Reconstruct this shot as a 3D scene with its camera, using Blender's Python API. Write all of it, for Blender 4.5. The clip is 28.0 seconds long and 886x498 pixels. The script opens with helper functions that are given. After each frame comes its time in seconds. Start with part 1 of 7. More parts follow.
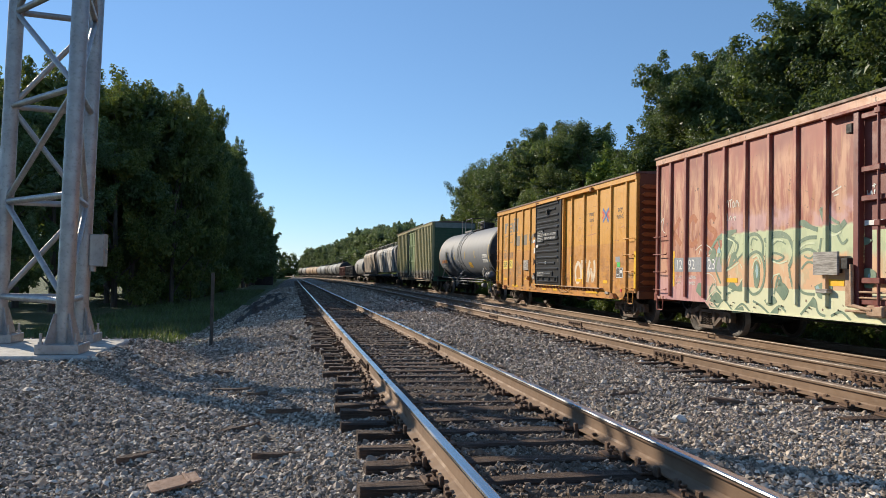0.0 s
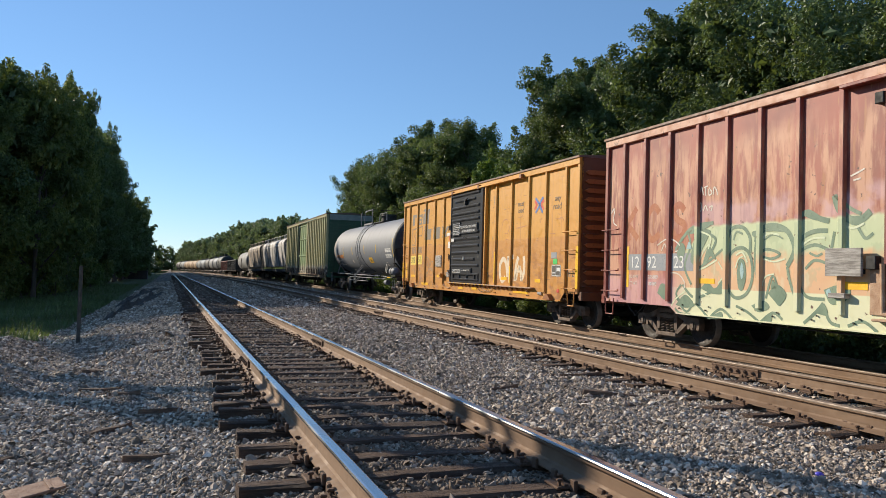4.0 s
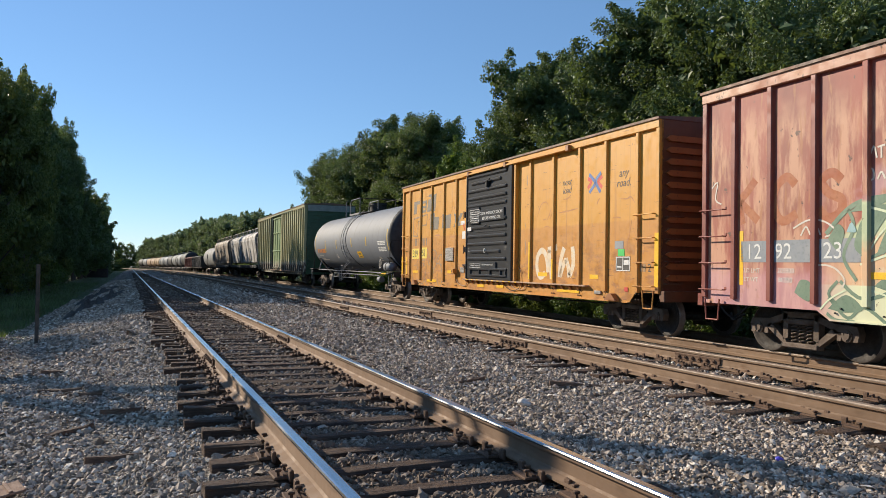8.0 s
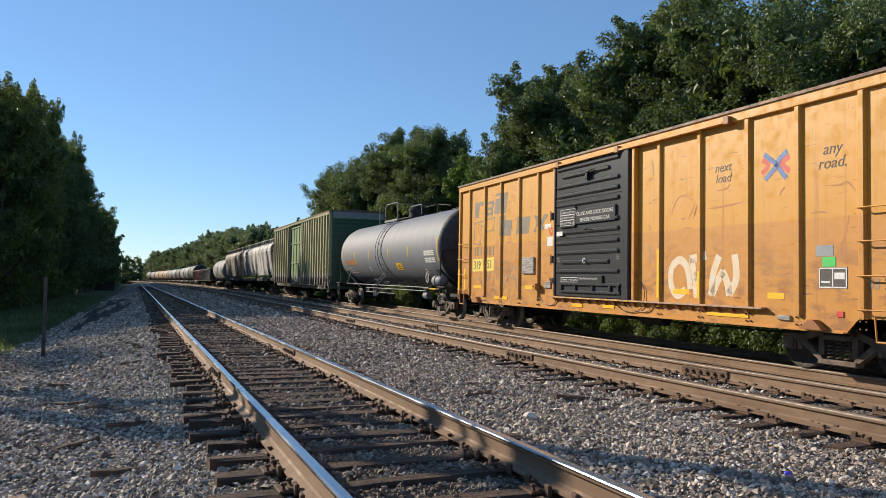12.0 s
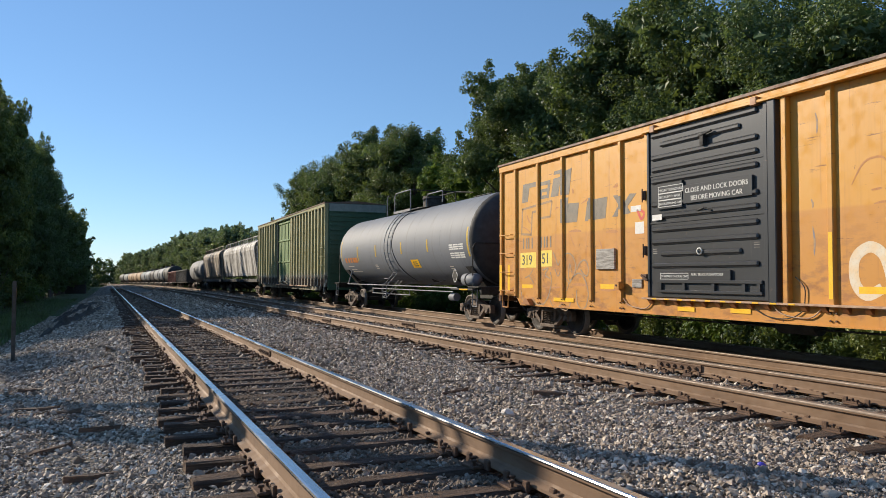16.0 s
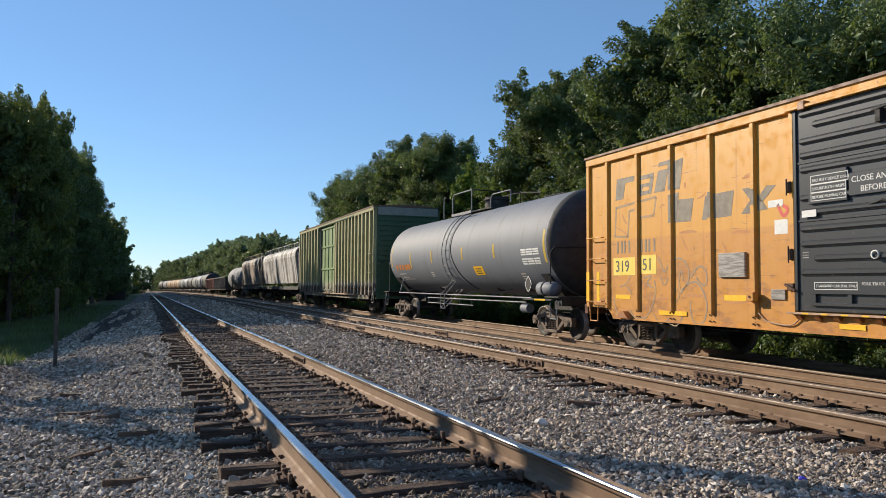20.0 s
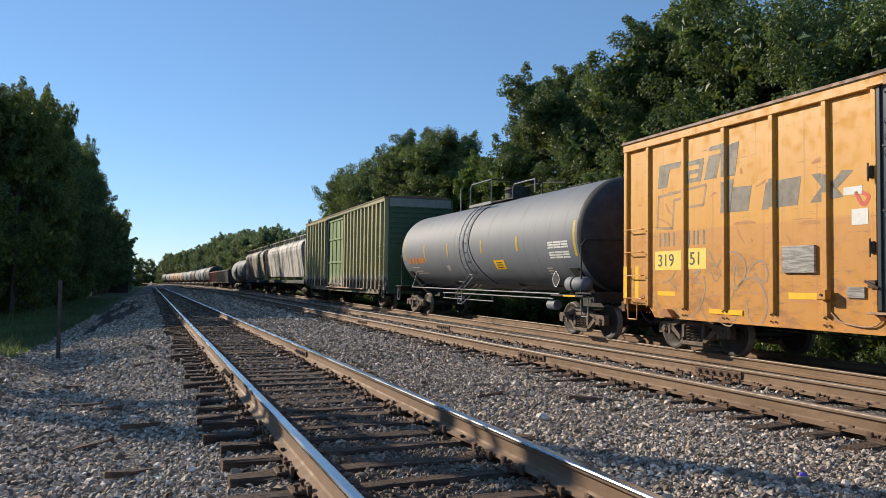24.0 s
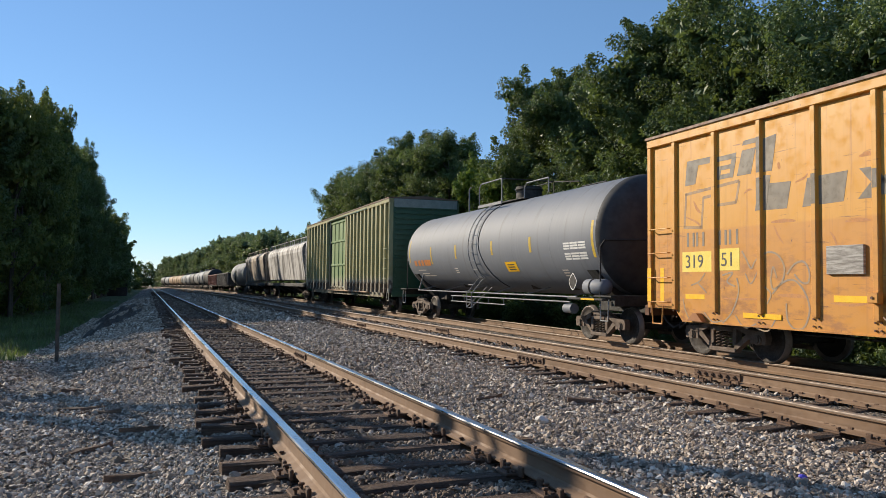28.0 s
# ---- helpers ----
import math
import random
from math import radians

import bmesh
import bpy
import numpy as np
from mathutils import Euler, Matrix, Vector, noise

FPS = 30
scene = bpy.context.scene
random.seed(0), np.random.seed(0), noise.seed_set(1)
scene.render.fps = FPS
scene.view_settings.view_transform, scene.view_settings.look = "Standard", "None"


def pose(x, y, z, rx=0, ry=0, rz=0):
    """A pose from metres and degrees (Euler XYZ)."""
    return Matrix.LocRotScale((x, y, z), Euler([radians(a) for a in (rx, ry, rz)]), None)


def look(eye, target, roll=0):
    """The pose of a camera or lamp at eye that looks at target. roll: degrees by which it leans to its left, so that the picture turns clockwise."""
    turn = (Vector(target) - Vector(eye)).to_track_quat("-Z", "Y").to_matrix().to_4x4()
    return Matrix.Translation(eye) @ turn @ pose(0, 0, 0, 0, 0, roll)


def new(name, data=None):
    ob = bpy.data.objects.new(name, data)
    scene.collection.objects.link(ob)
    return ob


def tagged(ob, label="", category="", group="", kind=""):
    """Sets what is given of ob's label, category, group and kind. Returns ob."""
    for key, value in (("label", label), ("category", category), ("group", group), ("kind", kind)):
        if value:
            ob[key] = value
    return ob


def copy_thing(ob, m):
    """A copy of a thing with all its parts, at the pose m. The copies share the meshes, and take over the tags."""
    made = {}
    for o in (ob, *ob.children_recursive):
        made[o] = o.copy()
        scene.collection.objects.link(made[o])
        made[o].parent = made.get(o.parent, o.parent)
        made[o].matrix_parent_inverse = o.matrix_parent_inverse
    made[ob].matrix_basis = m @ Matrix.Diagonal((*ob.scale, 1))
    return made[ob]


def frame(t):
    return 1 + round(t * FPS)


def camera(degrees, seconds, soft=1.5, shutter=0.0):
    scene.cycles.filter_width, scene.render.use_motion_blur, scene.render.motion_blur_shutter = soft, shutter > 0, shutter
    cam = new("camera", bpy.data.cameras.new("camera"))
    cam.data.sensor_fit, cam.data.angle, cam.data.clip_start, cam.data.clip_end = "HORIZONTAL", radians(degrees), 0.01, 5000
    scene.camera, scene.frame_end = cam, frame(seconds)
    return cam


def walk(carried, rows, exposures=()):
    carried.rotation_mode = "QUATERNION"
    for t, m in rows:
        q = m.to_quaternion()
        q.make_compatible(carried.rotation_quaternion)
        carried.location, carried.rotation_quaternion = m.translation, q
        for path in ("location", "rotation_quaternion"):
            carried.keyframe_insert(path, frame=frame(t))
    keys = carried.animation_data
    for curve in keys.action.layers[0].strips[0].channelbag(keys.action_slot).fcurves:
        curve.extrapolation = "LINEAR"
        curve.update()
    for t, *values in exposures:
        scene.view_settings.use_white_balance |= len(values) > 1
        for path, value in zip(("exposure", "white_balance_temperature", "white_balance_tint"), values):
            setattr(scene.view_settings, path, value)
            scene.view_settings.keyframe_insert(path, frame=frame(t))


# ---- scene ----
cam = camera(61.0, 28.0, soft=0.4)

# seconds, tilt, lean and turn in degrees; the camera is held by hand at one place
LOOKS = [
    (0, 2.21, -1.07, -11.32), (0.5, 2.17, -1.13, -12.82), (1, 2.02, -1.19, -14.12), (1.5, 1.96, -1.08, -15.32),
    (2, 2.00, -0.85, -16.58), (2.5, 1.99, -0.78, -17.93), (3, 2.15, -0.97, -19.17), (3.5, 2.17, -1.33, -19.75),
    (5.5, 1.58, -1.24, -21.06), (6, 1.45, -1.18, -21.88), (6.5, 1.42, -1.13, -22.46), (7, 1.52, -0.92, -22.51),
    (7.5, 1.56, -0.85, -22.43), (8, 1.68, -0.77, -22.60), (8.5, 2.09, -0.71, -22.92), (9, 2.89, -0.81, -23.29),
    (9.5, 3.31, -0.92, -23.01), (10, 3.28, -0.88, -22.54), (10.5, 3.09, -0.87, -22.18), (11, 2.81, -0.95, -22.04),
    (11.5, 2.59, -0.97, -22.15), (12, 2.66, -0.76, -22.15), (12.5, 2.82, -0.43, -21.99), (14.5, 2.22, 0.22, -22.04),
    (15, 2.33, 0.14, -23.32), (15.5, 2.47, 0.09, -23.92), (16, 2.53, 0.04, -23.97), (16.5, 2.59, 0.04, -23.69),
    (17, 2.94, 0.06, -23.19), (17.5, 3.18, -0.15, -22.83), (18, 3.20, -0.05, -22.62), (18.5, 3.21, 0.04, -22.38),
    (19, 3.28, 0.02, -21.97), (19.5, 3.30, -0.09, -21.54), (20, 3.16, -0.21, -21.44), (20.5, 3.05, -0.18, -21.17),
    (21, 2.87, -0.11, -20.98), (21.5, 2.82, -0.23, -21.43), (23.5, 2.61, -0.53, -21.23), (24, 2.73, -0.54, -21.27),
    (24.5, 2.97, -0.51, -21.58), (25, 3.18, -0.42, -21.77), (25.5, 3.28, -0.47, -21.75), (26, 3.29, -0.55, -21.51),
    (26.5, 3.16, -0.77, -21.37), (27, 3.08, -0.82, -21.36), (27.5, 3.01, -0.55, -21.38), (28, 2.93, -0.41, -21.35)]
EYE = 1.12
walk(cam, [(t, pose(0, 0, EYE, 90 + tilt, lean, turn)) for t, tilt, lean, turn in LOOKS], exposures=((0, 0.36), (28, 0.36)))

# how far the train has rolled towards the camera: seconds, metres
ROLLED = [
    (0, 0.00), (0.5, 0.38), (1, 0.79), (1.5, 1.20), (2, 1.65), (2.5, 2.12), (3, 2.60), (3.5, 3.09), (5.5, 5.20), (6, 5.77),
    (6.5, 6.35), (7, 6.97), (7.5, 7.59), (8, 8.23), (8.5, 8.88), (9, 9.55), (9.5, 10.25), (10, 10.91), (10.5, 11.54), (11, 12.17),
    (11.5, 12.79), (12, 13.39), (12.5, 14.00), (14.5, 16.42), (15, 17.01), (15.5, 17.56), (16, 18.05), (16.5, 18.58), (17, 19.08),
    (17.5, 19.44), (18, 19.72), (18.5, 20.00), (19, 20.25), (19.5, 20.50), (20, 20.77), (20.5, 20.98), (21, 21.13), (21.5, 21.30),
    (23.5, 22.04), (24, 22.21), (24.5, 22.37), (25, 22.51), (25.5, 22.64), (26, 22.77), (26.5, 22.87), (27, 22.96), (27.5, 23.05),
    (28, 23.12)]

# ---- light ----
SUN = Vector((-1.0, 1.4, 0.80)).normalized()
sun = new("sun", bpy.data.lights.new("sun", "SUN"))
sun.data.energy, sun.data.angle, sun.data.color = 5.0, radians(0.6), (1.0, 0.88, 0.70)
sun.matrix_basis = look(SUN * 100, (0, 0, 0))
world = bpy.data.worlds.new("sky")
scene.world = world
world.use_nodes = True
sky = world.node_tree.nodes.new("ShaderNodeTexSky")
sky.sky_type, sky.sun_disc = "NISHITA", False
sky.sun_elevation, sky.sun_rotation = math.asin(SUN.z), math.atan2(SUN.x, SUN.y)
sky.altitude, sky.air_density, sky.dust_density, sky.ozone_density = 300, 1.0, 0.0, 5.0
back = world.node_tree.nodes["Background"]
back.inputs["Strength"].default_value = 0.116
veil = world.node_tree.nodes.new("ShaderNodeMix")
veil.data_type = "RGBA"
veil.inputs[0].default_value, veil.inputs[7].default_value = 0.34, (1.25, 2.6, 4.7, 1.0)
world.node_tree.links.new(sky.outputs["Color"], veil.inputs[6])
world.node_tree.links.new(veil.outputs[2], back.inputs["Color"])


# ---- materials ----
def rgb(c):
    return (*c, 1.0)


class Nodes:
    """A principled material and a short way to write its nodes."""

    def __init__(self, name, rough=0.6, metal=0.0):
        self.mat = bpy.data.materials.new(name)
        self.mat.use_nodes = True
        self.tree = self.mat.node_tree
        self.bsdf = self.tree.nodes["Principled BSDF"]
        self.bsdf.inputs["Roughness"].default_value = rough
        self.bsdf.inputs["Metallic"].default_value = metal
        self.coord = self.tree.nodes.new("ShaderNodeTexCoord").outputs["Object"]

    def node(self, kind, **values):
        n = self.tree.nodes.new(kind)
        for k, v in values.items():
            n.inputs[k.replace("_", " ")].default_value = v
        return n

    def link(self, a, b):
        self.tree.links.new(a, b)

    def scaled(self, v, source=None):
        n = self.node("ShaderNodeMapping")
        n.inputs["Scale"].default_value = v
        self.link(source or self.coord, n.inputs["Vector"])
        return n.outputs["Vector"]

    def noise(self, scale, detail=4.0, stretch=None, rough=0.55, source=None):
        n = self.node("ShaderNodeTexNoise", Scale=scale, Detail=detail, Roughness=rough)
        self.link(self.scaled(stretch, source) if stretch else (source or self.coord), n.inputs["Vector"])
        return n.outputs["Fac"]

    def ramp(self, value, low, high, a=0.0, b=1.0):
        n = self.node("ShaderNodeMapRange")
        n.interpolation_type = "SMOOTHSTEP"
        for key, v in (("From Min", low), ("From Max", high), ("To Min", a), ("To Max", b)):
            n.inputs[key].default_value = v
        self.link(value, n.inputs["Value"])
        return n.outputs["Result"]

    def math(self, op, a, b):
        n = self.tree.nodes.new("ShaderNodeMath")
        n.operation = op
        for socket, v in zip(n.inputs, (a, b)):
            if isinstance(v, (int, float)):
                socket.default_value = v
            else:
                self.link(v, socket)
        return n.outputs[0]

    def mix(self, fac, a, b):
        n = self.tree.nodes.new("ShaderNodeMix")
        n.data_type = "RGBA"
        for socket, v in ((n.inputs[0], fac), (n.inputs[6], a), (n.inputs[7], b)):
            if isinstance(v, tuple):
                socket.default_value = rgb(v)
            elif isinstance(v, (int, float)):
                socket.default_value = v
            else:
                self.link(v, socket)
        return n.outputs[2]

    def axis(self, which, source=None):
        n = self.tree.nodes.new("ShaderNodeSeparateXYZ")
        self.link(source or self.coord, n.inputs[0])
        return n.outputs[which]

    def random(self):
        return self.tree.nodes.new("ShaderNodeObjectInfo").outputs["Random"]

    def island(self):
        return self.tree.nodes.new("ShaderNodeNewGeometry").outputs["Random Per Island"]

    def colour(self, c):
        if isinstance(c, tuple):
            self.bsdf.inputs["Base Color"].default_value = rgb(c)
        else:
            self.link(c, self.bsdf.inputs["Base Color"])
        return self

    def rough(self, value):
        self.link(value, self.bsdf.inputs["Roughness"])
        return self

    def bump(self, height, strength=0.3, distance=0.01):
        n = self.node("ShaderNodeBump", Strength=strength, Distance=distance)
        self.link(height, n.inputs["Height"])
        self.link(n.outputs["Normal"], self.bsdf.inputs["Normal"])
        return self


def paint(name, base, worn, rust=(0.12, 0.05, 0.025), rusty=0.62, rough=0.5, stain=0.5, bump=0.12, low=None, peel=None):
    """Weathered car paint: faded patches, streaks that run down, rust flecks."""
    m = Nodes(name, rough)
    fade = m.ramp(m.noise(0.9, 5), 0.35, 0.7)
    c = m.mix(fade, base, worn)
    streak = m.ramp(m.noise(3.0, 6, (1.0, 3.0, 0.22)), 0.5, 0.78, 0.0, stain)
    c = m.mix(streak, c, tuple(0.45 * b + 0.25 * r for b, r in zip(base, rust)))
    if low:
        c = m.mix(m.math('MULTIPLY', m.ramp(m.math('ADD', m.axis(2), m.math('MULTIPLY', m.noise(1.5, 3), 0.04)), 2.50, 2.44), 0.6), c, low)
        mud = m.math('MULTIPLY', m.ramp(m.noise(3.5, 8, (1, 0.6, 1.4), 0.65), 0.47, 0.64), m.ramp(m.axis(2), 2.7, 1.3))
        c = m.mix(m.math('MULTIPLY', mud, 0.68), c, (0.25, 0.10, 0.04))
        c = m.mix(m.ramp(m.noise(2.4, 8, (1, 0.5, 7.0), 0.7), 0.615, 0.68, 0, 0.85), c, (0.17, 0.07, 0.03))
        drip = m.math('MULTIPLY', m.ramp(m.noise(4.0, 7, (1, 2.4, 0.06), 0.65), 0.56, 0.70), 0.45)
        c = m.mix(drip, c, (0.30, 0.12, 0.04))
    if peel:
        ragged = m.math("ADD", m.axis(2), m.math("MULTIPLY", m.noise(2.2, 7, (1, 2.0, 0.5), 0.65), 1.7))
        c = m.mix(m.ramp(ragged, 2.6, 2.2, 0.0, 0.85), c, peel)
        c = m.mix(m.math("MULTIPLY", m.ramp(ragged, 2.5, 2.1), m.ramp(m.noise(6.0, 6, (1, 1, 0.4)), 0.46, 0.56)), c, (0.085, 0.055, 0.04))
    fleck = m.ramp(m.noise(7.0, 8, (1, 1, 0.5), 0.7), rusty, rusty + 0.06)
    c = m.mix(fleck, c, rust)
    m.colour(c).rough(m.ramp(m.noise(5.0, 4), 0.3, 0.8, rough - 0.1, rough + 0.25))
    m.bump(m.noise(14.0, 4), bump, 0.01)
    return m.mat


def plain(name, a, b, scale=6.0, rough=0.7, metal=0.0, bump=0.2, distance=0.01, stretch=None, per_piece=0.0):
    m = Nodes(name, rough, metal)
    c = m.mix(m.ramp(m.noise(scale, 6, stretch), 0.3, 0.7), a, b)
    c = m.mix(m.ramp(m.noise(scale * 6, 5, stretch), 0.5, 0.75, 0.0, 0.5), c, tuple(0.6 * v for v in a))
    if per_piece:
        c = m.mix(m.math("MULTIPLY", m.random(), per_piece), c, tuple(0.35 * v for v in a))
    m.colour(c).rough(m.ramp(m.noise(scale * 3, 3), 0.3, 0.7, rough - 0.08, min(rough + 0.12, 1.0)))
    m.bump(m.noise(scale * 9, 5, stretch), bump, distance)
    return m.mat


RAIL_RUST = plain("rusty_rail_steel", (0.155, 0.092, 0.053), (0.225, 0.142, 0.086), 3.0, 0.75, 0.1, 0.15, stretch=(1, 0.2, 1))
def polished_steel():
    """Wheel-burnished steel: long faint streaks along the rail."""
    m = Nodes("polished_rail_head", 0.24, 1.0)
    c = m.mix(m.noise(60.0, 3, (1, 0.01, 1)), (0.50, 0.51, 0.53), (0.40, 0.40, 0.41))
    m.colour(m.mix(m.ramp(m.noise(1.3, 4, (1, 0.3, 1)), 0.5, 0.8, 0.0, 0.35), c, (0.30, 0.25, 0.21)))
    return m.rough(m.ramp(m.noise(0.8, 2), 0.3, 0.7, 0.20, 0.32)).mat


RAIL_HEAD = polished_steel()
RAIL_DULL = plain("dull_rail_head", (0.26, 0.20, 0.155), (0.19, 0.135, 0.095), 4.0, 0.6, 0.25, 0.05, stretch=(1, 0.05, 1))
TIE = plain("weathered_tie_wood", (0.060, 0.033, 0.020), (0.175, 0.104, 0.065), 5.0, 0.9, 0, 0.9, 0.03, (0.35, 5.0, 5.0), 0.5)
IRON = plain("rusty_track_iron", (0.10, 0.055, 0.034), (0.17, 0.10, 0.062), 20.0, 0.8, 0.2, 0.3, per_piece=0.3)
BLACK_IRON = plain("black_underframe", (0.018, 0.017, 0.016), (0.035, 0.031, 0.028), 4.0, 0.75, 0.0, 0.2)
TRUCK_IRON = plain("dusty_truck_casting", (0.10, 0.070, 0.052), (0.175, 0.127, 0.096), 5.0, 0.8, 0.0, 0.25)
WHEEL_IRON = plain("wheel_steel", (0.020, 0.014, 0.011), (0.038, 0.027, 0.020), 6.0, 0.7, 0.1, 0.15)
WHEEL_TREAD = plain("worn_wheel_tread", (0.20, 0.165, 0.14), (0.14, 0.11, 0.09), 8.0, 0.5, 0.5, 0.05)
GALV = plain("galvanised_steel", (0.30, 0.285, 0.28), (0.40, 0.385, 0.375), 3.0, 0.42, 0.6, 0.08)
CONCRETE = plain("pale_concrete", (0.36, 0.34, 0.31), (0.46, 0.44, 0.40), 3.0, 0.9, 0, 0.4)


# ---- geometry ----
class Geo:
    """Points and faces of one mesh; smooth faces are marked as they are made."""

    def __init__(self):
        self.v, self.f, self.s = [], [], []

    def add(self, verts, faces, smooth=False):
        n = len(self.v)
        self.v += [tuple(p) for p in verts]
        self.f += [tuple(n + i for i in face) for face in faces]
        self.s += [smooth] * len(faces)
        return self

    def box(self, x0, x1, y0, y1, z0, z1, c=0.0):
        if c <= 0:
            p = [(x, y, z) for x in (x0, x1) for y in (y0, y1) for z in (z0, z1)]
            return self.add(p, [(0, 1, 3, 2), (4, 6, 7, 5), (0, 4, 5, 1), (2, 3, 7, 6), (0, 2, 6, 4), (1, 5, 7, 3)])
        lo, hi, ids, p = (x0, y0, z0), (x1, y1, z1), {}, []
        for k in range(8):
            bits = (k >> 2 & 1, k >> 1 & 1, k & 1)
            for a in range(3):
                q = [(hi if bits[i] else lo)[i] for i in range(3)]
                for i in range(3):
                    if i != a:
                        q[i] += -c if bits[i] else c
                ids[k, a] = len(p)
                p.append(q)
        faces = []
        for a in range(3):
            u, w = 4 >> ((a + 1) % 3), 4 >> ((a + 2) % 3)
            for side in (0, 4 >> a):
                ring = [side, side | u, side | u | w, side | w]
                faces.append([ids[k, a] for k in ring])
        for a in range(3):
            e, b, d = 4 >> a, (a + 1) % 3, (a + 2) % 3
            for k in range(8):
                if not k & e:
                    faces.append([ids[k, b], ids[k, d], ids[k | e, d], ids[k | e, b]])
        faces += [[ids[k, 0], ids[k, 1], ids[k, 2]] for k in range(8)]
        return self.add(p, faces)

    def rod(self, a, b, r, seg=8, r2=None, caps=True):
        a, b = Vector(a), Vector(b)
        d = (b - a).normalized()
        u = d.orthogonal().normalized()
        w = d.cross(u)
        r2 = r if r2 is None else r2
        ring = [u * math.cos(2 * math.pi * i / seg) + w * math.sin(2 * math.pi * i / seg) for i in range(seg)]
        low, high = [a + r * q for q in ring], [b + r2 * q for q in ring]
        self.add(low + high, [(i, (i + 1) % seg, seg + (i + 1) % seg, seg + i) for i in range(seg)], True)
        if caps:
            self.add(low, [tuple(range(seg))])
            self.add(high, [tuple(range(seg))])
        return self

    def pipe(self, points, r, seg=6):
        for a, b in zip(points, points[1:]):
            self.rod(a, b, r, seg)
        return self

    def prism(self, outline, axis, a, b):
        """A flat outline pushed from a to b along an axis. The outline gives the two other axes in order."""
        n = len(outline)

        def place(p, d):
            q = list(p)
            q.insert(axis, d)
            return q
        self.add([place(p, a) for p in outline] + [place(p, b) for p in outline],
                 [tuple(range(n)), tuple(range(2 * n - 1, n - 1, -1))] + [(i, (i + 1) % n, n + (i + 1) % n, n + i) for i in range(n)])
        return self

    def lathe(self, profile, centre, axis=1, seg=24, smooth=True):
        """Rings of (distance along the axis, radius)."""
        c, p = Vector(centre), []
        for d, r in profile:
            for i in range(seg):
                a = 2 * math.pi * i / seg
                q = [r * math.cos(a), r * math.sin(a)]
                q.insert(axis, d)
                p.append(c + Vector(q))
        faces = [(k * seg + i, k * seg + (i + 1) % seg, (k + 1) * seg + (i + 1) % seg, (k + 1) * seg + i)
                 for k in range(len(profile) - 1) for i in range(seg)]
        return self.add(p, faces, smooth)

    def mesh(self, name, material):
        me = bpy.data.meshes.new(name)
        me.from_pydata(self.v, [], self.f)
        me.polygons.foreach_set("use_smooth", self.s)
        bm = bmesh.new()
        bm.from_mesh(me)
        bmesh.ops.recalc_face_normals(bm, faces=bm.faces)
        bm.to_mesh(me)
        bm.free()
        me.materials.append(material)
        return me


def part(name, geo, material, parent=None, label="", at=None):
    """One mesh object under a thing or a part."""
    me = geo.mesh(name, material) if isinstance(geo, Geo) else geo
    ob = new(name, me)
    ob.parent = parent
    if at is not None:
        ob.matrix_basis = at
    return tagged(ob, label) if label else ob


def thing(name, label, category, group="", kind="", at=None):
    ob = tagged(new(name), label, category, group, kind)
    if at is not None:
        ob.matrix_basis = at
    return ob


def letters(body, size, shear=0.0, thick=0.002):
    """A mesh of words, in the plane, from Blender's own font."""
    curve = bpy.data.curves.new("writing", "FONT")
    curve.body, curve.size, curve.shear, curve.extrude, curve.resolution_u = body, size, shear, thick, 3
    ob = new("writing", curve)
    bpy.context.view_layer.update()
    me = bpy.data.meshes.new_from_object(ob.evaluated_get(bpy.context.evaluated_depsgraph_get()))
    bpy.data.objects.remove(ob)
    return me


# ---- the three tracks: centre, lean to the side, height of the rail heads, climb ----
NEAR, MID, FAR = (1.805, 0.0, 0.0, 0.0), (6.775, 0.005, -0.02, 0.0036), (11.25, 0.010, -0.29, 0.0072)


def bend(track, y):
    """The track's centre and rail height at y: straight at first, level and swinging in far away."""
    x, side, z, climb = track
    k = y if y < 60 else 60 + 9 * (1 - math.exp(-(y - 60) / 9))
    swing = 0.00027 * max(0.0, y - 185) ** 2 if side else 0.0
    return x + side * k - swing * (x / 11.25), z + climb * k + 0.0007 * max(0, y - 69) * (climb > 0)


def track_pose(track, y):
    (x, z), (x2, z2) = bend(track, y), bend(track, y + 1.0)
    return Matrix.Translation((x, y, z)) @ pose(0, 0, 0, math.degrees(math.atan(z2 - z)), 0, -math.degrees(math.atan(x2 - x)))


def rail_profile():
    """A tee rail 0.185 high, its head's top at zero: the outline (across, up)."""
    half = [(0.076, -0.185), (0.076, -0.173), (0.022, -0.150), (0.010, -0.135), (0.009, -0.060), (0.014, -0.046), (0.036, -0.036),
            (0.037, -0.012), (0.028, -0.003)]
    return half + [(-x, z) for x, z in reversed(half)]


def sweep(track, offset, outline, ys, geo=None):
    geo = geo or Geo()
    n, verts = len(outline), []
    for y in ys:
        x, z = bend(track, y)
        verts += [(x + offset + a, y, z + b) for a, b in outline]
    geo.add(verts, [(k * n + i, k * n + (i + 1) % n, (k + 1) * n + (i + 1) % n, (k + 1) * n + i) for k in range(len(ys) - 1) for i in range(n)])
    return geo


def stations(a, b):
    out, y = [], a
    while y < b:
        out.append(y)
        y += 1.0 if y < 40 else 6.0
    return out + [b]


random.seed(11)
GAUGE = 0.755
END_Y = 420.0


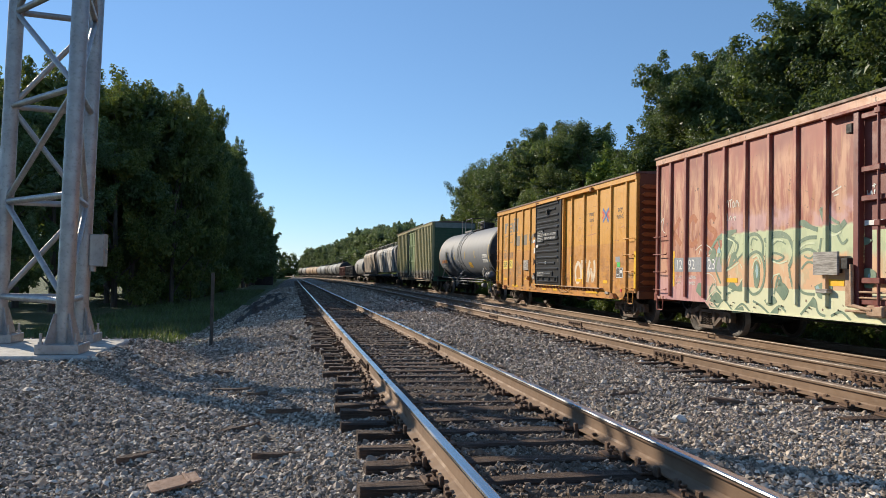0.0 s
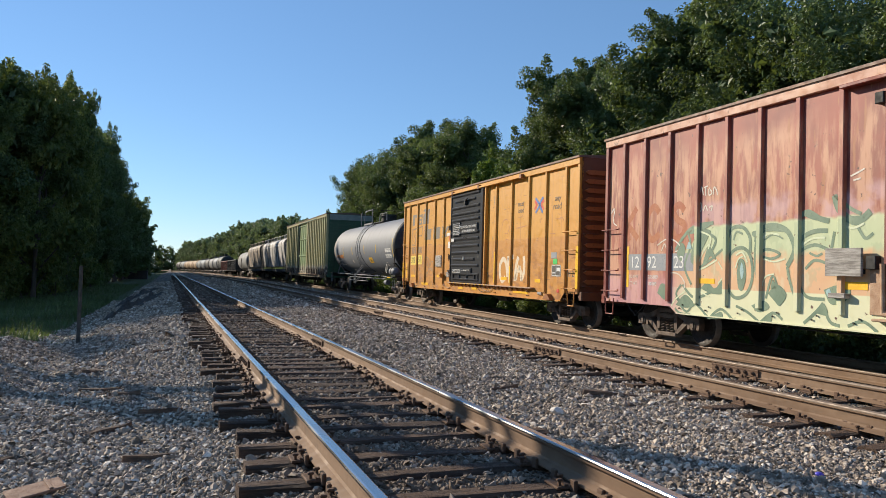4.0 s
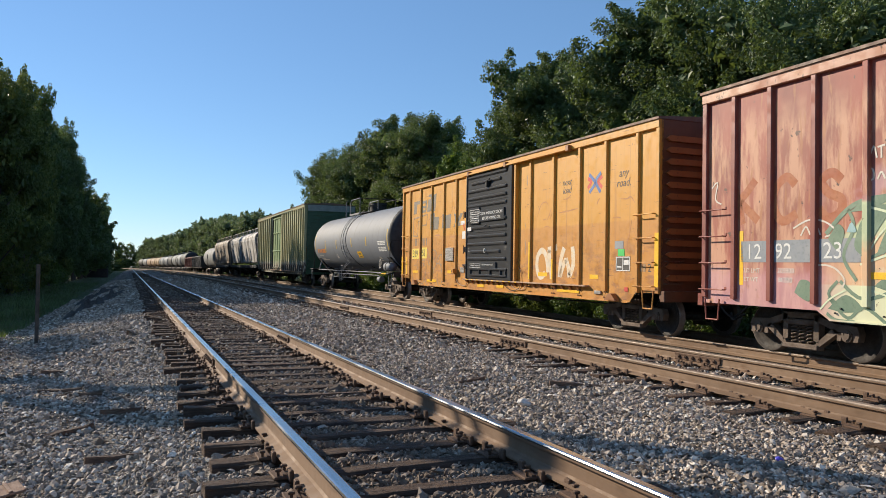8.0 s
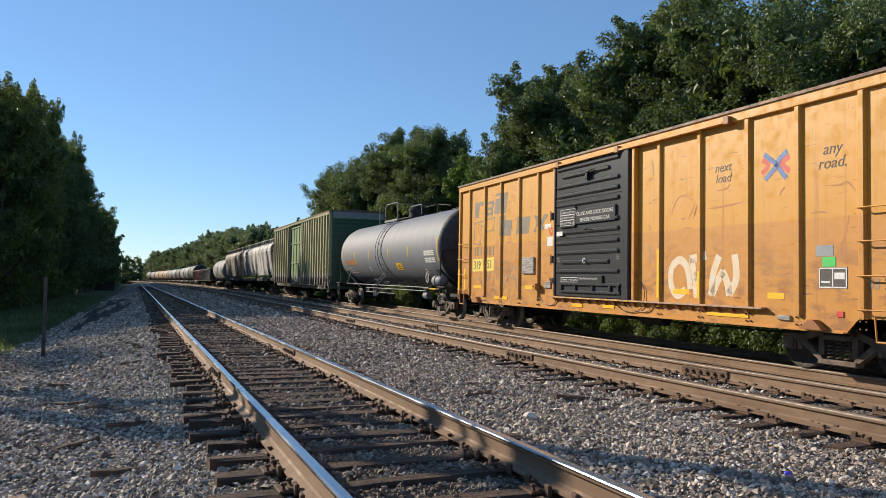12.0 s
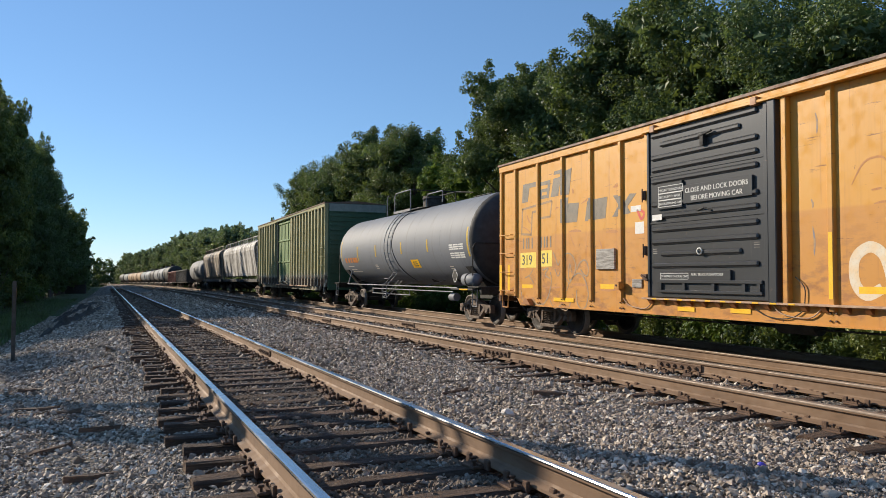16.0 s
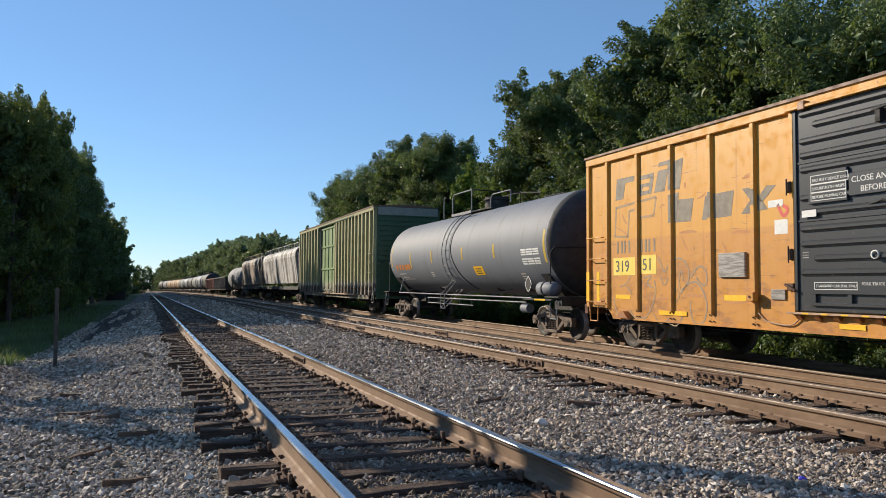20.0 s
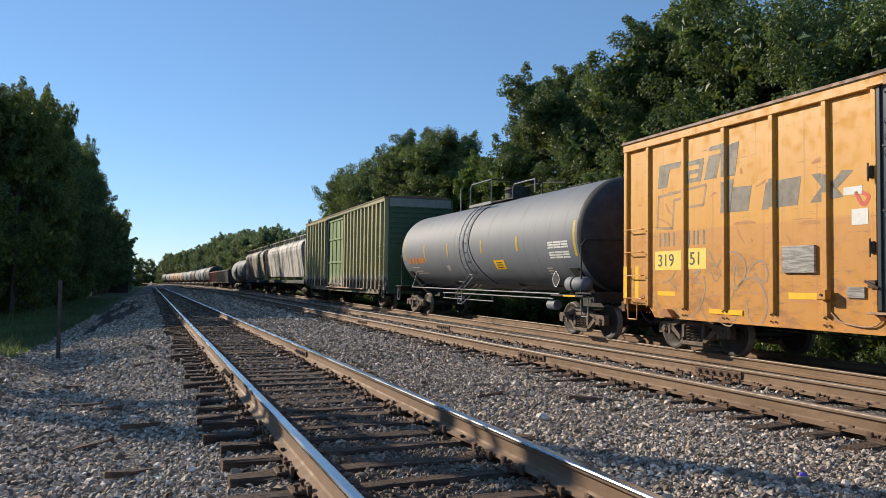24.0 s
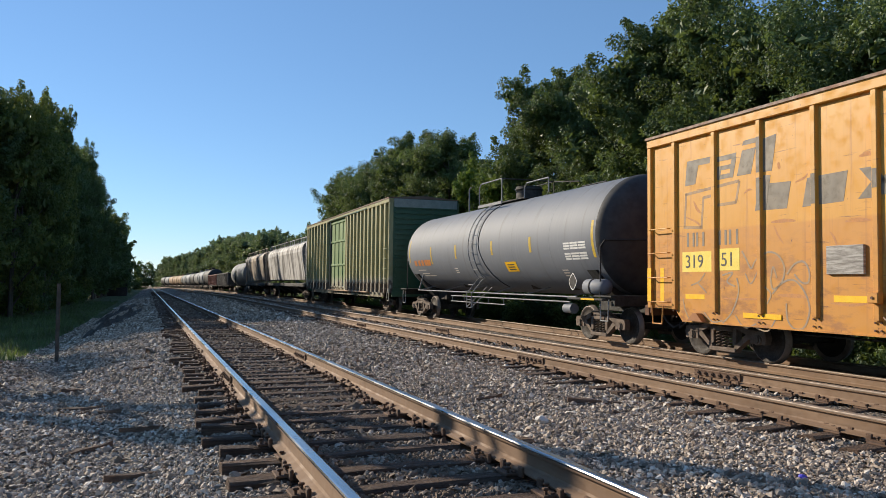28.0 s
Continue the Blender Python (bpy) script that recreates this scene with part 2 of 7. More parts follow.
def tie_mesh(k):
    rng = random.Random(100 + k)
    g = Geo()
    w, j = 0.114, lambda a: rng.uniform(-a, a)
    ys = [-1.30 + j(0.07), -0.9, -0.3, 0.3, 0.9, 1.30 + j(0.07)]
    ring = []
    for x in ys:
        ring += [(x, -w + j(0.012), -0.17), (x, -w + 0.012 + j(0.016), -0.014 + j(0.014)), (x, -w + 0.04 + j(0.012), j(0.008)), (x, w - 0.04 + j(0.012), j(0.008)),
                 (x, w - 0.012 + j(0.016), -0.014 + j(0.014)), (x, w + j(0.012), -0.17)]
    faces = [(a * 6 + i, a * 6 + (i + 1) % 6, (a + 1) * 6 + (i + 1) % 6, (a + 1) * 6 + i) for a in range(5) for i in range(6)]
    g.add(ring, faces + [tuple(range(6)), tuple(range(30, 36))])
    return g.mesh("tie", TIE)


def fixing_mesh():
    """A ribbed tie plate with its spikes."""
    g = Geo().box(-0.18, 0.18, -0.095, 0.095, 0.0, 0.018, 0.004)
    for x in (-0.11, 0.11):
        g.box(x - 0.012, x + 0.012, -0.09, 0.09, 0.018, 0.030)
    for x, y in ((-0.088, 0.05), (0.088, -0.05), (-0.15, -0.06), (0.15, 0.06)):
        g.box(x - 0.009, x + 0.009, y - 0.009, y + 0.009, 0.018, 0.055)
        g.box(x - 0.020, x + 0.020, y - 0.016, y + 0.016, 0.045, 0.062, 0.005)
    return g.mesh("tie_plate", IRON)


def anchor_mesh():
    g = Geo().box(-0.085, 0.085, -0.012, 0.012, -0.032, -0.012)
    for s in (-1, 1):
        g.box(s * 0.085 - 0.014, s * 0.085 + 0.014, -0.03, 0.03, -0.045, 0.028, 0.006)
    return g.mesh("rail_anchor", IRON)


def joint_mesh(length=0.92):
    """A joint bar with six bolts and nuts."""
    g = Geo().prism([(-0.030, -0.150), (-0.012, -0.130), (-0.012, -0.062), (-0.034, -0.044), (-0.040, -0.060), (-0.034, -0.09), (-0.040, -0.14)], 1, -length / 2, length / 2)
    for k in range(6):
        y = (k - 2.5) * 0.145
        g.rod((-0.02, y, -0.10), (-0.075, y, -0.10), 0.013, 6)
        g.rod((-0.036, y, -0.10), (-0.062, y, -0.10), 0.026, 6)
    return g.mesh("joint_bar", IRON)


TIES = [tie_mesh(k) for k in range(9)]
PLATE, ANCHOR, JOINT = fixing_mesh(), anchor_mesh(), joint_mesh()


# ---- ground ----
def step(a, b, v):
    v = min(1.0, max(0.0, (v - a) / (b - a)))
    return v * v * (3 - 2 * v)


def ground_z(x, y):
    """Height of the ground: ballast shoulders, ditches, a gravel pad round the tower."""
    yy = min(max(y, -20.0), 420.0)
    (nx, nz), (mx, mz), (fx, fz) = bend(NEAR, yy), bend(MID, yy), bend(FAR, yy)
    pad = step(21.0, 16.5, y) * step(-8.5, -6.0, x)
    left = -1.15 + pad * 0.86
    dip = -0.62 * step(8, 15, y) - 0.40 * (1 - step(8, 15, y))
    knots = [(-400, -1.5), (-30, -1.25), (-6.5, left), (-2.9, left if pad > 0.05 else -1.1), (-1.6, dip), (-0.1, nz - 0.40), (0.55, nz - 0.285), (nx - 0.7, nz - 0.238),
             (nx + 0.7, nz - 0.238), (nx + 1.45, nz - 0.25), (nx + 1.8, nz - 0.245), (4.2, (nz + mz) / 2 - 0.235), (mx - 1.7, mz - 0.245), (mx - 1.2, mz - 0.25), (mx + 1.5, mz - 0.215), (mx + 2.2, (mz + fz) / 2 - 0.30),
             (fx - 1.5, fz - 0.20), (fx + 1.5, fz - 0.21), (fx + 3.4, fz - 0.75), (fx + 5.5, fz - 1.0), (fx + 30, fz - 0.4), (400, fz - 0.2)]
    for (xa, za), (xb, zb) in zip(knots, knots[1:]):
        if x <= xb:
            k = max(0.0, (x - xa) / max(1e-6, xb - xa))
            z = za + (zb - za) * k
            break
    else:
        z = knots[-1][1]
    rough = noise.noise(Vector((x * 0.9, y * 0.9, 0.0))) * 0.03 + noise.noise(Vector((x * 0.25, y * 0.25, 4.0))) * 0.05
    flat = min(abs(x - nx), abs(x - mx), abs(x - fx))
    return z + rough * step(1.2, 2.4, flat)


def gravel_look():
    m = Nodes("ballast_and_grass", 0.92)
    cell = m.node("ShaderNodeTexVoronoi", Scale=23.0)
    m.link(m.coord, cell.inputs["Vector"])
    tone = m.axis(0, cell.outputs["Color"])
    stone = m.mix(tone, (0.16, 0.128, 0.098), (0.55, 0.46, 0.37))
    stone = m.mix(m.ramp(m.noise(0.35, 4), 0.4, 0.7, 0.0, 0.35), stone, (0.18, 0.135, 0.10))
    stone = m.mix(m.ramp(m.noise(2.2, 7, None, 0.7), 0.42, 0.62, 0.0, 0.45), stone, (0.09, 0.075, 0.063))
    stone = m.mix(m.ramp(m.noise(6.0, 6, None, 0.7), 0.52, 0.66, 0.0, 0.5), stone, (0.52, 0.47, 0.42))
    # shade between the stones is put into the colour of the gaps
    gap = m.ramp(cell.outputs["Distance"], 0.30, 0.65, 0.0, 0.7)
    stone = m.mix(gap, stone, (0.03, 0.027, 0.025))
    blade = m.mix(m.noise(9.0, 6), (0.035, 0.06, 0.014), (0.10, 0.14, 0.035))
    blade = m.mix(m.ramp(m.noise(0.6, 4), 0.45, 0.7, 0.0, 0.7), blade, (0.13, 0.12, 0.05))
    wander = m.math("MULTIPLY", m.math("SUBTRACT", m.noise(0.55, 5), 0.5), 3.2)
    x, y = m.axis(0), m.axis(1)
    west = m.math("MULTIPLY", m.ramp(m.math("ADD", x, wander), -2.2, -3.0), m.ramp(m.math("ADD", y, wander), 17.5, 20.5))
    outer = m.ramp(m.math("ADD", x, wander), -8.5, -10.0)
    east = m.ramp(m.math("ADD", x, wander), 14.0, 15.2)
    green = m.math("MINIMUM", m.math("ADD", m.math("ADD", west, outer), east), 1.0)
    m.colour(m.mix(green, stone, blade))
    m.bump(m.math("SUBTRACT", m.noise(40.0, 3), cell.outputs["Distance"]), 1.0, 0.09)
    return m.mat


def make_ground():
    xs = [-1500, -400, -150, -60, -30] + [-20 + k for k in range(9)] + [-11 + 0.5 * k for k in range(56)] + [17 + 1.0 * k for k in range(10)] + [30, 45, 80, 200, 600, 1500]
    ys = [-300, -60, -20] + [-10 + k * 0.5 for k in range(80)] + [30 + 2 * k for k in range(35)] + [100 + 10 * k for k in range(32)] + [430, 500, 700, 1200, 2500]
    verts = [(x, y, ground_z(x, y) - (0.0 if abs(x) < 100 and y < 430 else 0.3)) for y in ys for x in xs]
    n = len(xs)
    faces = [(j * n + i, j * n + i + 1, (j + 1) * n + i + 1, (j + 1) * n + i) for j in range(len(ys) - 1) for i in range(n - 1)]
    g = Geo().add(verts, faces, True)
    ob = part("ground", g, gravel_look())
    return tagged(ob, "grey crushed stone ballast running into rough grass", "ground", kind="structure")


make_ground()


# ---- tracks ----
TIE_ROWS = {}


def lay_track(name, track, label, first, singles, head, joints):
    t = thing(name, label, "railway track", "railway tracks", "structure")
    ys = stations(-15.0, END_Y)
    outline = rail_profile()
    for s in (-GAUGE, GAUGE):
        rail = part("rail", sweep(track, s, outline, ys), RAIL_RUST, t, "rusty steel rail")
        cap = [(-0.0385, -0.022), (-0.0385, -0.012), (-0.034, -0.003), (-0.026, 0.001), (0.026, 0.001), (0.034, -0.003), (0.0385, -0.012), (0.0385, -0.022)]
        part("running_surface", sweep(track, s, cap, ys), head, rail, "worn top of the rail head")
    for off, y in joints:
        x, z = bend(track, y)
        part("joint_bar", JOINT, None, t, "bolted rusty joint bar", pose(x + off, y, z))
        part("joint_bar", JOINT, None, t, "bolted rusty joint bar", pose(x + off, y, z, 0, 0, 180))
    rng = random.Random(name)
    rest, y, k = Geo(), first, 0
    TIE_ROWS[name] = []
    while y < 170:
        m = track_pose(track, y) @ pose(rng.uniform(-0.09, 0.09), 0, -0.205 + rng.uniform(-0.012, 0.006), rng.uniform(-2, 2), 0, rng.uniform(-1.8, 1.8))
        TIE_ROWS[name].append(y)
        if k < singles:
            tie = part("tie", TIES[rng.randrange(9)], None, t, at=m)
            for s in (-GAUGE, GAUGE):
                part("tie_plate", PLATE, None, tie, at=pose(s, 0, 0.002))
                if y < 16:
                    for e in (-1, 1):
                        if rng.random() < 0.8:
                            part("rail_anchor", ANCHOR, None, tie, at=pose(s, e * 0.135, 0.045))
        else:
            p = [m @ Vector((a, b, c)) for a in (-1.3, 1.3) for b in (-0.11, 0.11) for c in (-0.1, 0.0)]
            rest.add(p, [(0, 1, 3, 2), (4, 6, 7, 5), (0, 4, 5, 1), (2, 3, 7, 6), (1, 5, 7, 3)])
        y += 0.515 + rng.uniform(-0.05, 0.05)
        k += 1
    tagged(part("far_ties", rest, TIE, t), kind="stuff")
    return t


lay_track("near_track", NEAR, "railway track with polished rails on dark wooden ties", -5.0, 106, RAIL_HEAD, [(-GAUGE, 10.6), (GAUGE, 13.4)])
lay_track("middle_track", MID, "railway track with rusty brown rails and buried ties", -5.0, 82, RAIL_DULL, [(-GAUGE, 11.4), (GAUGE, 8.6), (-GAUGE, 22.5), (GAUGE, 19.5)])
lay_track("train_track", FAR, "rusty railway track under the freight train", -5.0, 0, RAIL_DULL, [])


# ---- freight cars ----
# in a car's own space y runs along the car, away from the camera, and z is zero on the rail heads; the near side is at -x
FONT_TURN = Matrix(((0, 0, -1, 0), (-1, 0, 0, 0), (0, 1, 0, 0), (0, 0, 0, 1)))


def sign(body, size, x, y, z, material, parent, shear=0.0, label="", name="lettering"):
    """Words on a car's near side; y and z give their lower corner at the far end."""
    me = letters(body, size, shear)
    me.materials.append(material)
    return part(name, me, None, parent, label, Matrix.Translation((x, y, z)) @ FONT_TURN)


def wheel_meshes():
    g = Geo()
    plate = [(0.0, 0.0), (0.0, 0.09), (0.02, 0.11), (0.035, 0.30), (0.02, 0.345), (0.01, 0.36), (0.01, 0.405)]
    tread = [(0.01, 0.405), (0.012, 0.418), (0.10, 0.424), (0.115, 0.448), (0.135, 0.450), (0.145, 0.43), (0.145, 0.35)]
    for s in (-1, 1):
        prof = [(s * (d - 0.83), r) for d, r in plate]
        g.lathe(prof, (0, 0, 0), 0, 28)
        back = [(s * (d - 0.83), r) for d, r in ((0.145, 0.35), (0.10, 0.30), (0.09, 0.1), (0.09, 0.0))]
        g.lathe(back, (0, 0, 0), 0, 28)
    g.rod((-0.80, 0, 0), (0.80, 0, 0), 0.085, 12)
    body = g.mesh("wheels", WHEEL_IRON)
    r = Geo()
    for s in (-1, 1):
        r.lathe([(s * (d - 0.83), q) for d, q in tread], (0, 0, 0), 0, 28)
    rim = r.mesh("tread", WHEEL_TREAD)
    c = Geo()
    for s in (-1, 1):
        c.rod((s * 1.0, 0, 0), (s * 1.09, 0, 0), 0.095, 12)
        c.rod((s * 1.09, 0, 0), (s * 1.11, 0, 0), 0.06, 8)
        for k in range(3):
            a = k * 2.094
            c.rod((s * 1.09, 0.062 * math.cos(a), 0.062 * math.sin(a)), (s * 1.115, 0.062 * math.cos(a), 0.062 * math.sin(a)), 0.02, 6)
    cap = c.mesh("bearing_cap", TRUCK_IRON)
    return body, rim, cap


WHEELS, TREAD, CAP = wheel_meshes()
WHEEL_R = 0.424
WHEELSETS = []


def side_frame_mesh():
    g = Geo()
    top = [(-1.12, 0.50), (-1.05, 0.60), (-0.62, 0.62), (-0.36, 0.74), (0.36, 0.74), (0.62, 0.62), (1.05, 0.60), (1.12, 0.50), (1.08, 0.36), (1.02, 0.34),
           (0.99, 0.48), (0.80, 0.48), (0.77, 0.34), (0.70, 0.34), (0.62, 0.46), (0.34, 0.155), (-0.34, 0.155), (-0.62, 0.46), (-0.70, 0.34), (-0.77, 0.34),
           (-0.80, 0.48), (-0.99, 0.48), (-1.02, 0.34), (-1.08, 0.36)]
    # the outline is cut into convex strips round the spring opening
    def strip(a, z, w):
        for s in (-1, 1):
            g.prism([(s * y, q) for y, q in a], 0, z, w)
    for lo, hi in ((-1.07, -0.93),):
        strip([(0.64, 0.46), (0.64, 0.60), (1.06, 0.58), (1.10, 0.47)], lo, hi)
        strip([(0.99, 0.34), (0.99, 0.48), (1.10, 0.48), (1.07, 0.34)], lo, hi)
        strip([(0.70, 0.34), (0.70, 0.48), (0.79, 0.48), (0.77, 0.34)], lo, hi)
        strip([(0.28, 0.62), (0.30, 0.72), (0.66, 0.60), (0.66, 0.48)], lo, hi)
        strip([(0.26, 0.30), (0.26, 0.70), (0.36, 0.70), (0.36, 0.26)], lo, hi)
        strip([(0.30, 0.155), (0.30, 0.25), (0.62, 0.52), (0.70, 0.50), (0.70, 0.44)], lo, hi)
        g.box(lo, hi, -0.36, 0.36, 0.64, 0.745, 0.015)
        g.box(lo - 0.03, hi, -0.36, 0.36, 0.14, 0.225, 0.015)
    return g.mesh("side_frame", TRUCK_IRON)


def coil_mesh():
    turns = [(0.06 * math.cos(k * 0.7854), 0.06 * math.sin(k * 0.7854), 0.30 * k / 40) for k in range(41)]
    return Geo().pipe(turns, 0.015, 5).mesh("coil_spring", TRUCK_IRON)


FRAME_MESH, COIL = side_frame_mesh(), coil_mesh()
BOLSTER_END = Geo().box(-1.09, -0.9, -0.27, 0.27, 0.53, 0.63, 0.02).mesh("bolster_end", TRUCK_IRON)


def bolster_mesh():
    g = Geo().box(-0.95, 0.95, -0.22, 0.22, 0.45, 0.68, 0.03).rod((0, 0, 0.6), (0, 0, 0.82), 0.2, 12)
    g.rod((-0.8, -0.5, 0.42), (0.8, -0.5, 0.42), 0.05, 8).rod((-0.8, 0.5, 0.42), (0.8, 0.5, 0.42), 0.05, 8)
    for s in (-1, 1):
        g.box(s * 0.72 - 0.06, s * 0.72 + 0.06, -0.52, -0.42, 0.25, 0.52).box(s * 0.72 - 0.06, s * 0.72 + 0.06, 0.42, 0.52, 0.25, 0.52)
    return g.mesh("bolster", BLACK_IRON)


BOLSTER = bolster_mesh()


def truck(car, y, rolls=True):
    t = part("truck", BOLSTER, None, car, "two-axle freight truck with coil springs", pose(0, y, 0))
    for turn in (0, 180):
        part("side_frame", FRAME_MESH, None, t, at=pose(0, 0, 0, 0, 0, turn))
        part("bolster_end", BOLSTER_END, None, t, at=pose(0, 0, 0, 0, 0, turn))
        for dy in (-0.16, 0.0, 0.16):
            part("coil_spring", COIL, None, t, at=pose(0, 0, 0, 0, 0, turn) @ pose(-1.0, dy, 0.23))
    for dy in (-0.89, 0.89):
        w = part("wheelset", WHEELS, None, t, at=pose(0, dy, WHEEL_R))
        join_rim(w)
        if rolls:
            WHEELSETS.append((w, dy))
    return t


def join_rim(w):
    """The tread and the bearing caps are one mesh with the wheels, in their own materials."""
    if len(WHEELS.materials) > 1:
        return
    bm = bmesh.new()
    bm.from_mesh(WHEELS)
    for slot, extra in ((1, TREAD), (2, CAP)):
        n = len(bm.faces)
        bm.from_mesh(extra)
        bm.faces.ensure_lookup_table()
        for f in bm.faces[n:]:
            f.material_index = slot
    bm.to_mesh(WHEELS)
    bm.free()
    WHEELS.materials.append(WHEEL_TREAD)
    WHEELS.materials.append(TRUCK_IRON)


def coupler(car, y, s, z=0.86):
    g = Geo().box(-0.09, 0.09, min(y, y + s * 0.55), max(y, y + s * 0.55), z - 0.09, z + 0.09, 0.02)
    g.box(-0.14, 0.12, min(y + s * 0.5, y + s * 0.72), max(y + s * 0.5, y + s * 0.72), z - 0.14, z + 0.14, 0.04)
    part("coupler", g, TRUCK_IRON, car, "rusty knuckle coupler")
    h = Geo().pipe([(-0.25, y + s * 0.1, z - 0.05), (-0.3, y + s * 0.35, z - 0.28), (-0.28, y + s * 0.6, z - 0.42), (-0.15, y + s * 0.75, z - 0.3)], 0.022, 6)
    part("air_hose", h, BLACK_IRON, car, "black rubber brake hose")


def ladder(car, x, y0, y1, zs, material, out=0.075, posts=True):
    g = Geo()
    if posts:
        for y in (y0, y1):
            g.box(x - 0.012, x + 0.004, y - 0.025, y + 0.025, zs[0] - 0.1, zs[-1] + 0.12)
    lad = part("ladder", g if posts else Geo().box(x - 0.01, x + 0.002, y0 - 0.02, y0 + 0.02, zs[0], zs[0] + 0.05), material, car)
    for z in zs:
        r = Geo().pipe([(x, y0, z), (x - out, y0, z), (x - out, y1, z), (x, y1, z)], 0.0125, 6)
        part("rung", r, material, lad)
    return lad


def stirrup(car, x, y, material, z=0.72, drop=0.32, w=0.36):
    g = Geo().pipe([(x, y - w / 2, z + 0.05), (x, y - w / 2 + 0.03, z - drop), (x, y + w / 2 - 0.03, z - drop), (x, y + w / 2, z + 0.05)], 0.016, 6)
    part("sill_step", g, material, car, "steel stirrup step")


def panel_label(car, x, y0, y1, z0, z1, material, name="decal", label="", thick=0.004):
    return part(name, Geo().box(x - min(thick, 0.002), x + 0.004, min(y0, y1), max(y0, y1), z0, z1), material, car, label)


def boxcar(label, length, top, sill, ribs, door, paints, rib_w=0.13, rib_d=0.06, trucks=6.3, half=1.56, floor=1.02, cut=7.0, raised=0.93, rib_paint=None, wave_paint=None):
    """A boxcar with outside posts. ribs: places along the near side; door: from, to. paints: side, post, end, roof, trim."""
    side, post, end, roof, trim = paints
    car = thing("boxcar", label, "boxcar", "freight cars")
    L = length / 2
    cuts = sorted([-L] + list(ribs) + [L])
    skip = (min(door), max(door))
    for a, b in zip(cuts, cuts[1:]):
        if b > skip[0] + 0.2 and a < skip[1] - 0.2:
            pieces = [(a, skip[0])] if a < skip[0] - 0.15 else []
            pieces += [(skip[1], b)] if b > skip[1] + 0.15 else []
        else:
            pieces = [(a, b)]
        for u, v in pieces:
            part("side_panel", Geo().box(-half, -half + 0.03, u + 0.002, v - 0.002, floor - 0.05, top - 0.18), side, car)
    part("inner_wall", Geo().box(-half + 0.05, -half + 0.08, skip[0] - 0.2, skip[1] + 0.2, floor - 0.05, top - 0.18), side, car)
    w = rib_w / 2
    rib_shape = Geo().prism([(-half - rib_d, -w + 0.025), (-half - rib_d + 0.012, -w + 0.012), (-half + 0.004, -w), (-half + 0.004, w), (-half - rib_d + 0.012, w - 0.012), (-half - rib_d, w - 0.025)], 2, floor - 0.10, top - 0.15)
    rib_meshes = {}
    for y in ribs:
        m = rib_paint(y) if rib_paint else post
        if m not in rib_meshes:
            rib_meshes[m] = rib_shape.mesh("rib", m)
        part("rib", rib_meshes[m], None, car, at=pose(0, y, 0))
    for y in (-L, L):
        s = 1 if y > 0 else -1
        part("corner_post", Geo().box(-half - rib_d, -half + 0.05, min(y, y - s * 0.12), max(y, y - s * 0.12), floor - 0.1, top - 0.12, 0.012), post, car)
    part("far_side", Geo().box(half - 0.03, half + 0.05, -L, L, sill + 0.15, top - 0.1), side, car)
    part("top_chord", Geo().box(-half - rib_d - 0.015, -half + 0.06, -L, L, top - 0.19, top, 0.012), trim, car, "pressed steel top chord")
    g = Geo().prism([(-L, floor - 0.05), (L, floor - 0.05), (L, raised), (cut + 0.1, raised), (cut - 0.12, sill), (-cut + 0.12, sill), (-cut - 0.1, raised), (-L, raised)], 0, -half - 0.0005, -half + 0.02)
    part("side_sill", g, side, car, "deep steel side sill")
    part("sill_flange", Geo().box(-half - 0.03, -half + 0.08, -cut + 0.15, cut - 0.15, sill - 0.012, sill + 0.012), side, car)
    rg = Geo().prism([(-half - rib_d - 0.045, top - 0.02), (-half - rib_d - 0.045, top + 0.03), (0, top + 0.14), (half + 0.1, top + 0.02), (half + 0.1, top)], 1, -L - 0.02, L + 0.02)
    roof_ob = part("roof", rg, roof, car, "rusting steel roof sheets")
    n = int(length / 1.05)
    seam = Geo().prism([(-half - rib_d, top + 0.02), (-half - rib_d, top + 0.045), (0, top + 0.165), (half + 0.08, top + 0.045), (half + 0.08, top + 0.02), (0, top + 0.135)], 1, -0.025, 0.025).mesh("roof_seam", roof)
    for k in range(1, n):
        part("roof_seam", seam, None, roof_ob, at=pose(0, -L + k * length / n, 0))
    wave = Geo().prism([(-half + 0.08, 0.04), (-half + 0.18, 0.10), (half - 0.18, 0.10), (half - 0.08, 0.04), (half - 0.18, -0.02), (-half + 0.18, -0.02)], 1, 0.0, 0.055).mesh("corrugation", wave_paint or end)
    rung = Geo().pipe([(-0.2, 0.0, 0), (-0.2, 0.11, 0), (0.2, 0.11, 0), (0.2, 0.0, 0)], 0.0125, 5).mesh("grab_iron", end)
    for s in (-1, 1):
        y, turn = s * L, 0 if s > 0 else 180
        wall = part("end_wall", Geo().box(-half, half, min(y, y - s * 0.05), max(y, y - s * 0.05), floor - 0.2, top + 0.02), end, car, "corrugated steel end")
        z = floor + 0.18
        while z < top - 0.25:
            part("corrugation", wave, None, wall, at=pose(0, y, z, 0, 0, turn))
            z += 0.235
        part("end_beam", Geo().box(-half - 0.02, half + 0.02, min(y, y + s * 0.14), max(y, y + s * 0.14), floor - 0.26, floor - 0.04, 0.01), end, car)
        for e in (-1, 1):
            for k in range(4 if e < 0 else 7):
                part("grab_iron", rung, None, wall, at=pose(e * (half - 0.26), y + s * 0.02, floor + 0.1 + k * 0.45, 0, 0, turn))
        coupler(car, y + s * 0.05, s)
        truck(car, s * trucks)
    part("centre_sill", Geo().box(-0.22, 0.22, -L, L, floor - 0.38, floor - 0.12), BLACK_IRON, car, "black steel centre sill")
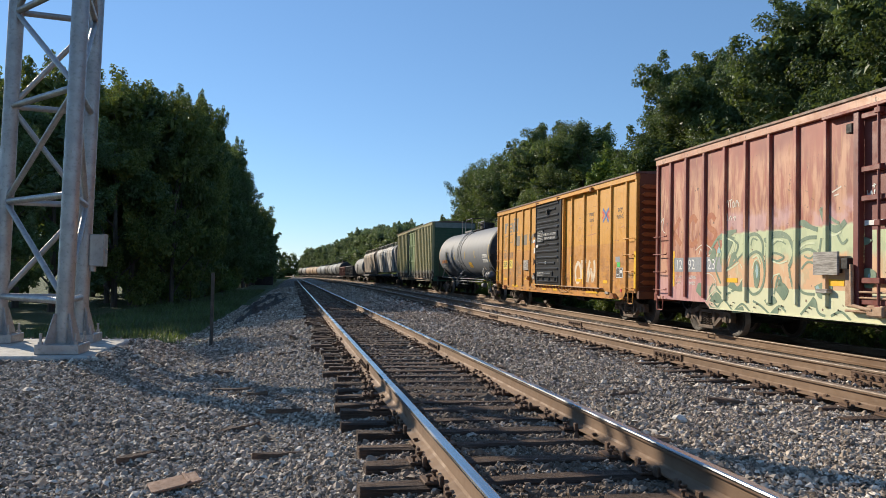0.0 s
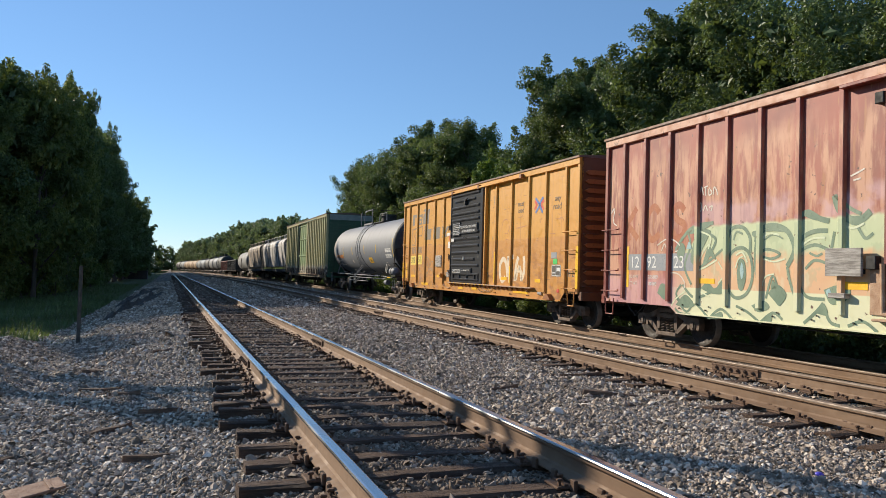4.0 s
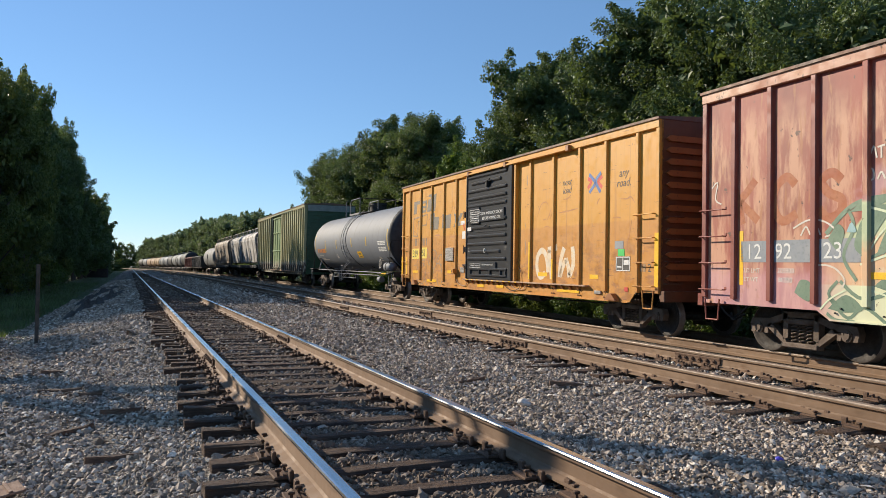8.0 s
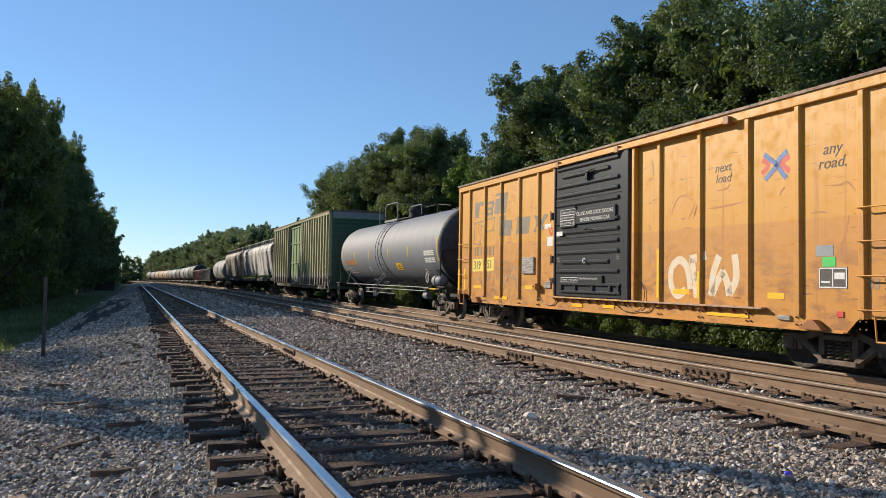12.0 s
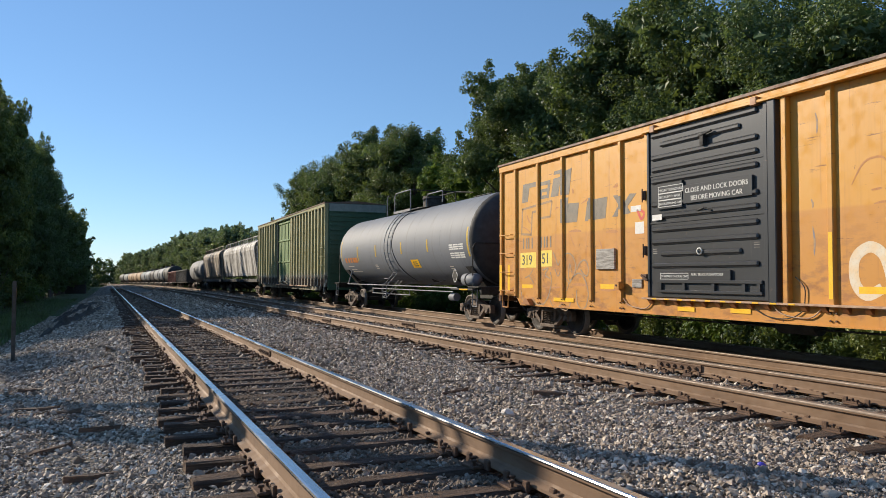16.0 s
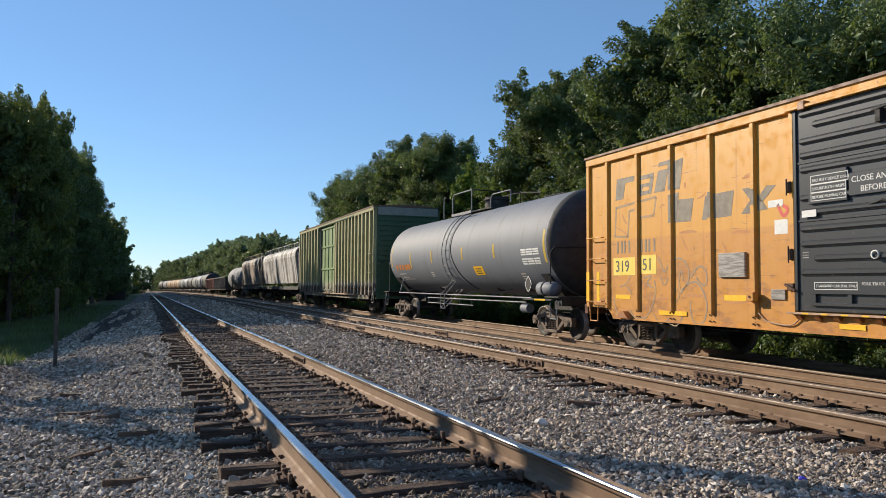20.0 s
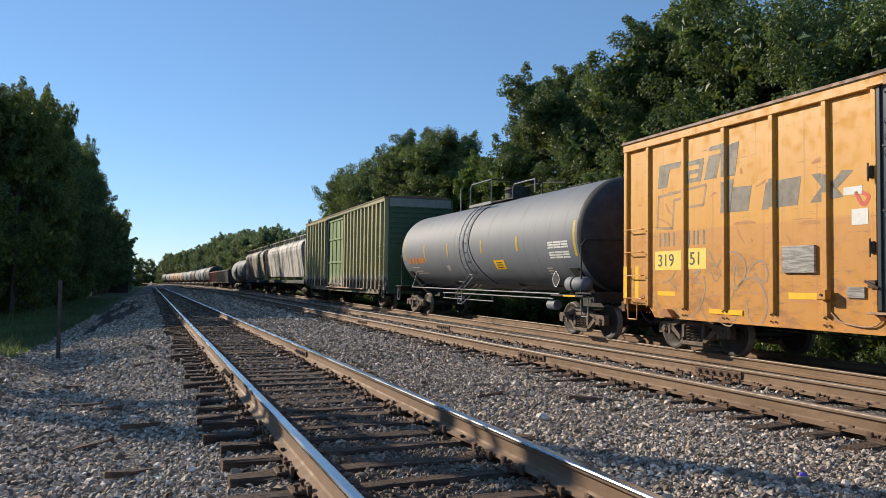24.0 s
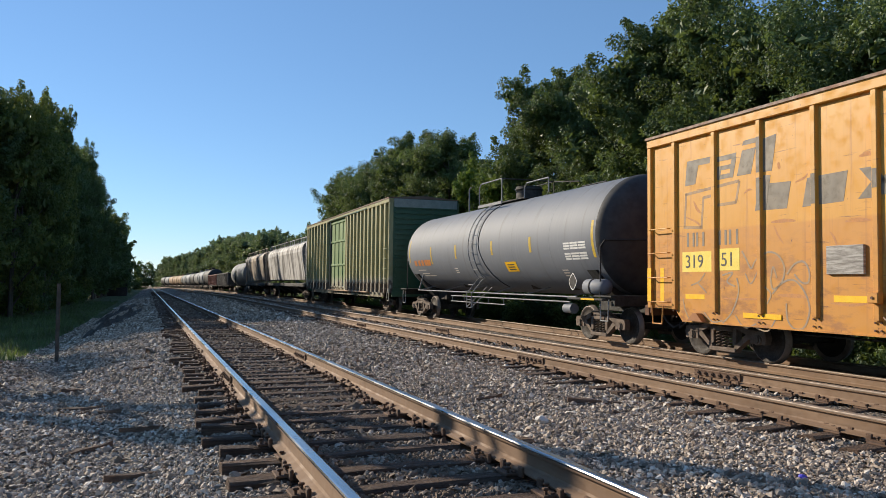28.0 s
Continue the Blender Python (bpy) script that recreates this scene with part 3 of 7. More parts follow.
    part("floor_pan", Geo().box(-half + 0.03, half, -L + 0.05, L - 0.05, floor - 0.11, floor - 0.06), BLACK_IRON, car)
    for k in range(-5, 6):
        if abs(abs(k * length / 13) - trucks) > 0.9:
            part("crossbearer", Geo().box(-half + 0.05, half - 0.05, k * length / 13 - 0.05, k * length / 13 + 0.05, floor - 0.30, floor - 0.11), BLACK_IRON, car)
    part("air_reservoir", Geo().rod((0.75, 0.4, 0.62), (0.75, 1.7, 0.62), 0.2, 14), BLACK_IRON, car)
    part("brake_cylinder", Geo().rod((-0.5, -1.4, 0.60), (-0.5, -0.6, 0.60), 0.16, 12), BLACK_IRON, car)
    part("brake_rod", Geo().rod((-0.5, -trucks + 1.2, 0.55), (-0.5, trucks - 1.2, 0.55), 0.02, 6), BLACK_IRON, car)
    return car


def curve_through(points, n=5):
    """A smooth line through a few points."""
    p = [points[0]] + list(points) + [points[-1]]
    out = []
    for a, b, c, d in zip(p, p[1:], p[2:], p[3:]):
        for k in range(n):
            t = k / n
            out.append(tuple(0.5 * (2 * b[i] + (c[i] - a[i]) * t + (2 * a[i] - 5 * b[i] + 4 * c[i] - d[i]) * t * t + (3 * b[i] - a[i] - 3 * c[i] + d[i]) * t ** 3) for i in (0, 1)))
    return out + [points[-1]]


def stroke(car, points, width, x, material, name="sprayed_stroke", taper=False, closed=False):
    """A painted stroke on a car's side through a few (along, up) points."""
    pts = curve_through(list(points) + ([points[0]] if closed else []))
    verts, n = [], len(pts)
    for i, p in enumerate(pts):
        q, r = pts[max(0, i - 1)], pts[min(n - 1, i + 1)]
        d = Vector((r[0] - q[0], r[1] - q[1]))
        d = d.normalized() if d.length > 1e-6 else Vector((1, 0))
        w = width / 2 * (0.35 + 1.3 * math.sin(math.pi * (i + 0.5) / n) if taper else 1.0)
        verts += [(x, p[0] - d.y * w, p[1] + d.x * w), (x, p[0] + d.y * w, p[1] - d.x * w)]
    g = Geo().add(verts, [(2 * i, 2 * i + 2, 2 * i + 3, 2 * i + 1) for i in range(n - 1)])
    return part(name, g, material, car)


def patch(car, points, x, material, name="sprayed_patch", smooth=True):
    pts = curve_through(list(points) + [points[0]])[:-1] if smooth else points
    return part(name, Geo().prism(pts, 0, x - 0.0012, x + 0.004), material, car)


# ---- paints of the train ----
ORANGE = paint("orange_boxcar_paint", (0.585, 0.272, 0.032), (0.595, 0.288, 0.038), rusty=0.65, stain=0.22, bump=0.06, low=(0.47, 0.192, 0.034))
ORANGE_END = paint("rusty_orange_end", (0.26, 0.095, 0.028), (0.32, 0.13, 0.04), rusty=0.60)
# the ends' shade is put into the wall colour, their lit ridges into ORANGE_END
END_SHADED = paint("shaded_end_paint", (0.09, 0.038, 0.018), (0.15, 0.06, 0.026), rusty=0.58)
RED_TRIM = paint("faded_red_post_paint", (0.20, 0.042, 0.030), (0.30, 0.09, 0.058), rusty=0.66)
RED_CHORD = paint("bleached_chord_paint", (0.40, 0.17, 0.10), (0.56, 0.31, 0.19), rusty=0.60, stain=0.6)
RED_DOOR = paint("dull_red_door_paint", (0.15, 0.028, 0.022), (0.20, 0.05, 0.038), rusty=0.68)
ROOF = plain("rusting_roof_sheet", (0.13, 0.10, 0.085), (0.16, 0.085, 0.055), 2.0, 0.6, 0.3, 0.1)
GREEN = paint("dull_green_boxcar_paint", (0.095, 0.125, 0.050), (0.15, 0.17, 0.075), rusty=0.68, stain=0.5, peel=(0.30, 0.27, 0.20))
GREEN_POST = paint("pale_green_post_paint", (0.28, 0.26, 0.12), (0.35, 0.32, 0.165), rusty=0.64, stain=0.6, peel=(0.46, 0.42, 0.34))
GREEN_DOOR = paint("pale_green_door_paint", (0.14, 0.22, 0.085), (0.20, 0.28, 0.12), rusty=0.68, stain=0.45, peel=(0.40, 0.38, 0.28))
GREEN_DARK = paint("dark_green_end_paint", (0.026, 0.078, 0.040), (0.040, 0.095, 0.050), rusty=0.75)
def smooth_black():
    m = Nodes("black_door_paint", 0.30)
    c = m.mix(m.noise(1.2, 4), (0.036, 0.037, 0.040), (0.052, 0.052, 0.054))
    c = m.mix(m.ramp(m.noise(4.0, 7, (1, 2.5, 0.2), 0.65), 0.56, 0.72, 0.0, 0.5), c, (0.085, 0.078, 0.072))
    return m.colour(m.mix(m.ramp(m.noise(11.0, 6), 0.68, 0.72), c, (0.15, 0.11, 0.085))).mat


BLACK_DOOR = smooth_black()
def matt_grey():
    m = Nodes("matt_grey_tank_paint", 0.66)
    c = m.mix(m.noise(0.8, 4, (1, 1.5, 0.5)), (0.132, 0.143, 0.166), (0.160, 0.171, 0.192))
    c = m.mix(m.ramp(m.noise(2.0, 6, (1, 7, 0.35)), 0.52, 0.72, 0, 0.30), c, (0.20, 0.203, 0.21))
    c = m.mix(m.ramp(m.noise(1.2, 5, (1, 4, 0.3)), 0.55, 0.75, 0, 0.5), c, (0.085, 0.083, 0.085))
    return m.colour(c).mat


TANK_GREY = matt_grey()
TANK_YELLOW = plain("dull_yellow_tank_marking", (0.42, 0.27, 0.012), (0.52, 0.35, 0.03), 8, 0.6, 0, 0.05)
TANK_RAIL = plain("grey_handrail_paint", (0.15, 0.152, 0.158), (0.24, 0.24, 0.245), 5, 0.55, 0, 0.1)
TANK_MARK = plain("orange_tank_marking", (0.46, 0.15, 0.03), (0.54, 0.21, 0.05), 6, 0.5, 0, 0.05)
def streaked(name, base, worn, *_):
    """Pale paint whose long dark streaks colour in both run-down dirt and tree shade."""
    m = Nodes(name, 0.7)
    c = m.mix(m.noise(0.7, 4), base, worn)
    c = m.mix(m.ramp(m.noise(1.3, 6, (1, 1.1, 0.13), 0.6), 0.45, 0.57, 0, 0.9), c, (0.05, 0.043, 0.04))
    c = m.mix(m.ramp(m.noise(5.0, 6, (1, 2.5, 0.12), 0.6), 0.52, 0.68, 0, 0.6), c, (0.10, 0.07, 0.05))
    return m.colour(c).bump(m.noise(9.0, 4), 0.1, 0.01).mat


HOPPER_GREY = streaked("stained_shaded_pale_hopper", (0.42, 0.41, 0.40), (0.52, 0.50, 0.48), (0.07, 0.06, 0.055), 0.64, 0.7, 0.95)
HOPPER_BEIGE = streaked("stained_shaded_beige_hopper", (0.26, 0.205, 0.155), (0.34, 0.27, 0.205), (0.07, 0.06, 0.055), 0.64, 0.7, 0.95)
GON_DARK = paint("sooty_gondola_paint", (0.045, 0.043, 0.045), (0.085, 0.08, 0.08), rusty=0.62)
GON_RED = paint("rusty_gondola_paint", (0.19, 0.065, 0.05), (0.26, 0.11, 0.08), rusty=0.6)
TANK_BLACK = paint("black_tank_paint", (0.028, 0.027, 0.028), (0.05, 0.047, 0.045), (0.07, 0.055, 0.045), 0.75, 0.7, 0.4, bump=0.02)
TANK_PALE = paint("pale_tank_paint", (0.17, 0.175, 0.18), (0.24, 0.24, 0.24), (0.10, 0.08, 0.07), 0.7, 0.75, 0.6, bump=0.02)
TANK_TAN = paint("tan_tank_paint", (0.34, 0.21, 0.12), (0.40, 0.27, 0.16), (0.15, 0.10, 0.07), 0.7, 0.75, 0.5, bump=0.02)
WHITE = plain("white_marking", (0.62, 0.61, 0.58), (0.72, 0.71, 0.68), 8, 0.6, 0, 0.05)
OLD_WHITE = plain("thinned_white_spray", (0.66, 0.58, 0.46), (0.68, 0.50, 0.30), 7, 0.6, 0, 0.05)
WHITE_THIN = plain("thin_white_spray", (0.60, 0.52, 0.42), (0.66, 0.60, 0.54), 6, 0.6, 0, 0.05)
YELLOW = plain("yellow_marking", (0.80, 0.43, 0.004), (0.86, 0.50, 0.01), 8, 0.45, 0, 0.05)
LEMON = plain("lemon_number_panel", (0.74, 0.55, 0.07), (0.78, 0.60, 0.12), 5, 0.5, 0, 0.05)
INK = plain("dark_lettering", (0.05, 0.045, 0.04), (0.09, 0.08, 0.07), 8, 0.6, 0, 0.05)
GREY_INK = plain("grey_faded_lettering", (0.17, 0.145, 0.115), (0.22, 0.18, 0.13), 2.5, 0.6, 0, 0.05)
SPRAY_GREY = plain("grey_sprayed_outline", (0.25, 0.20, 0.155), (0.36, 0.24, 0.125), 3, 0.6, 0, 0.02)
PENCIL = plain("grey_spray_line", (0.27, 0.17, 0.09), (0.36, 0.22, 0.10), 4, 0.6, 0, 0.05)
PLYWOOD = plain("grey_weathered_board", (0.19, 0.17, 0.15), (0.46, 0.43, 0.39), 4, 0.85, 0, 0.3, stretch=(1, 1, 8))
RUST_DARK = plain("dark_rusty_fitting", (0.075, 0.038, 0.024), (0.14, 0.075, 0.045), 9, 0.8, 0, 0.4)
SCUFF = plain("rusty_scuff_mark", (0.42, 0.19, 0.075), (0.52, 0.23, 0.07), 9, 0.7, 0, 0.1)
BLUE_GREY_SPRAY = plain("blue_grey_scuff", (0.20, 0.21, 0.24), (0.42, 0.26, 0.12), 9, 0.7, 0, 0.1)
RUST_PIPE = plain("flaking_rusty_fitting", (0.34, 0.20, 0.12), (0.48, 0.33, 0.22), 7, 0.8, 0, 0.4)
DARK_GREEN_SPRAY = plain("dark_green_spray", (0.12, 0.19, 0.125), (0.19, 0.26, 0.175), 3, 0.55, 0, 0.05)
PALE_SPRAY = plain("pale_green_spray", (0.56, 0.62, 0.40), (0.62, 0.66, 0.46), 4, 0.55, 0, 0.05)
BLUE_SPRAY = plain("pale_blue_spray", (0.24, 0.40, 0.42), (0.34, 0.48, 0.47), 4, 0.55, 0, 0.05)
ORANGE_LOGO = plain("brown_orange_lettering", (0.34, 0.085, 0.030), (0.40, 0.14, 0.055), 3, 0.6, 0, 0.05)
GREY_BAND = plain("grey_number_panel", (0.22, 0.245, 0.27), (0.28, 0.29, 0.30), 3, 0.6, 0, 0.05)
LOGO_RED = plain("logo_red", (0.55, 0.05, 0.035), (0.58, 0.08, 0.05), 4, 0.5, 0, 0.03)
LOGO_BLUE = plain("logo_blue", (0.07, 0.14, 0.36), (0.09, 0.17, 0.38), 4, 0.5, 0, 0.03)
TAG_GREEN = plain("bright_green_tag", (0.05, 0.50, 0.10), (0.07, 0.55, 0.13), 4, 0.5, 0, 0.03)


def sprayed_red(name, on_post=False):
    """Bleached red paint; its lower part was sprayed over with pale green, peach and lilac."""
    m = Nodes(name, 0.55)
    y, z = m.axis(1), m.axis(2)
    c = m.mix(m.ramp(m.noise(1.1, 5, (1, 1, 0.6)), 0.35, 0.62), (0.19, 0.030, 0.020), (0.30, 0.060, 0.036))
    bleach = m.math("MULTIPLY", m.ramp(m.noise(2.6, 8, (1, 1.8, 0.36), 0.62), 0.40, 0.58), m.ramp(m.math("ADD", z, m.noise(1.2, 3)), 4.85, 4.2))
    middle = m.math("ABSOLUTE", m.math("SUBTRACT", m.math("FRACT", m.math("DIVIDE", m.math("ADD", y, 20.485), 0.865), 0.0), 0.5), 0.0)
    bleach = m.math("MULTIPLY", m.math("ADD", bleach, m.math("MULTIPLY", m.ramp(z, 4.3, 3.7), 0.18)), m.ramp(m.math("ADD", middle, m.math("MULTIPLY", m.noise(3.0, 5), 0.3)), 0.64, 0.36))
    c = m.mix(m.math("MULTIPLY", bleach, 0.64), c, (0.60, 0.33, 0.20))
    c = m.mix(m.ramp(m.noise(5.0, 8, (1, 2, 0.3)), 0.56, 0.68, 0, 0.8), c, (0.36, 0.14, 0.055))
    wob = m.math("MULTIPLY", m.math("SUBTRACT", m.noise(2.6, 3), 0.5), 0.5)
    zz = m.math("ADD", z, wob)
    edge = m.math("MULTIPLY", m.ramp(y, 5.6, 4.7), 1.0) if not on_post else 1.0
    lilac = m.math("MULTIPLY", m.ramp(zz, 2.98, 2.72), m.ramp(m.noise(1.6, 4), 0.46, 0.60))
    lilac = m.math("MULTIPLY", lilac, edge)
    c = m.mix(m.math("MULTIPLY", lilac, 0.55), c, (0.52, 0.33, 0.36))
    low_lilac = m.math("MULTIPLY", m.ramp(zz, 1.62, 1.25), m.ramp(m.noise(2.2, 4), 0.36, 0.5))
    c = m.mix(m.math("MULTIPLY", low_lilac, 0.5), c, (0.58, 0.33, 0.38))
    top = m.ramp(y, 5.2, 4.2, 1.9, 2.42) if not on_post else 2.42
    inside = m.math("MULTIPLY", m.ramp(m.math("SUBTRACT", m.math("ADD", z, m.math("MULTIPLY", wob, 0.35)), top), 0.05, -0.02), edge)
    green = m.mix(m.noise(2.0, 3), (0.40, 0.49, 0.28), (0.54, 0.59, 0.36))
    peach = m.mix(m.noise(2.5, 3), (0.62, 0.33, 0.17), (0.64, 0.44, 0.25))
    pale = m.mix(m.noise(1.5, 4), (0.60, 0.62, 0.38), (0.66, 0.66, 0.44))
    body = m.mix(m.ramp(zz, 1.98, 1.80), green, peach)
    body = m.mix(m.ramp(z, 1.235, 1.215), body, pale)
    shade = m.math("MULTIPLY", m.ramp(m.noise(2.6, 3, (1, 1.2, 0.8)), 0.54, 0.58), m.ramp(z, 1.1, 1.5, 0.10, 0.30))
    body = m.mix(shade, body, (0.27, 0.36, 0.22))
    body = m.mix(m.ramp(m.noise(3.4, 3, (1, 1.6, 0.7)), 0.56, 0.66, 0, 0.3), body, (0.62, 0.66, 0.45))
    c = m.mix(m.math("MULTIPLY", inside, 0.95), c, body)
    c = m.mix(m.ramp(m.noise(6.0, 8), 0.66, 0.70), c, (0.10, 0.045, 0.03))
    m.colour(c).bump(m.noise(12.0, 4), 0.12, 0.01)
    return m.mat


RED = sprayed_red("bleached_red_sprayed_paint")
RED_POST_SPRAYED = sprayed_red("sprayed_post_paint", True)


def door_bar(x, y0, y1, z, h=0.10, d=0.045):
    return Geo().box(x - d, x + 0.01, min(y0, y1), max(y0, y1), z - h / 2, z + h / 2, 0.03)


def orange_boxcar():
    H = 1.56
    ribs = (7.07, 5.92, 4.79, 3.63, 2.54, -2.53, -3.73, -4.94, -6.02, -7.18)
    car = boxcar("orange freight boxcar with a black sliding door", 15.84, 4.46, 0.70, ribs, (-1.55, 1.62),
                 (ORANGE, ORANGE, END_SHADED, ROOF, ORANGE), wave_paint=ORANGE_END)
    f = -H - 0.0012
    # the black door, with pressed bars
    x = -H - 0.075
    door = part("door", Geo().box(x, -H + 0.0, -1.42, 1.58, 1.04, 4.27, 0.008), BLACK_DOOR, car, "black ribbed steel sliding door")
    for z, short in ((4.18, 0), (3.98, 1), (3.74, 0), (3.51, 0), (3.28, 0), (3.06, 1), (2.83, 0), (2.60, 0), (2.34, 0), (2.10, 0), (1.87, 1), (1.65, 0)):
        part("pressed_bar", door_bar(x, -0.85 if short else -1.22, 1.2 if short else 1.46, z), BLACK_DOOR, door)
    for z in (3.40, 2.47):
        part("door_seam", Geo().box(x - 0.012, x + 0.01, -1.40, 1.56, z - 0.02, z + 0.02, 0.006), BLACK_DOOR, door)
    for y0, y1, w in ((-1.42, -1.34, 0.03), (1.52, 1.58, 0.03)):
        part("door_edge", Geo().box(x - w, x + 0.01, y0, y1, 1.04, 4.27, 0.006), BLACK_DOOR, door)
    part("push_pocket", Geo().box(x - 0.05, x + 0.01, -1.30, 1.25, 1.31, 1.37, 0.008).box(x - 0.05, x + 0.01, -1.30, 1.25, 1.13, 1.18, 0.008), BLACK_DOOR, door)
    for y in (1.2, 0.55, -0.2, -0.9, -1.22):
        part("pocket_rib", Geo().box(x - 0.045, x + 0.01, y - 0.035, y + 0.035, 1.18, 1.31), BLACK_DOOR, door)
    part("door_handle", Geo().pipe([(x - 0.02, 0.15, 3.98), (x - 0.09, 0.0, 3.96), (x - 0.09, -0.25, 4.0)], 0.02, 6).box(x - 0.1, x, -0.05, 0.03, 3.78, 3.98), BLACK_IRON, door, "bent black handle")
    part("lock_lever", Geo().pipe([(x - 0.03, 0.2, 2.62), (x - 0.08, -0.05, 2.66), (x - 0.05, -0.2, 2.60)], 0.018, 6), BLACK_IRON, door)
    part("seal_ring", Geo().lathe([(-0.012, 0.05), (-0.012, 0.066), (0.012, 0.066), (0.012, 0.05)], (x - 0.06, 0.10, 1.89), 0, 16), WHITE, door)
    t = x - 0.049
    for y0, y1, z0, z1 in ((-1.12, 0.53, 2.775, 3.115), (0.56, 1.27, 2.72, 3.22), (-0.62, 1.23, 1.36, 1.545)):
        part("word_plate", Geo().box(x - 0.048, x + 0.01, y0, y1, z0, z1, 0.006), BLACK_DOOR, door)
    sign("CLOSE AND LOCK DOORS", 0.125, t, 0.48, 2.97, WHITE, door)
    sign("BEFORE MOVING CAR", 0.125, t, 0.33, 2.82, WHITE, door)
    for body, size, y, z, w, h in (("SECURITY DEVICE ONLY", 0.062, 1.19, 3.06, 0.66, 0.12), ("SECURE BOTH HASPS", 0.062, 1.19, 2.93, 0.62, 0.11),
                                  ("BEFORE MOVING CAR", 0.062, 1.19, 2.80, 0.62, 0.11), ("STANDARD CAR SEAL ONLY", 0.058, 1.15, 1.42, 0.74, 0.10)):
        sign(body, size, t, y, z, WHITE, door)
        g = Geo()
        for a, b, c, d in ((y + 0.03, y - w, z - 0.04, z - 0.03), (y + 0.03, y - w, z - 0.03 + h, z - 0.02 + h), (y + 0.03, y + 0.02, z - 0.04, z - 0.02 + h), (y - w, y - w + 0.01, z - 0.04, z - 0.02 + h)):
            g.box(t - 0.001, t + 0.001, min(a, b), max(a, b), c, d)
        part("stencil_border", g, WHITE, door)
    sign("FORK TRUCK PUSH POCKET", 0.062, t, 0.34, 1.45, WHITE, door)
    panel_label(door, t, 1.40, 1.12, 2.52, 2.63, WHITE, "sticker", "white paper sticker")
    for k in range(3):
        panel_label(door, x - 0.001, 1.44, 1.32, 1.96 - k * 0.04, 1.972 - k * 0.04, PLYWOOD, "small_writing")
        panel_label(door, x - 0.001, -1.10, -1.22, 1.99 - k * 0.04, 2.002 - k * 0.04, PLYWOOD, "small_writing")
    # door posts, tracks
    part("door_stop", Geo().box(-H - 0.13, -H, -1.60, -1.44, 1.0, 4.27, 0.012), BLACK_DOOR, car, "black door stop post")
    part("door_post", Geo().box(-H - 0.11, -H, -1.80, -1.70, 1.0, 4.27, 0.012), ORANGE, car)
    part("door_post", Geo().box(-H - 0.06, -H, 1.62, 1.72, 1.0, 4.27, 0.012), ORANGE, car)
    track = part("door_track", Geo().box(-H - 0.13, -H, -5.35, 1.75, 0.985, 1.02, 0.006), RUST_PIPE, car, "rusty door track on teeth")
    for k in range(19):
        y = 1.55 - k * 0.36
        part("track_bracket", Geo().prism([(-H - 0.11, 0.985), (-H - 0.0, 0.985), (-H - 0.0, 0.90), (-H - 0.04, 0.90)], 1, y - 0.05, y + 0.05), ORANGE_END, track)
        if k < 10:
            panel_label(track, -H - 0.131, y - 0.13, y - 0.25, 0.99, 1.015, YELLOW, "yellow_mark")
    part("upper_track", Geo().box(-H - 0.16, -H, -4.6, 1.7, 4.27, 4.32, 0.006), ORANGE, car)
    for y in (1.35, -1.2, -4.55):
        part("track_hanger", Geo().box(-H - 0.17, -H, y - 0.07, y + 0.07, 4.24, 4.38, 0.01), ORANGE_END, car)
    # ladders, steps, yellow edges
    for s in (-1, 1):
        ladder(car, -H - 0.055, s * 7.17, s * 7.80, (1.06, 1.55, 2.05, 2.54), ORANGE, posts=False)
        stirrup(car, -H - 0.06, s * 7.58, ORANGE, 0.93)
        panel_label(car, -H - 0.061, s * 7.79, s * 7.915, 1.06, 2.15 if s < 0 else 1.75, YELLOW, "yellow_edge", "yellow corner stripe")
        if s > 0:
            panel_label(car, f, 7.44, 7.56, 1.06, 1.75, YELLOW, "yellow_edge")
    for a, b, z0, z1 in ((6.77, 6.22, 1.14, 1.23), (5.21, 4.34, 0.84, 0.93), (3.31, 2.69, 1.17, 1.27), (-2.94, -3.40, 1.19, 1.29), (-5.36, -5.71, 1.17, 1.27), (-3.91, -4.94, 0.82, 0.88),
                         (0.83, 0.38, 0.79, 0.87), (-0.50, -0.95, 0.81, 0.89)):
        panel_label(car, f - 0.012 if z1 < 1.0 else f, a, b, z0, z1, YELLOW, "reflective_strip", "yellow reflective strip")
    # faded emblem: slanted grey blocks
    patch(car, [(6.77, 3.35), (6.71, 3.83), (6.35, 3.83), (6.47, 3.36)], f, GREY_INK, "faded_block", False)
    patch(car, [(6.35, 3.83), (6.04, 3.83), (6.06, 3.71), (6.38, 3.71)], f, GREY_INK, "faded_block", False)
    patch(car, [(5.89, 3.70), (5.86, 3.79), (5.36, 3.80), (5.38, 3.70)], f, GREY_INK, "faded_block", False)
    patch(car, [(5.55, 3.37), (5.48, 3.71), (5.36, 3.72), (5.45, 3.36)], f, GREY_INK, "faded_block", False)
    patch(car, [(5.93, 3.37), (5.89, 3.61), (5.73, 3.61), (5.80, 3.36)], f, GREY_INK, "faded_block", False)
    patch(car, [(5.77, 3.53), (5.75, 3.61), (5.50, 3.61), (5.51, 3.53)], f, GREY_INK, "faded_block", False)
    patch(car, [(5.81, 3.36), (5.80, 3.45), (5.54, 3.45), (5.55, 3.37)], f, GREY_INK, "faded_block", False)
    patch(car, [(5.22, 3.90), (5.18, 3.98), (4.87, 3.99), (4.90, 3.90)], f, GREY_INK, "faded_block", False)
    patch(car, [(5.35, 3.37), (5.22, 3.81), (4.89, 3.82), (5.01, 3.37)], f, GREY_INK, "faded_block", False)
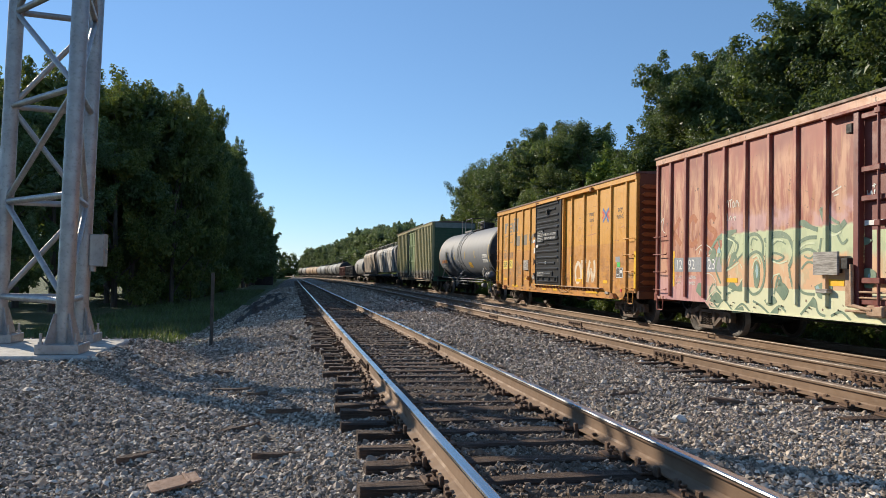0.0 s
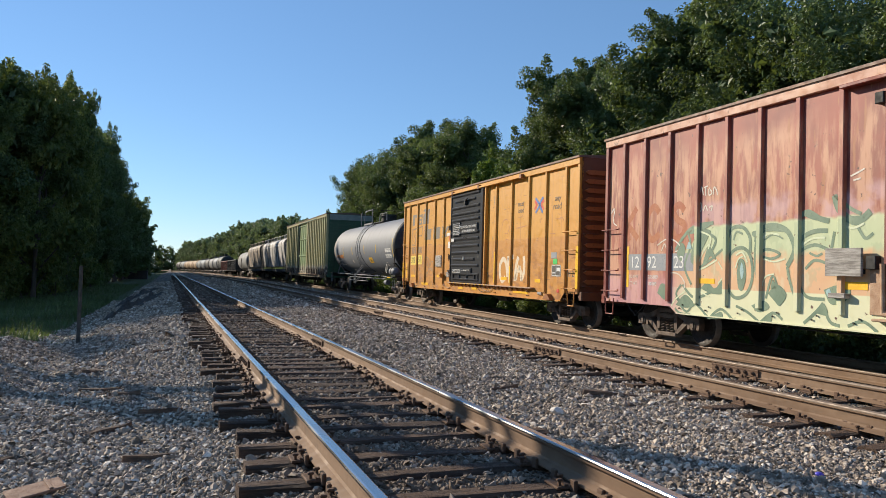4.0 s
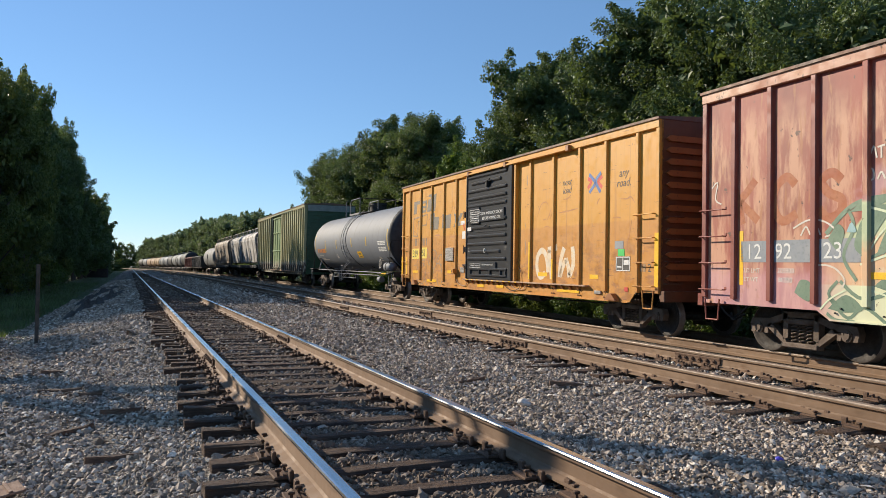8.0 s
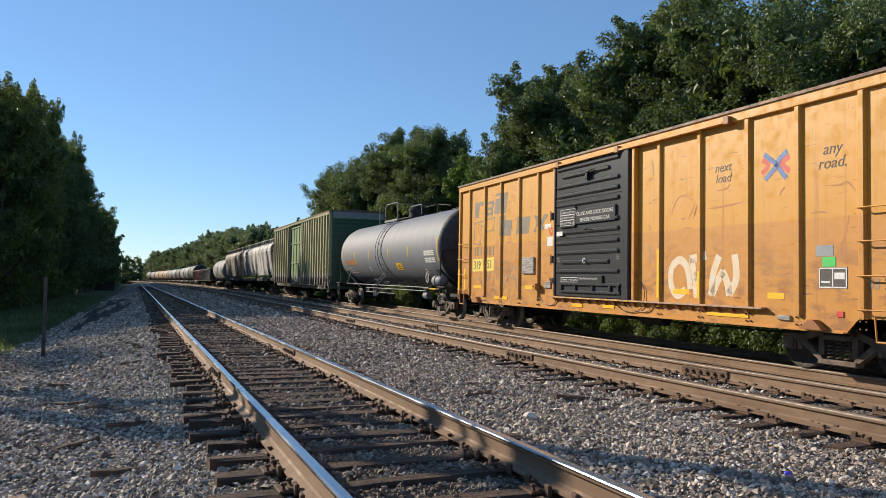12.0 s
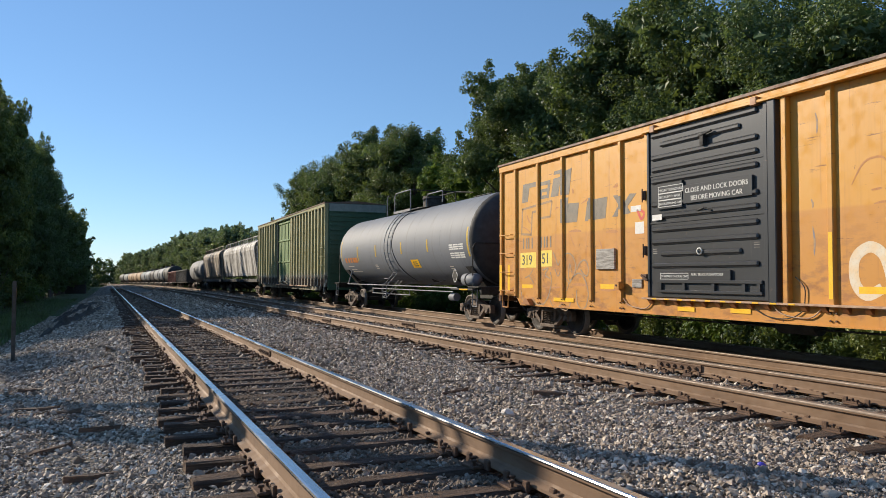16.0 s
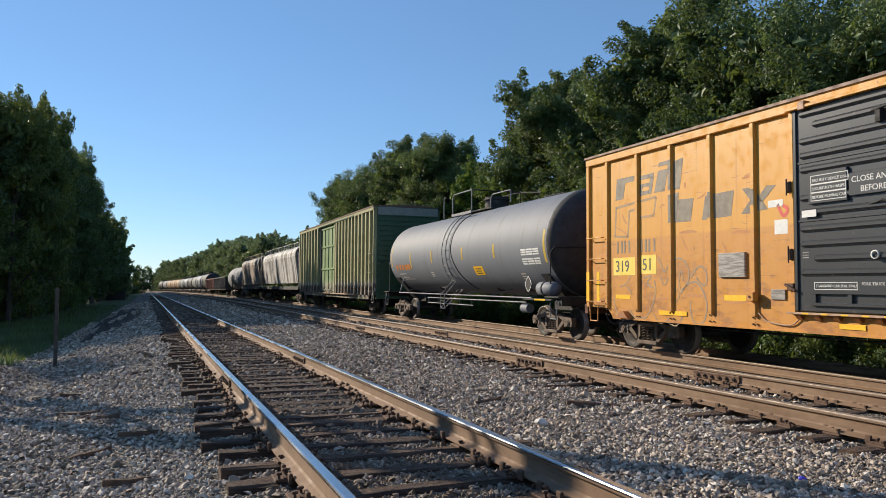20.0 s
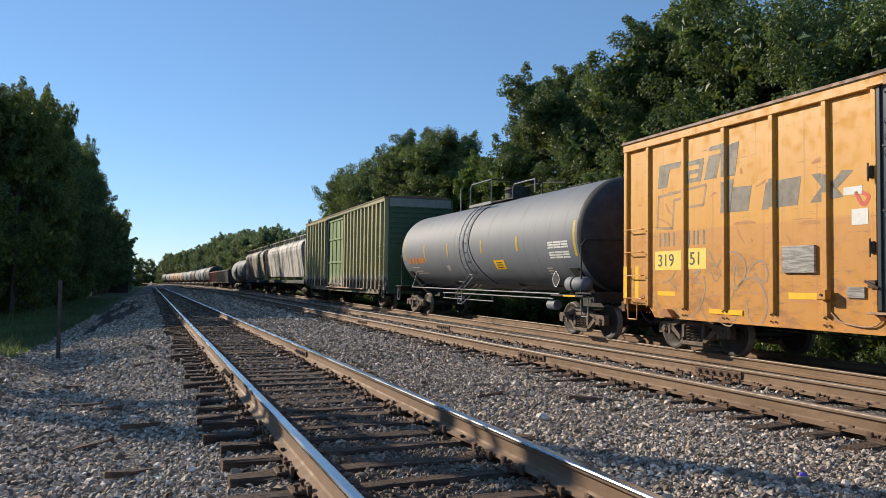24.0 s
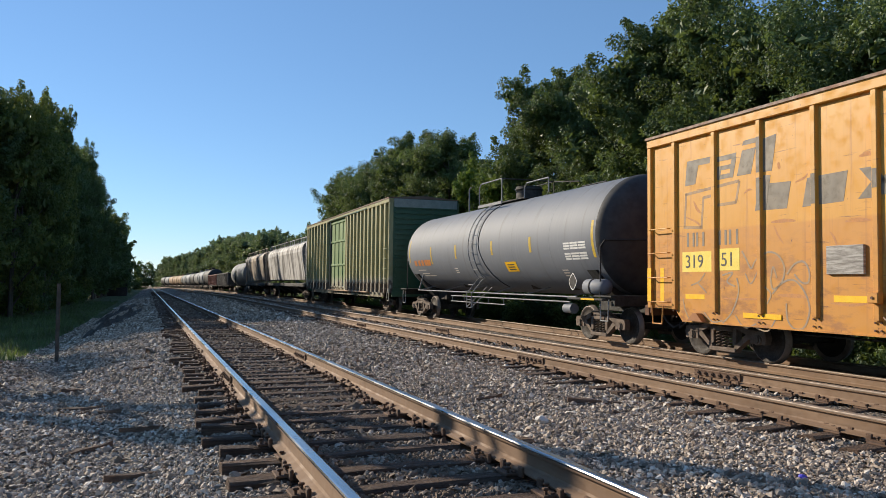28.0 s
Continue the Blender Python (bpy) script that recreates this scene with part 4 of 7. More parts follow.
    patch(car, [(4.88, 3.36), (4.71, 3.94), (4.42, 3.97), (4.53, 3.36)], f, GREY_INK, "faded_block", False)
    patch(car, [(4.92, 2.70), (4.82, 3.31), (4.56, 3.29), (4.65, 2.70)], f, GREY_INK, "faded_block", False)
    patch(car, [(4.67, 2.70), (4.60, 3.15), (4.12, 3.13), (4.21, 2.69)], f, GREY_INK, "faded_block", False)
    patch(car, [(3.89, 2.68), (3.79, 3.14), (3.55, 3.15), (3.62, 2.69)], f, GREY_INK, "faded_block", False)
    patch(car, [(3.63, 2.69), (3.55, 3.15), (3.03, 3.16), (3.11, 2.70)], f, GREY_INK, "faded_block", False)
    patch(car, [(2.86, 2.71), (2.58, 3.00), (2.43, 2.96), (2.59, 2.70)], f, GREY_INK, "faded_block", False)
    patch(car, [(2.83, 3.16), (2.57, 3.16), (2.23, 2.74), (2.46, 2.73)], f, GREY_INK, "faded_block", False)
    patch(car, [(2.50, 2.93), (2.26, 3.15), (2.05, 3.13), (2.36, 2.87)], f, GREY_INK, "faded_block", False)
    stroke(car, [(6.79, 2.54), (6.74, 3.19)], 0.055, f, PENCIL, "faded_outline")
    stroke(car, [(6.77, 3.18), (5.29, 3.28)], 0.055, f, PENCIL, "faded_outline")
    stroke(car, [(5.29, 3.28), (5.38, 2.89)], 0.055, f, PENCIL, "faded_outline")
    stroke(car, [(5.37, 2.90), (6.01, 2.89)], 0.055, f, PENCIL, "faded_outline")
    stroke(car, [(6.01, 2.88), (5.98, 3.09)], 0.055, f, PENCIL, "faded_outline")
    stroke(car, [(5.97, 3.09), (6.24, 3.07)], 0.055, f, PENCIL, "faded_outline")
    stroke(car, [(6.24, 3.08), (6.30, 2.50)], 0.055, f, PENCIL, "faded_outline")
    stroke(car, [(6.82, 2.54), (6.27, 2.50)], 0.055, f, PENCIL, "faded_outline")
    for y, z0, z1 in ((4.79, 3.36, 3.98), (4.79, 2.70, 3.27), (3.63, 2.71, 3.19), (2.54, 2.84, 3.12)):
        panel_label(car, -H - 0.0605, y - 0.04, y + 0.04, z0, z1, GREY_INK, "faded_block", thick=0.001)
    for a, b in ((6.72, 6.50), (6.45, 6.22), (5.83, 5.62), (5.56, 5.33)):
        panel_label(car, f, a, a - 0.055, 2.15, 2.42, GREY_INK, "faded_mark")
        panel_label(car, f, b + 0.055, b, 2.15, 2.42, GREY_INK, "faded_mark")
    panel_label(car, f, 6.86, 6.02, 1.66, 2.05, LEMON, "number_panel")
    panel_label(car, f, 5.82, 5.30, 1.68, 2.08, LEMON, "number_panel")
    sign("319", 0.36, f - 0.004, 6.78, 1.74, INK, car, name="car_number")
    sign("51", 0.36, f - 0.004, 5.78, 1.76, INK, car, name="car_number")
    part("board", Geo().box(-H - 0.05, -H, 2.74, 3.40, 1.59, 2.03, 0.006), PLYWOOD, car, "grey weathered placard board")
    part("placard", Geo().box(-H - 0.03, -H, 1.86, 2.17, 1.21, 1.38, 0.006), PLYWOOD, car, "small grey metal placard")
    panel_label(car, f, 2.23, 1.90, 2.76, 2.88, WHITE, "sticker", "torn white sticker")
    panel_label(car, f, 2.09, 1.81, 2.30, 2.54, WHITE, "sticker", "white paper sticker")
    stroke(car, [(2.02, 2.80), (1.90, 2.60), (1.80, 2.70), (1.92, 2.78)], 0.06, f - 0.002, LOGO_RED, "red_scrawl")
    # grey outlines sprayed over the far half
    stroke(car, [(7.14, 1.64), (7.03, 1.53), (7.08, 1.30)], 0.026, f - 0.002, SPRAY_GREY, "grey_scrawl")
    stroke(car, [(6.84, 1.14), (6.78, 0.92), (6.61, 0.68)], 0.026, f - 0.002, SPRAY_GREY, "grey_scrawl")
    stroke(car, [(6.61, 1.40), (6.36, 1.48), (6.20, 1.64)], 0.026, f - 0.002, SPRAY_GREY, "grey_scrawl")
    stroke(car, [(6.40, 1.44), (6.23, 1.32), (6.17, 1.26)], 0.026, f - 0.002, SPRAY_GREY, "grey_scrawl")
    stroke(car, [(6.03, 1.94), (5.90, 1.69), (6.01, 1.37), (5.89, 1.06)], 0.034, f - 0.002, SPRAY_GREY, "grey_scrawl")
    stroke(car, [(5.24, 2.02), (5.13, 1.86), (5.02, 1.71), (4.91, 1.85), (4.72, 1.96)], 0.034, f - 0.002, SPRAY_GREY, "grey_scrawl")
    stroke(car, [(4.87, 1.34), (4.85, 1.73), (4.70, 1.96), (4.44, 1.94), (4.28, 1.73), (4.32, 1.49), (4.52, 1.35), (4.58, 1.54)], 0.034, f - 0.002, SPRAY_GREY, "grey_scrawl")
    stroke(car, [(4.22, 1.60), (4.07, 1.76), (3.88, 1.80), (3.77, 1.65), (3.79, 1.47), (3.93, 1.47), (4.07, 1.60)], 0.034, f - 0.002, SPRAY_GREY, "grey_scrawl")
    stroke(car, [(4.54, 1.27), (4.32, 1.46), (4.07, 1.50), (3.86, 1.31), (3.77, 1.04), (3.87, 0.76), (4.07, 0.71), (4.22, 0.86), (4.24, 1.12)], 0.034, f - 0.002, SPRAY_GREY, "grey_scrawl")
    stroke(car, [(5.74, 1.59), (5.47, 1.64), (5.62, 1.48), (5.41, 1.39)], 0.034, f - 0.002, SPRAY_GREY, "grey_scrawl")
    stroke(car, [(5.16, 1.62), (5.03, 1.44), (4.88, 1.64)], 0.026, f - 0.002, SPRAY_GREY, "grey_scrawl")
    stroke(car, [(5.74, 0.72), (5.50, 0.92), (5.33, 1.28), (5.37, 1.54)], 0.034, f - 0.002, SPRAY_GREY, "grey_scrawl")
    stroke(car, [(5.41, 0.87), (5.19, 0.67), (4.91, 0.75)], 0.026, f - 0.002, SPRAY_GREY, "grey_scrawl")
    stroke(car, [(4.97, 0.70), (4.66, 0.64), (4.47, 0.85)], 0.026, f - 0.002, SPRAY_GREY, "grey_scrawl")
    stroke(car, [(4.57, 1.54), (4.52, 1.73), (4.44, 1.54)], 0.026, f - 0.002, SPRAY_GREY, "grey_scrawl")
    stroke(car, [(4.72, 1.39), (4.57, 1.27), (4.66, 1.10)], 0.026, f - 0.002, SPRAY_GREY, "grey_scrawl")
    stroke(car, [(6.23, 0.89), (6.01, 0.73), (5.74, 0.76)], 0.026, f - 0.002, SPRAY_GREY, "grey_scrawl")
    stroke(car, [(6.75, 2.74), (6.42, 2.61), (6.32, 2.50)], 0.025, f, SCUFF, "rusty_scuff", True)
    stroke(car, [(6.52, 3.03), (6.42, 2.87), (6.32, 2.79)], 0.040, f, SCUFF, "rusty_scuff", True)
    stroke(car, [(5.18, 3.04), (5.08, 3.09), (4.99, 3.09)], 0.025, f, SCUFF, "rusty_scuff", True)
    stroke(car, [(4.56, 2.48), (4.27, 2.49), (4.03, 2.47)], 0.040, f, SCUFF, "rusty_scuff", True)
    stroke(car, [(4.49, 2.42), (4.41, 2.26), (4.29, 2.11)], 0.025, f, SCUFF, "rusty_scuff", True)
    stroke(car, [(3.09, 2.39), (2.89, 2.40), (2.65, 2.38)], 0.040, f, SCUFF, "rusty_scuff", True)
    stroke(car, [(3.36, 2.25), (3.28, 2.14), (3.24, 2.01)], 0.025, f, SCUFF, "rusty_scuff", True)
    stroke(car, [(4.39, 3.48), (4.36, 3.36)], 0.040, f, SCUFF, "rusty_scuff", True)
    stroke(car, [(4.03, 3.10), (3.85, 3.15), (3.78, 3.21)], 0.025, f, SCUFF, "rusty_scuff", True)
    stroke(car, [(2.83, 3.34), (2.69, 3.36), (2.57, 3.35)], 0.040, f, SCUFF, "rusty_scuff", True)
    stroke(car, [(5.71, 1.17), (5.13, 1.17), (4.66, 1.19)], 0.025, f, SCUFF, "rusty_scuff", True)
    stroke(car, [(4.43, 1.25), (4.10, 1.25), (3.75, 1.23)], 0.040, f, SCUFF, "rusty_scuff", True)
    stroke(car, [(3.37, 1.15), (3.00, 1.13), (2.66, 1.17)], 0.025, f, SCUFF, "rusty_scuff", True)
    # latches and brackets by the door, bolts along the sill, a loose cable
    for y0, y1, z0, z1 in ((1.76, 1.66, 2.96, 3.14), (1.72, 1.64, 1.86, 2.04)):
        part("latch_block", Geo().box(-H - 0.10, -H, y1, y0, z0, z1, 0.015).rod((-H - 0.12, y1 + 0.05, z0 - 0.05), (-H - 0.12, y1 + 0.05, z1 + 0.04), 0.014, 6), RUST_DARK, car, "dark rusty latch block")
    part("latch_bar", Geo().pipe([(-H - 0.06, 1.82, 1.46), (-H - 0.13, 1.74, 1.45), (-H - 0.13, 1.55, 1.36)], 0.022, 6).box(-H - 0.1, -H, 1.62, 1.76, 1.36, 1.48, 0.01), RUST_DARK, car, "dark rusty latch bar")
    part("rib_bracket", Geo().box(-H - 0.17, -H - 0.05, 2.42, 2.60, 1.17, 1.33, 0.012), ORANGE, car)
    part("bracket_bolt", Geo().rod((-H - 0.17, 2.51, 1.25), (-H - 0.185, 2.51, 1.25), 0.022, 8), RUST_DARK, car)
    for y in ribs:
        for dy in (0.05, -0.05):
            for z in (0.89, 0.775):
                part("bolt_head", Geo().rod((-H - 0.01, y + dy, z), (-H - 0.028, y + dy, z), 0.017, 6), RUST_DARK, car)
    part("loose_cable", Geo().pipe([(-H - 0.03, a, z) for a, z in curve_through([(-1.06, 0.90), (-1.32, 0.79), (-1.70, 0.77), (-1.99, 0.90), (-2.05, 1.15), (-2.02, 1.30), (-1.87, 1.43)], 4)], 0.009, 5), BLACK_IRON, car, "thin black cable hanging from the side")
    for y, z0, z1 in ((-2.53, 1.10, 2.09), (-3.73, 1.12, 1.63)):
        panel_label(car, -H - 0.061, y - 0.035, y + 0.035, z0, z1, YELLOW, "reflective_strip", "yellow reflective strip")
    for y, z0, z1 in ((-2.28, 3.60, 3.92), (-2.18, 2.47, 2.61), (-2.2, 1.75, 2.2)):
        stroke(car, [(y + 0.02, z1), (y - 0.01, (z0 + z1) / 2), (y, z0)], 0.022, f, BLUE_GREY_SPRAY, "blue_scuff", True)
    for pts in ([(-2.85, 2.75), (-3.05, 3.05), (-3.3, 3.10), (-3.42, 3.0)], [(-3.5, 2.62), (-3.62, 2.85), (-3.55, 2.7), (-3.64, 2.95)], [(-3.2, 2.45), (-3.35, 2.47), (-3.5, 2.44)]):
        stroke(car, pts, 0.022, f, SCUFF, "rusty_scuff", True)
    # words and marks of the near half
    sign("next", 0.23, f, -4.10, 3.44, INK, car, 0.25)
    sign("load", 0.23, f, -4.12, 3.24, INK, car, 0.25)
    sign("any", 0.25, f, -6.47, 3.42, INK, car, 0.25)
    sign("road.", 0.25, f, -6.38, 3.20, INK, car, 0.25)
    stroke(car, [(-5.24, 3.51), (-5.38, 3.42), (-5.24, 3.28)], 0.085, f - 0.000, LOGO_RED, "emblem_arm")
    stroke(car, [(-5.83, 3.50), (-5.67, 3.40), (-5.83, 3.25)], 0.085, f - 0.000, LOGO_RED, "emblem_arm")
    stroke(car, [(-5.29, 3.60), (-5.54, 3.41), (-5.54, 3.36), (-5.31, 3.17)], 0.085, f - 0.002, LOGO_BLUE, "emblem_arm")
    stroke(car, [(-5.78, 3.59), (-5.60, 3.46), (-5.60, 3.34), (-5.76, 3.15)], 0.085, f - 0.002, LOGO_BLUE, "emblem_arm")
    stroke(car, [(-3.95, 2.79), (-4.32, 2.80), (-4.82, 2.84)], 0.022, f, SCUFF, "rusty_scuff", True)
    stroke(car, [(-4.14, 3.10), (-4.39, 3.12), (-4.49, 3.19)], 0.022, f, SCUFF, "rusty_scuff", True)
    stroke(car, [(-5.62, 2.87), (-5.67, 2.95), (-5.74, 3.01)], 0.022, f, SCUFF, "rusty_scuff", True)
    stroke(car, [(-6.53, 2.94), (-6.76, 2.92), (-6.91, 2.95), (-7.05, 2.81)], 0.022, f, SCUFF, "rusty_scuff", True)
    stroke(car, [(-6.24, 2.53), (-6.40, 2.54), (-6.55, 2.52)], 0.022, f, SCUFF, "rusty_scuff", True)
    stroke(car, [(-6.94, 2.46), (-6.88, 2.21), (-6.79, 1.96), (-6.81, 1.79)], 0.022, f, SCUFF, "rusty_scuff", True)
    stroke(car, [(-5.50, 1.72), (-5.68, 1.65), (-5.85, 1.63)], 0.022, f, SCUFF, "rusty_scuff", True)
    stroke(car, [(-3.16, 2.65), (-3.32, 2.66)], 0.022, f, SCUFF, "rusty_scuff", True)
    stroke(car, [(-3.56, 2.93), (-3.48, 2.77), (-3.37, 2.64)], 0.022, f, SCUFF, "rusty_scuff", True)
    stroke(car, [(-3.30, 1.27), (-3.05, 1.17), (-2.88, 1.36), (-2.89, 1.69), (-3.11, 1.85), (-3.31, 1.75), (-3.41, 1.51), (-3.44, 1.29)], 0.16, f, OLD_WHITE, "white_spray_stroke")
    stroke(car, [(-3.47, 1.88), (-3.55, 1.53), (-3.62, 1.13)], 0.16, f, OLD_WHITE, "white_spray_stroke")
    stroke(car, [(-3.42, 1.86), (-3.66, 1.89), (-3.88, 1.93)], 0.16, f, OLD_WHITE, "white_spray_stroke")
    stroke(car, [(-3.55, 1.53), (-3.68, 1.55), (-3.77, 1.56)], 0.16, f, OLD_WHITE, "white_spray_stroke")
    stroke(car, [(-4.22, 1.91), (-4.07, 1.61), (-4.01, 1.18)], 0.16, f, OLD_WHITE, "white_spray_stroke")
    stroke(car, [(-4.03, 1.20), (-4.18, 1.46), (-4.32, 1.63)], 0.16, f, OLD_WHITE, "white_spray_stroke")
    stroke(car, [(-4.30, 1.63), (-4.42, 1.43), (-4.47, 1.19)], 0.16, f, OLD_WHITE, "white_spray_stroke")
    stroke(car, [(-4.47, 1.21), (-4.64, 1.51), (-4.60, 1.93)], 0.16, f, OLD_WHITE, "white_spray_stroke")
    panel_label(car, f, -6.34, -6.66, 1.85, 2.02, GREY_BAND, "grey_label")
    panel_label(car, f - 0.003, -6.46, -6.70, 1.69, 1.84, TAG_GREEN, "green_label", "bright green tag")
    panel_label(car, f, -6.39, -6.91, 1.36, 1.68, INK, "data_panel")
    for a, b, c, d in ((-6.40, -6.90, 1.655, 1.675), (-6.40, -6.90, 1.365, 1.385), (-6.40, -6.42, 1.37, 1.67), (-6.88, -6.90, 1.37, 1.67), (-6.64, -6.66, 1.37, 1.67), (-6.68, -6.86, 1.50, 1.60), (-6.44, -6.60, 1.44, 1.47)):
        panel_label(car, f - 0.005, a, b, c, d, WHITE, "panel_line", thick=0.002)
    panel_label(car, f - 0.012, -6.72, -6.84, 0.93, 1.02, LOGO_RED, "red_label", "small red tag")
    for k, a in enumerate((-7.25, -7.36)):
        panel_label(car, f, a, a - 0.07, 1.36, 1.52, PENCIL, "stencil_bar")
    sign("2", 0.24, f, -7.50, 1.36, INK, car, name="car_number")
    part("tack_plate", Geo().box(-H - 0.04, -H, -5.86, -5.60, 0.83, 0.91, 0.008), PLYWOOD, car)
    for y in (6.35, -6.35):
        part("jacking_pad", Geo().prism([(y - 0.22, 0.72), (y + 0.22, 0.72), (y + 0.05, 0.87), (y - 0.05, 0.87)], 0, -H - 0.14, -H - 0.01), ORANGE_END, car)
    for y in (-1.62, 2.25):
        part("hose_loop", Geo().pipe([(-H - 0.03, a, z) for a, z in curve_through([(y + 0.2, 0.98), (y, 0.84), (y - 0.5, 0.80), (y - 0.75, 0.98)], 4)], 0.012, 5), RUST_PIPE, car)
    return car


# the sprayed letters of the red car: (along, up) points of outlines, pale inner lines and fillings
def sprayed_first_letter(car, x):
    stroke(car, [(5.28, 1.99), (4.94, 2.32), (4.61, 2.46), (4.12, 2.49)], 0.075, x, DARK_GREEN_SPRAY)
    stroke(car, [(4.90, 2.35), (4.80, 2.07), (4.97, 1.65), (4.75, 1.29)], 0.055, x, DARK_GREEN_SPRAY)
    stroke(car, [(4.61, 2.46), (4.34, 2.32), (4.05, 2.17), (4.19, 1.91)], 0.060, x, DARK_GREEN_SPRAY)
    stroke(car, [(4.54, 1.62), (4.22, 1.76), (3.85, 1.98)], 0.050, x, DARK_GREEN_SPRAY)
    stroke(car, [(5.03, 1.28), (4.63, 1.03), (4.00, 1.23)], 0.055, x, DARK_GREEN_SPRAY)
    stroke(car, [(4.45, 2.17), (4.60, 1.88), (4.67, 1.65)], 0.045, x, DARK_GREEN_SPRAY)


def sprayed_second_letter(car, x):
    stroke(car, [(3.74, 1.59), (3.62, 1.90), (3.35, 2.00), (3.13, 1.86), (3.06, 1.48), (3.20, 1.17), (3.48, 1.08), (3.68, 1.25), (3.74, 1.59)], 0.065, x, DARK_GREEN_SPRAY)
    stroke(car, [(3.76, 1.98), (3.63, 2.34), (3.33, 2.37), (3.14, 2.18), (3.13, 1.90)], 0.070, x, DARK_GREEN_SPRAY)
    stroke(car, [(3.56, 2.14), (3.49, 2.29), (3.32, 2.25)], 0.040, x, DARK_GREEN_SPRAY)
    patch(car, [(3.46, 1.53), (3.40, 1.78), (3.27, 1.75), (3.22, 1.48), (3.30, 1.23), (3.41, 1.26)], x, DARK_GREEN_SPRAY)


def sprayed_third_letter(car, x):
    stroke(car, [(2.99, 2.09), (2.91, 2.30), (2.58, 2.37), (2.25, 2.25), (2.10, 1.94), (2.25, 1.66)], 0.090, x, DARK_GREEN_SPRAY)
    stroke(car, [(2.99, 2.09), (3.00, 1.64), (2.85, 1.11)], 0.050, x, DARK_GREEN_SPRAY)
    stroke(car, [(2.25, 1.66), (2.19, 1.42), (2.06, 1.12)], 0.055, x, DARK_GREEN_SPRAY)
    stroke(car, [(2.92, 1.86), (2.72, 1.96), (2.41, 1.87), (2.63, 1.79), (2.92, 1.86)], 0.050, x, DARK_GREEN_SPRAY)
    stroke(car, [(2.73, 1.10), (2.57, 1.50), (2.40, 1.13)], 0.045, x, DARK_GREEN_SPRAY)
    stroke(car, [(2.78, 2.12), (2.57, 2.21), (2.35, 2.13)], 0.030, x, DARK_GREEN_SPRAY)


def sprayed_fourth_letter(car, x):
    stroke(car, [(2.03, 1.94), (1.92, 2.14), (1.68, 2.23), (1.42, 2.23)], 0.075, x, DARK_GREEN_SPRAY)
    stroke(car, [(2.05, 1.60), (1.97, 1.90), (1.68, 2.01), (1.41, 1.93)], 0.055, x, DARK_GREEN_SPRAY)
    stroke(car, [(1.86, 1.62), (1.68, 1.76), (1.45, 1.72)], 0.050, x, DARK_GREEN_SPRAY)
    stroke(car, [(2.02, 1.42), (1.83, 1.17), (1.47, 1.14)], 0.055, x, DARK_GREEN_SPRAY)
    stroke(car, [(1.78, 1.88), (1.63, 1.83), (1.52, 1.87)], 0.040, x, DARK_GREEN_SPRAY)


def sprayed_last_letter(car, x):
    stroke(car, [(2.03, 2.47), (1.82, 2.55), (1.58, 2.43), (1.39, 2.38)], 0.090, x, DARK_GREEN_SPRAY)
    stroke(car, [(1.30, 2.78), (1.18, 2.51), (0.89, 2.34), (0.64, 2.49)], 0.110, x, DARK_GREEN_SPRAY)
    stroke(car, [(1.30, 2.78), (0.99, 2.55), (0.80, 2.46)], 0.060, x, DARK_GREEN_SPRAY)
    stroke(car, [(1.29, 2.21), (1.35, 1.92), (1.42, 1.64)], 0.050, x, DARK_GREEN_SPRAY)
    stroke(car, [(0.87, 2.28), (0.73, 2.09), (0.59, 2.16)], 0.050, x, DARK_GREEN_SPRAY)


def sprayed_foot_lines(car, x):
    stroke(car, [(5.23, 1.03), (4.90, 0.74), (4.62, 0.91), (4.21, 0.65)], 0.050, x, DARK_GREEN_SPRAY)
    stroke(car, [(4.21, 0.65), (3.88, 0.85), (3.57, 0.69)], 0.050, x, DARK_GREEN_SPRAY)
    stroke(car, [(5.26, 0.79), (5.10, 0.70), (4.78, 0.69)], 0.050, x, DARK_GREEN_SPRAY)
    stroke(car, [(3.47, 0.93), (3.18, 0.84), (2.86, 0.67)], 0.050, x, DARK_GREEN_SPRAY)
    stroke(car, [(2.86, 0.67), (2.56, 0.86), (2.34, 0.76)], 0.050, x, DARK_GREEN_SPRAY)
    stroke(car, [(1.88, 0.73), (1.62, 0.94), (1.49, 1.08)], 0.055, x, DARK_GREEN_SPRAY)
    stroke(car, [(1.49, 1.06), (1.36, 0.80), (1.17, 0.74)], 0.055, x, DARK_GREEN_SPRAY)
    stroke(car, [(1.02, 0.75), (0.75, 0.84), (0.50, 0.70)], 0.050, x, DARK_GREEN_SPRAY)
    stroke(car, [(5.07, 1.28), (5.23, 1.09), (5.06, 0.92)], 0.050, x, DARK_GREEN_SPRAY)


def sprayed_lower_fillings(car, x):
    patch(car, [(1.48, 1.29), (1.22, 1.37), (0.98, 1.30), (1.07, 1.13), (1.34, 1.07)], x, DARK_GREEN_SPRAY)
    patch(car, [(1.62, 0.91), (1.47, 1.06), (1.40, 0.89)], x, DARK_GREEN_SPRAY)
    patch(car, [(4.21, 0.65), (3.88, 0.80), (3.85, 0.67)], x, DARK_GREEN_SPRAY)
    patch(car, [(2.86, 0.69), (2.59, 0.83), (2.62, 0.68)], x, DARK_GREEN_SPRAY)
    patch(car, [(2.62, 1.28), (2.57, 1.43), (2.48, 1.28)], x, DARK_GREEN_SPRAY)


